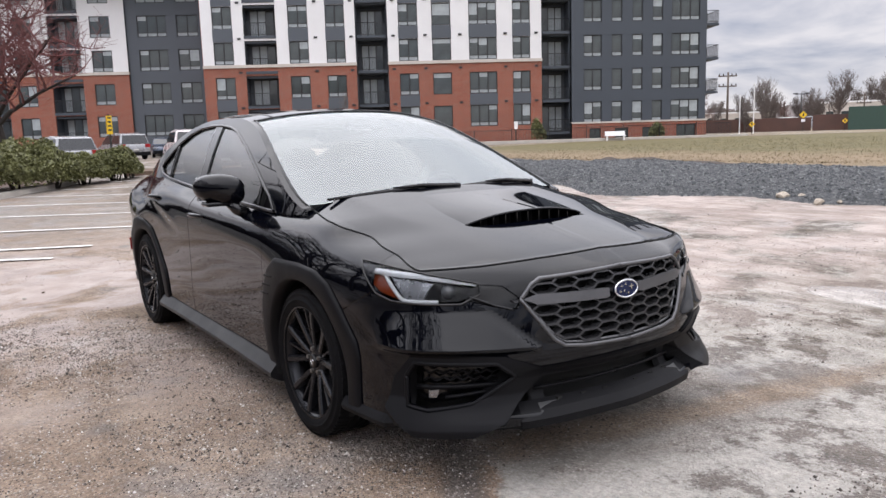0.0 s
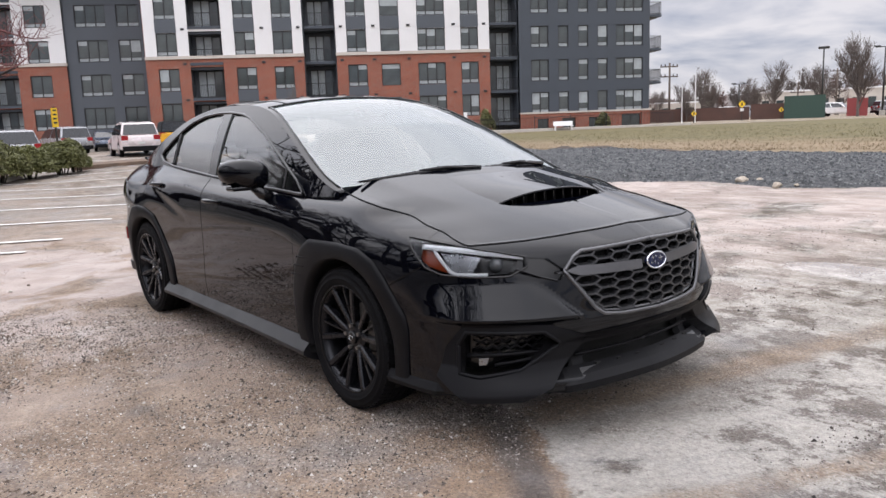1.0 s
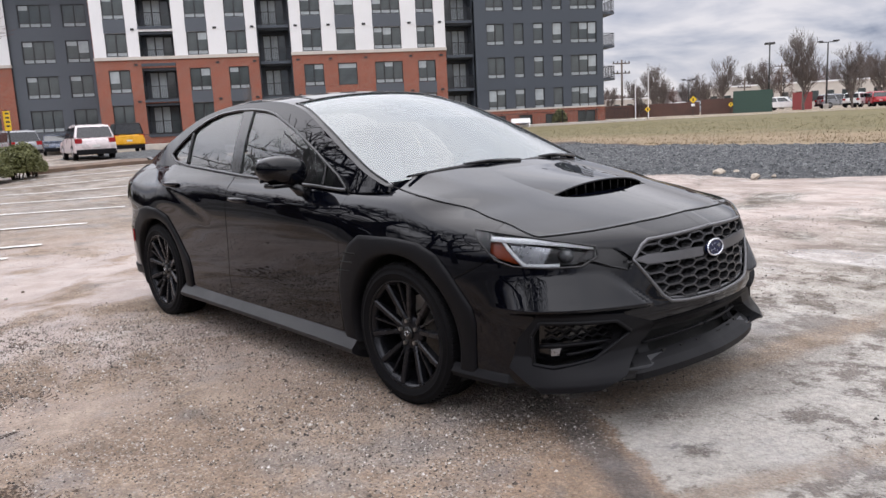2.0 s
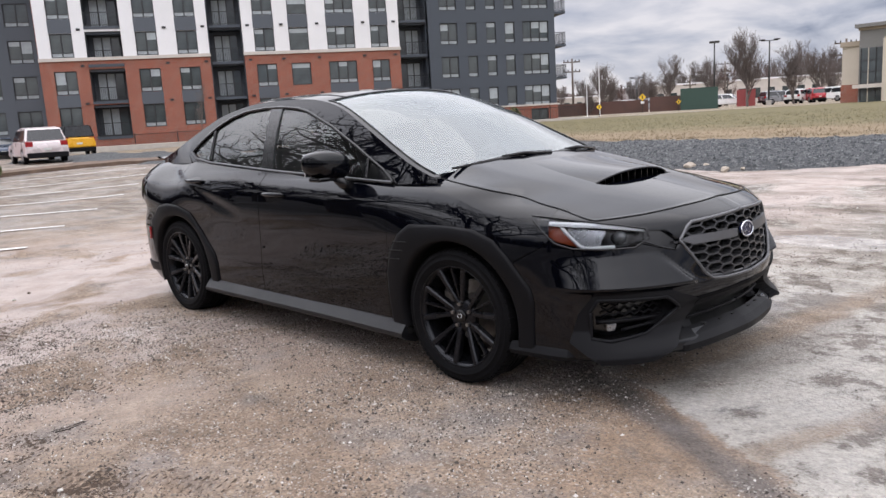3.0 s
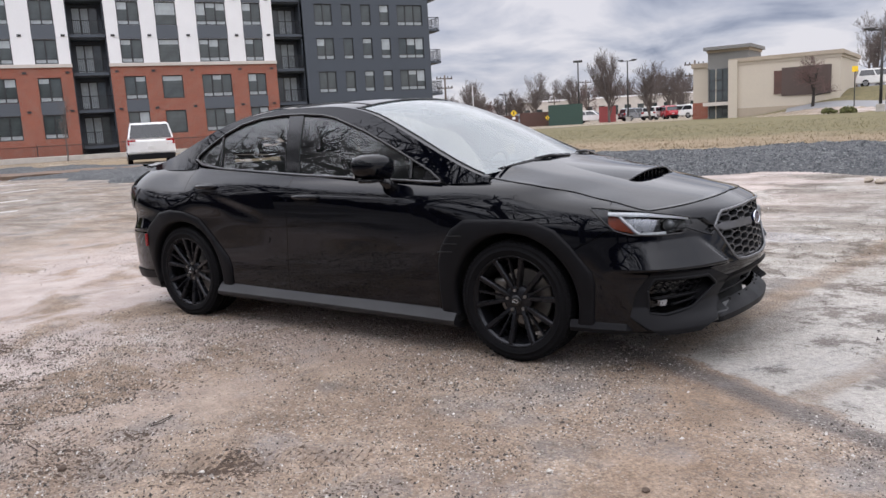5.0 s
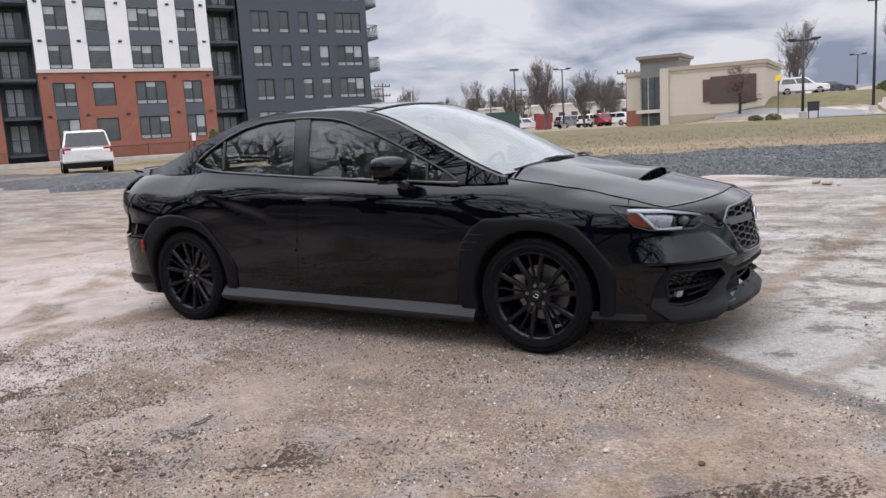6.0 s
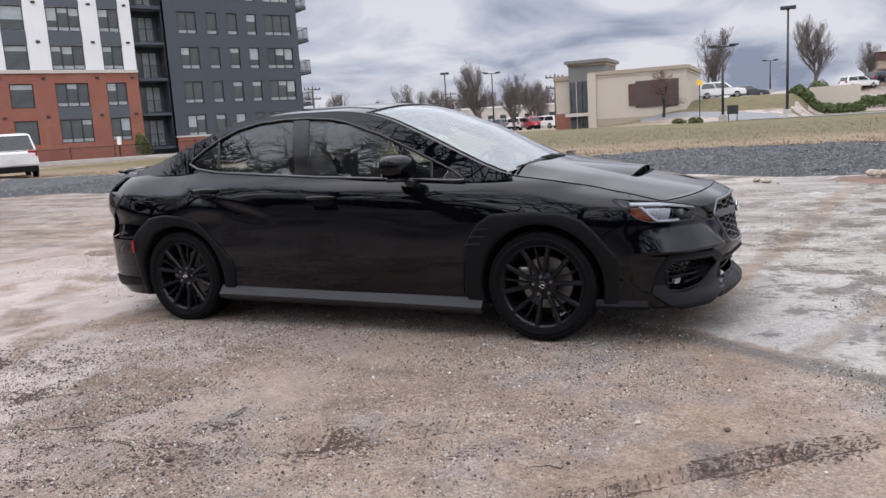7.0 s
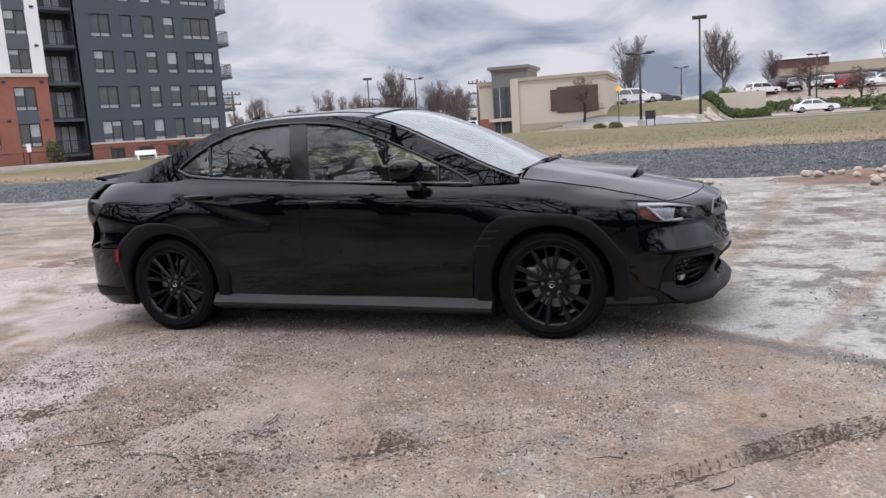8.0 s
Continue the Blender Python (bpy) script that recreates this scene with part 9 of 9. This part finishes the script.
# ---- loose stones, mud and twigs on the near ground ----
def build_litter():
    rg = random.Random(4)
    m, nt, b = node_mat("loose_pebbles")
    gg = nt.nodes.new("ShaderNodeNewGeometry")
    nt.links.new(ramp(nt, gg.outputs["Random Per Island"], (0.0, (0.026, 0.022, 0.021)), (0.40, (0.085, 0.066, 0.055)), (0.70, (0.27, 0.225, 0.19)), (0.88, (0.42, 0.38, 0.34)), (0.99, (0.70, 0.67, 0.64))), b.inputs["Base Color"])
    b.inputs["Roughness"].default_value = 0.7
    v, f = [], []
    tri = ((0, 2, 4), (2, 1, 4), (1, 3, 4), (3, 0, 4))
    n = 0
    while n < 130000:
        if n % 5 < 3:
            x, y = rg.uniform(-2.6, 4.6), rg.uniform(-3.4, 0.6)
        else:
            x, y = rg.uniform(-6.0, 7.5), rg.uniform(-5.4, 6.5)
        k = noise.noise(Vector((x * 0.55, y * 0.55, 6))) + 0.5 * noise.noise(Vector((x * 1.9, y * 1.9, 3)))
        if rg.random() > 0.30 + 0.9 * k:
            continue
        n += 1
        s = rg.uniform(0.0024, 0.0066) * (2.0 if rg.random() < 0.06 else 1.0)
        z = gz(x, y) + 0.012 * noise.noise(Vector((x * 0.8, y * 0.8, 0))) * smooth01((max(abs(x), abs(y + 1)) - 1.0) / 3.0) + 0.006 * noise.noise(Vector((x * 4.1, y * 4.1, 2))) + (rut(x, y) if y < -1.3 else 0.0)
        a = rg.uniform(0, 3.14)
        ca, sa = math.cos(a), math.sin(a)
        kk = len(v)
        for px, py, pz in ((1, 0, -0.2), (-1, 0, -0.2), (0, 0.8, -0.2), (0, -0.8, -0.2), (0.1, 0.1, 0.8)):
            px *= s * rg.uniform(0.7, 1.4)
            py *= s * rg.uniform(0.7, 1.2)
            v.append((x + px * ca - py * sa, y + px * sa + py * ca, z + pz * s))
        f += [tuple(kk + q for q in t) for t in tri]
    ob = part("pebbles", (v, f), m, None)
    tagged(ob, "scattered brown and pale pebbles on the dirt", "pebbles", kind="stuff")
    # larger stones and mud clods
    mud = plain("mud_clod", (0.105, 0.074, 0.055), 0.8, vary=0.35, scale=30, grain=200, bmp=0.5, dist=0.003)
    pale = plain("pale_pebble", (0.55, 0.52, 0.48), 0.8, vary=0.2, scale=30, grain=200, bmp=0.3)
    kinds = [lump_mesh("mud_clod", 20 + i, mud, 0.6, 2) for i in range(3)]
    stones = [lump_mesh("pebble", 40 + i, pale, 0.6, 2) for i in range(3)]
    for i in range(70):
        x, y = rg.uniform(-3.5, 5.0), rg.uniform(-4.6, -1.3)
        r = rg.uniform(0.006, 0.016)
        is_mud = rg.random() < 0.6
        if i == 0:
            x, y, r, is_mud = 0.31, -2.82, 0.020, True
        z = gz(x, y) + rut(x, y)
        ob = part("mud_clod" if is_mud else "pebble", (kinds if is_mud else stones)[i % 3], None, None, m=pose(x, y, z + r * 0.3, 0, 0, rg.uniform(0, 360)) @ Matrix.Diagonal((r, r, r, 1)))
        tagged(ob, "small dark clod of mud on the dirt" if is_mud else "pale loose pebble on the dirt", "clod" if is_mud else "pebble", "mud clods" if is_mud else "loose pebbles")
    # churned mud along the ruts
    v, f = [], []

    def crumb(x, y, s, a, stretch):
        z = gz(x, y) + rut(x, y)
        ca, sa = math.cos(a), math.sin(a)
        kk = len(v)
        for px, py, pz in ((stretch, 0, -0.4), (-stretch, 0, -0.4), (0, 0.8, -0.4), (0, -0.8, -0.4), (0.1, 0.1, 0.75)):
            px *= s * rg.uniform(0.7, 1.4)
            py *= s * rg.uniform(0.7, 1.2)
            v.append((x + px * ca - py * sa, y + px * sa + py * ca, z + pz * s))
        f.extend(tuple(kk + q for q in t) for t in tri)

    for (cx, cy, a, wid, ln) in TRACKS:
        c, s = math.cos(a), math.sin(a)
        for k in range(int(3600 * ln)):
            u, w = rg.gauss(0, 0.6 * ln), rg.gauss(0, 0.95 * wid)
            x, y = cx + u * c - w * s, cy + u * s + w * c
            if noise.noise(Vector((x * 2.6, y * 2.6, 8))) > 0.0:
                crumb(x, y, rg.uniform(0.0016, 0.0052) * (1.7 if rg.random() < 0.05 else 1.0), a + rg.gauss(0, 0.35), 2.6)
        # lug marks: slanted ridges on both halves of the tread
        for k in range(int(2 * ln / 0.042)):
            u = -ln + 0.042 * k
            for side in (-1, 1):
                for q in range(3):
                    w = side * wid * (0.2 + 0.32 * q)
                    x, y = cx + (u + 0.5 * abs(w)) * c - w * s, cy + (u + 0.5 * abs(w)) * s + w * c
                    if noise.noise(Vector((x * 1.9, y * 1.9, 8))) > -0.08:
                        crumb(x + rg.gauss(0, 0.004), y + rg.gauss(0, 0.004), rg.uniform(0.005, 0.009), a + side * 1.05 + rg.gauss(0, 0.15), 2.6)
    ob = part("churned_mud", (v, f), mud, None)
    tagged(ob, "crumbs of dark churned mud along tyre ruts", "mud", kind="stuff")
    for i in range(14):
        x, y = rg.uniform(-3.0, 4.5), rg.uniform(-4.6, -1.6)
        if i == 0:
            x, y = 2.9, -2.9
        pts, q, a = [], Vector((x, y, 0)), rg.uniform(0, 6.28)
        for k in range(5):
            pts.append(Vector((q.x, q.y, gz(q.x, q.y) + rut(q.x, q.y) + 0.006)))
            a += rg.gauss(0, 0.35)
            q = q + Vector((math.cos(a), math.sin(a), 0)) * rg.uniform(0.02, 0.06)
        ob = part("twig", tube_data(pts, [0.0028, 0.0025, 0.002, 0.0016, 0.001], 5), M_BARK_DARK, None)
        tagged(ob, "thin broken twig lying on the dirt", "twig", "fallen twigs")


build_litter()
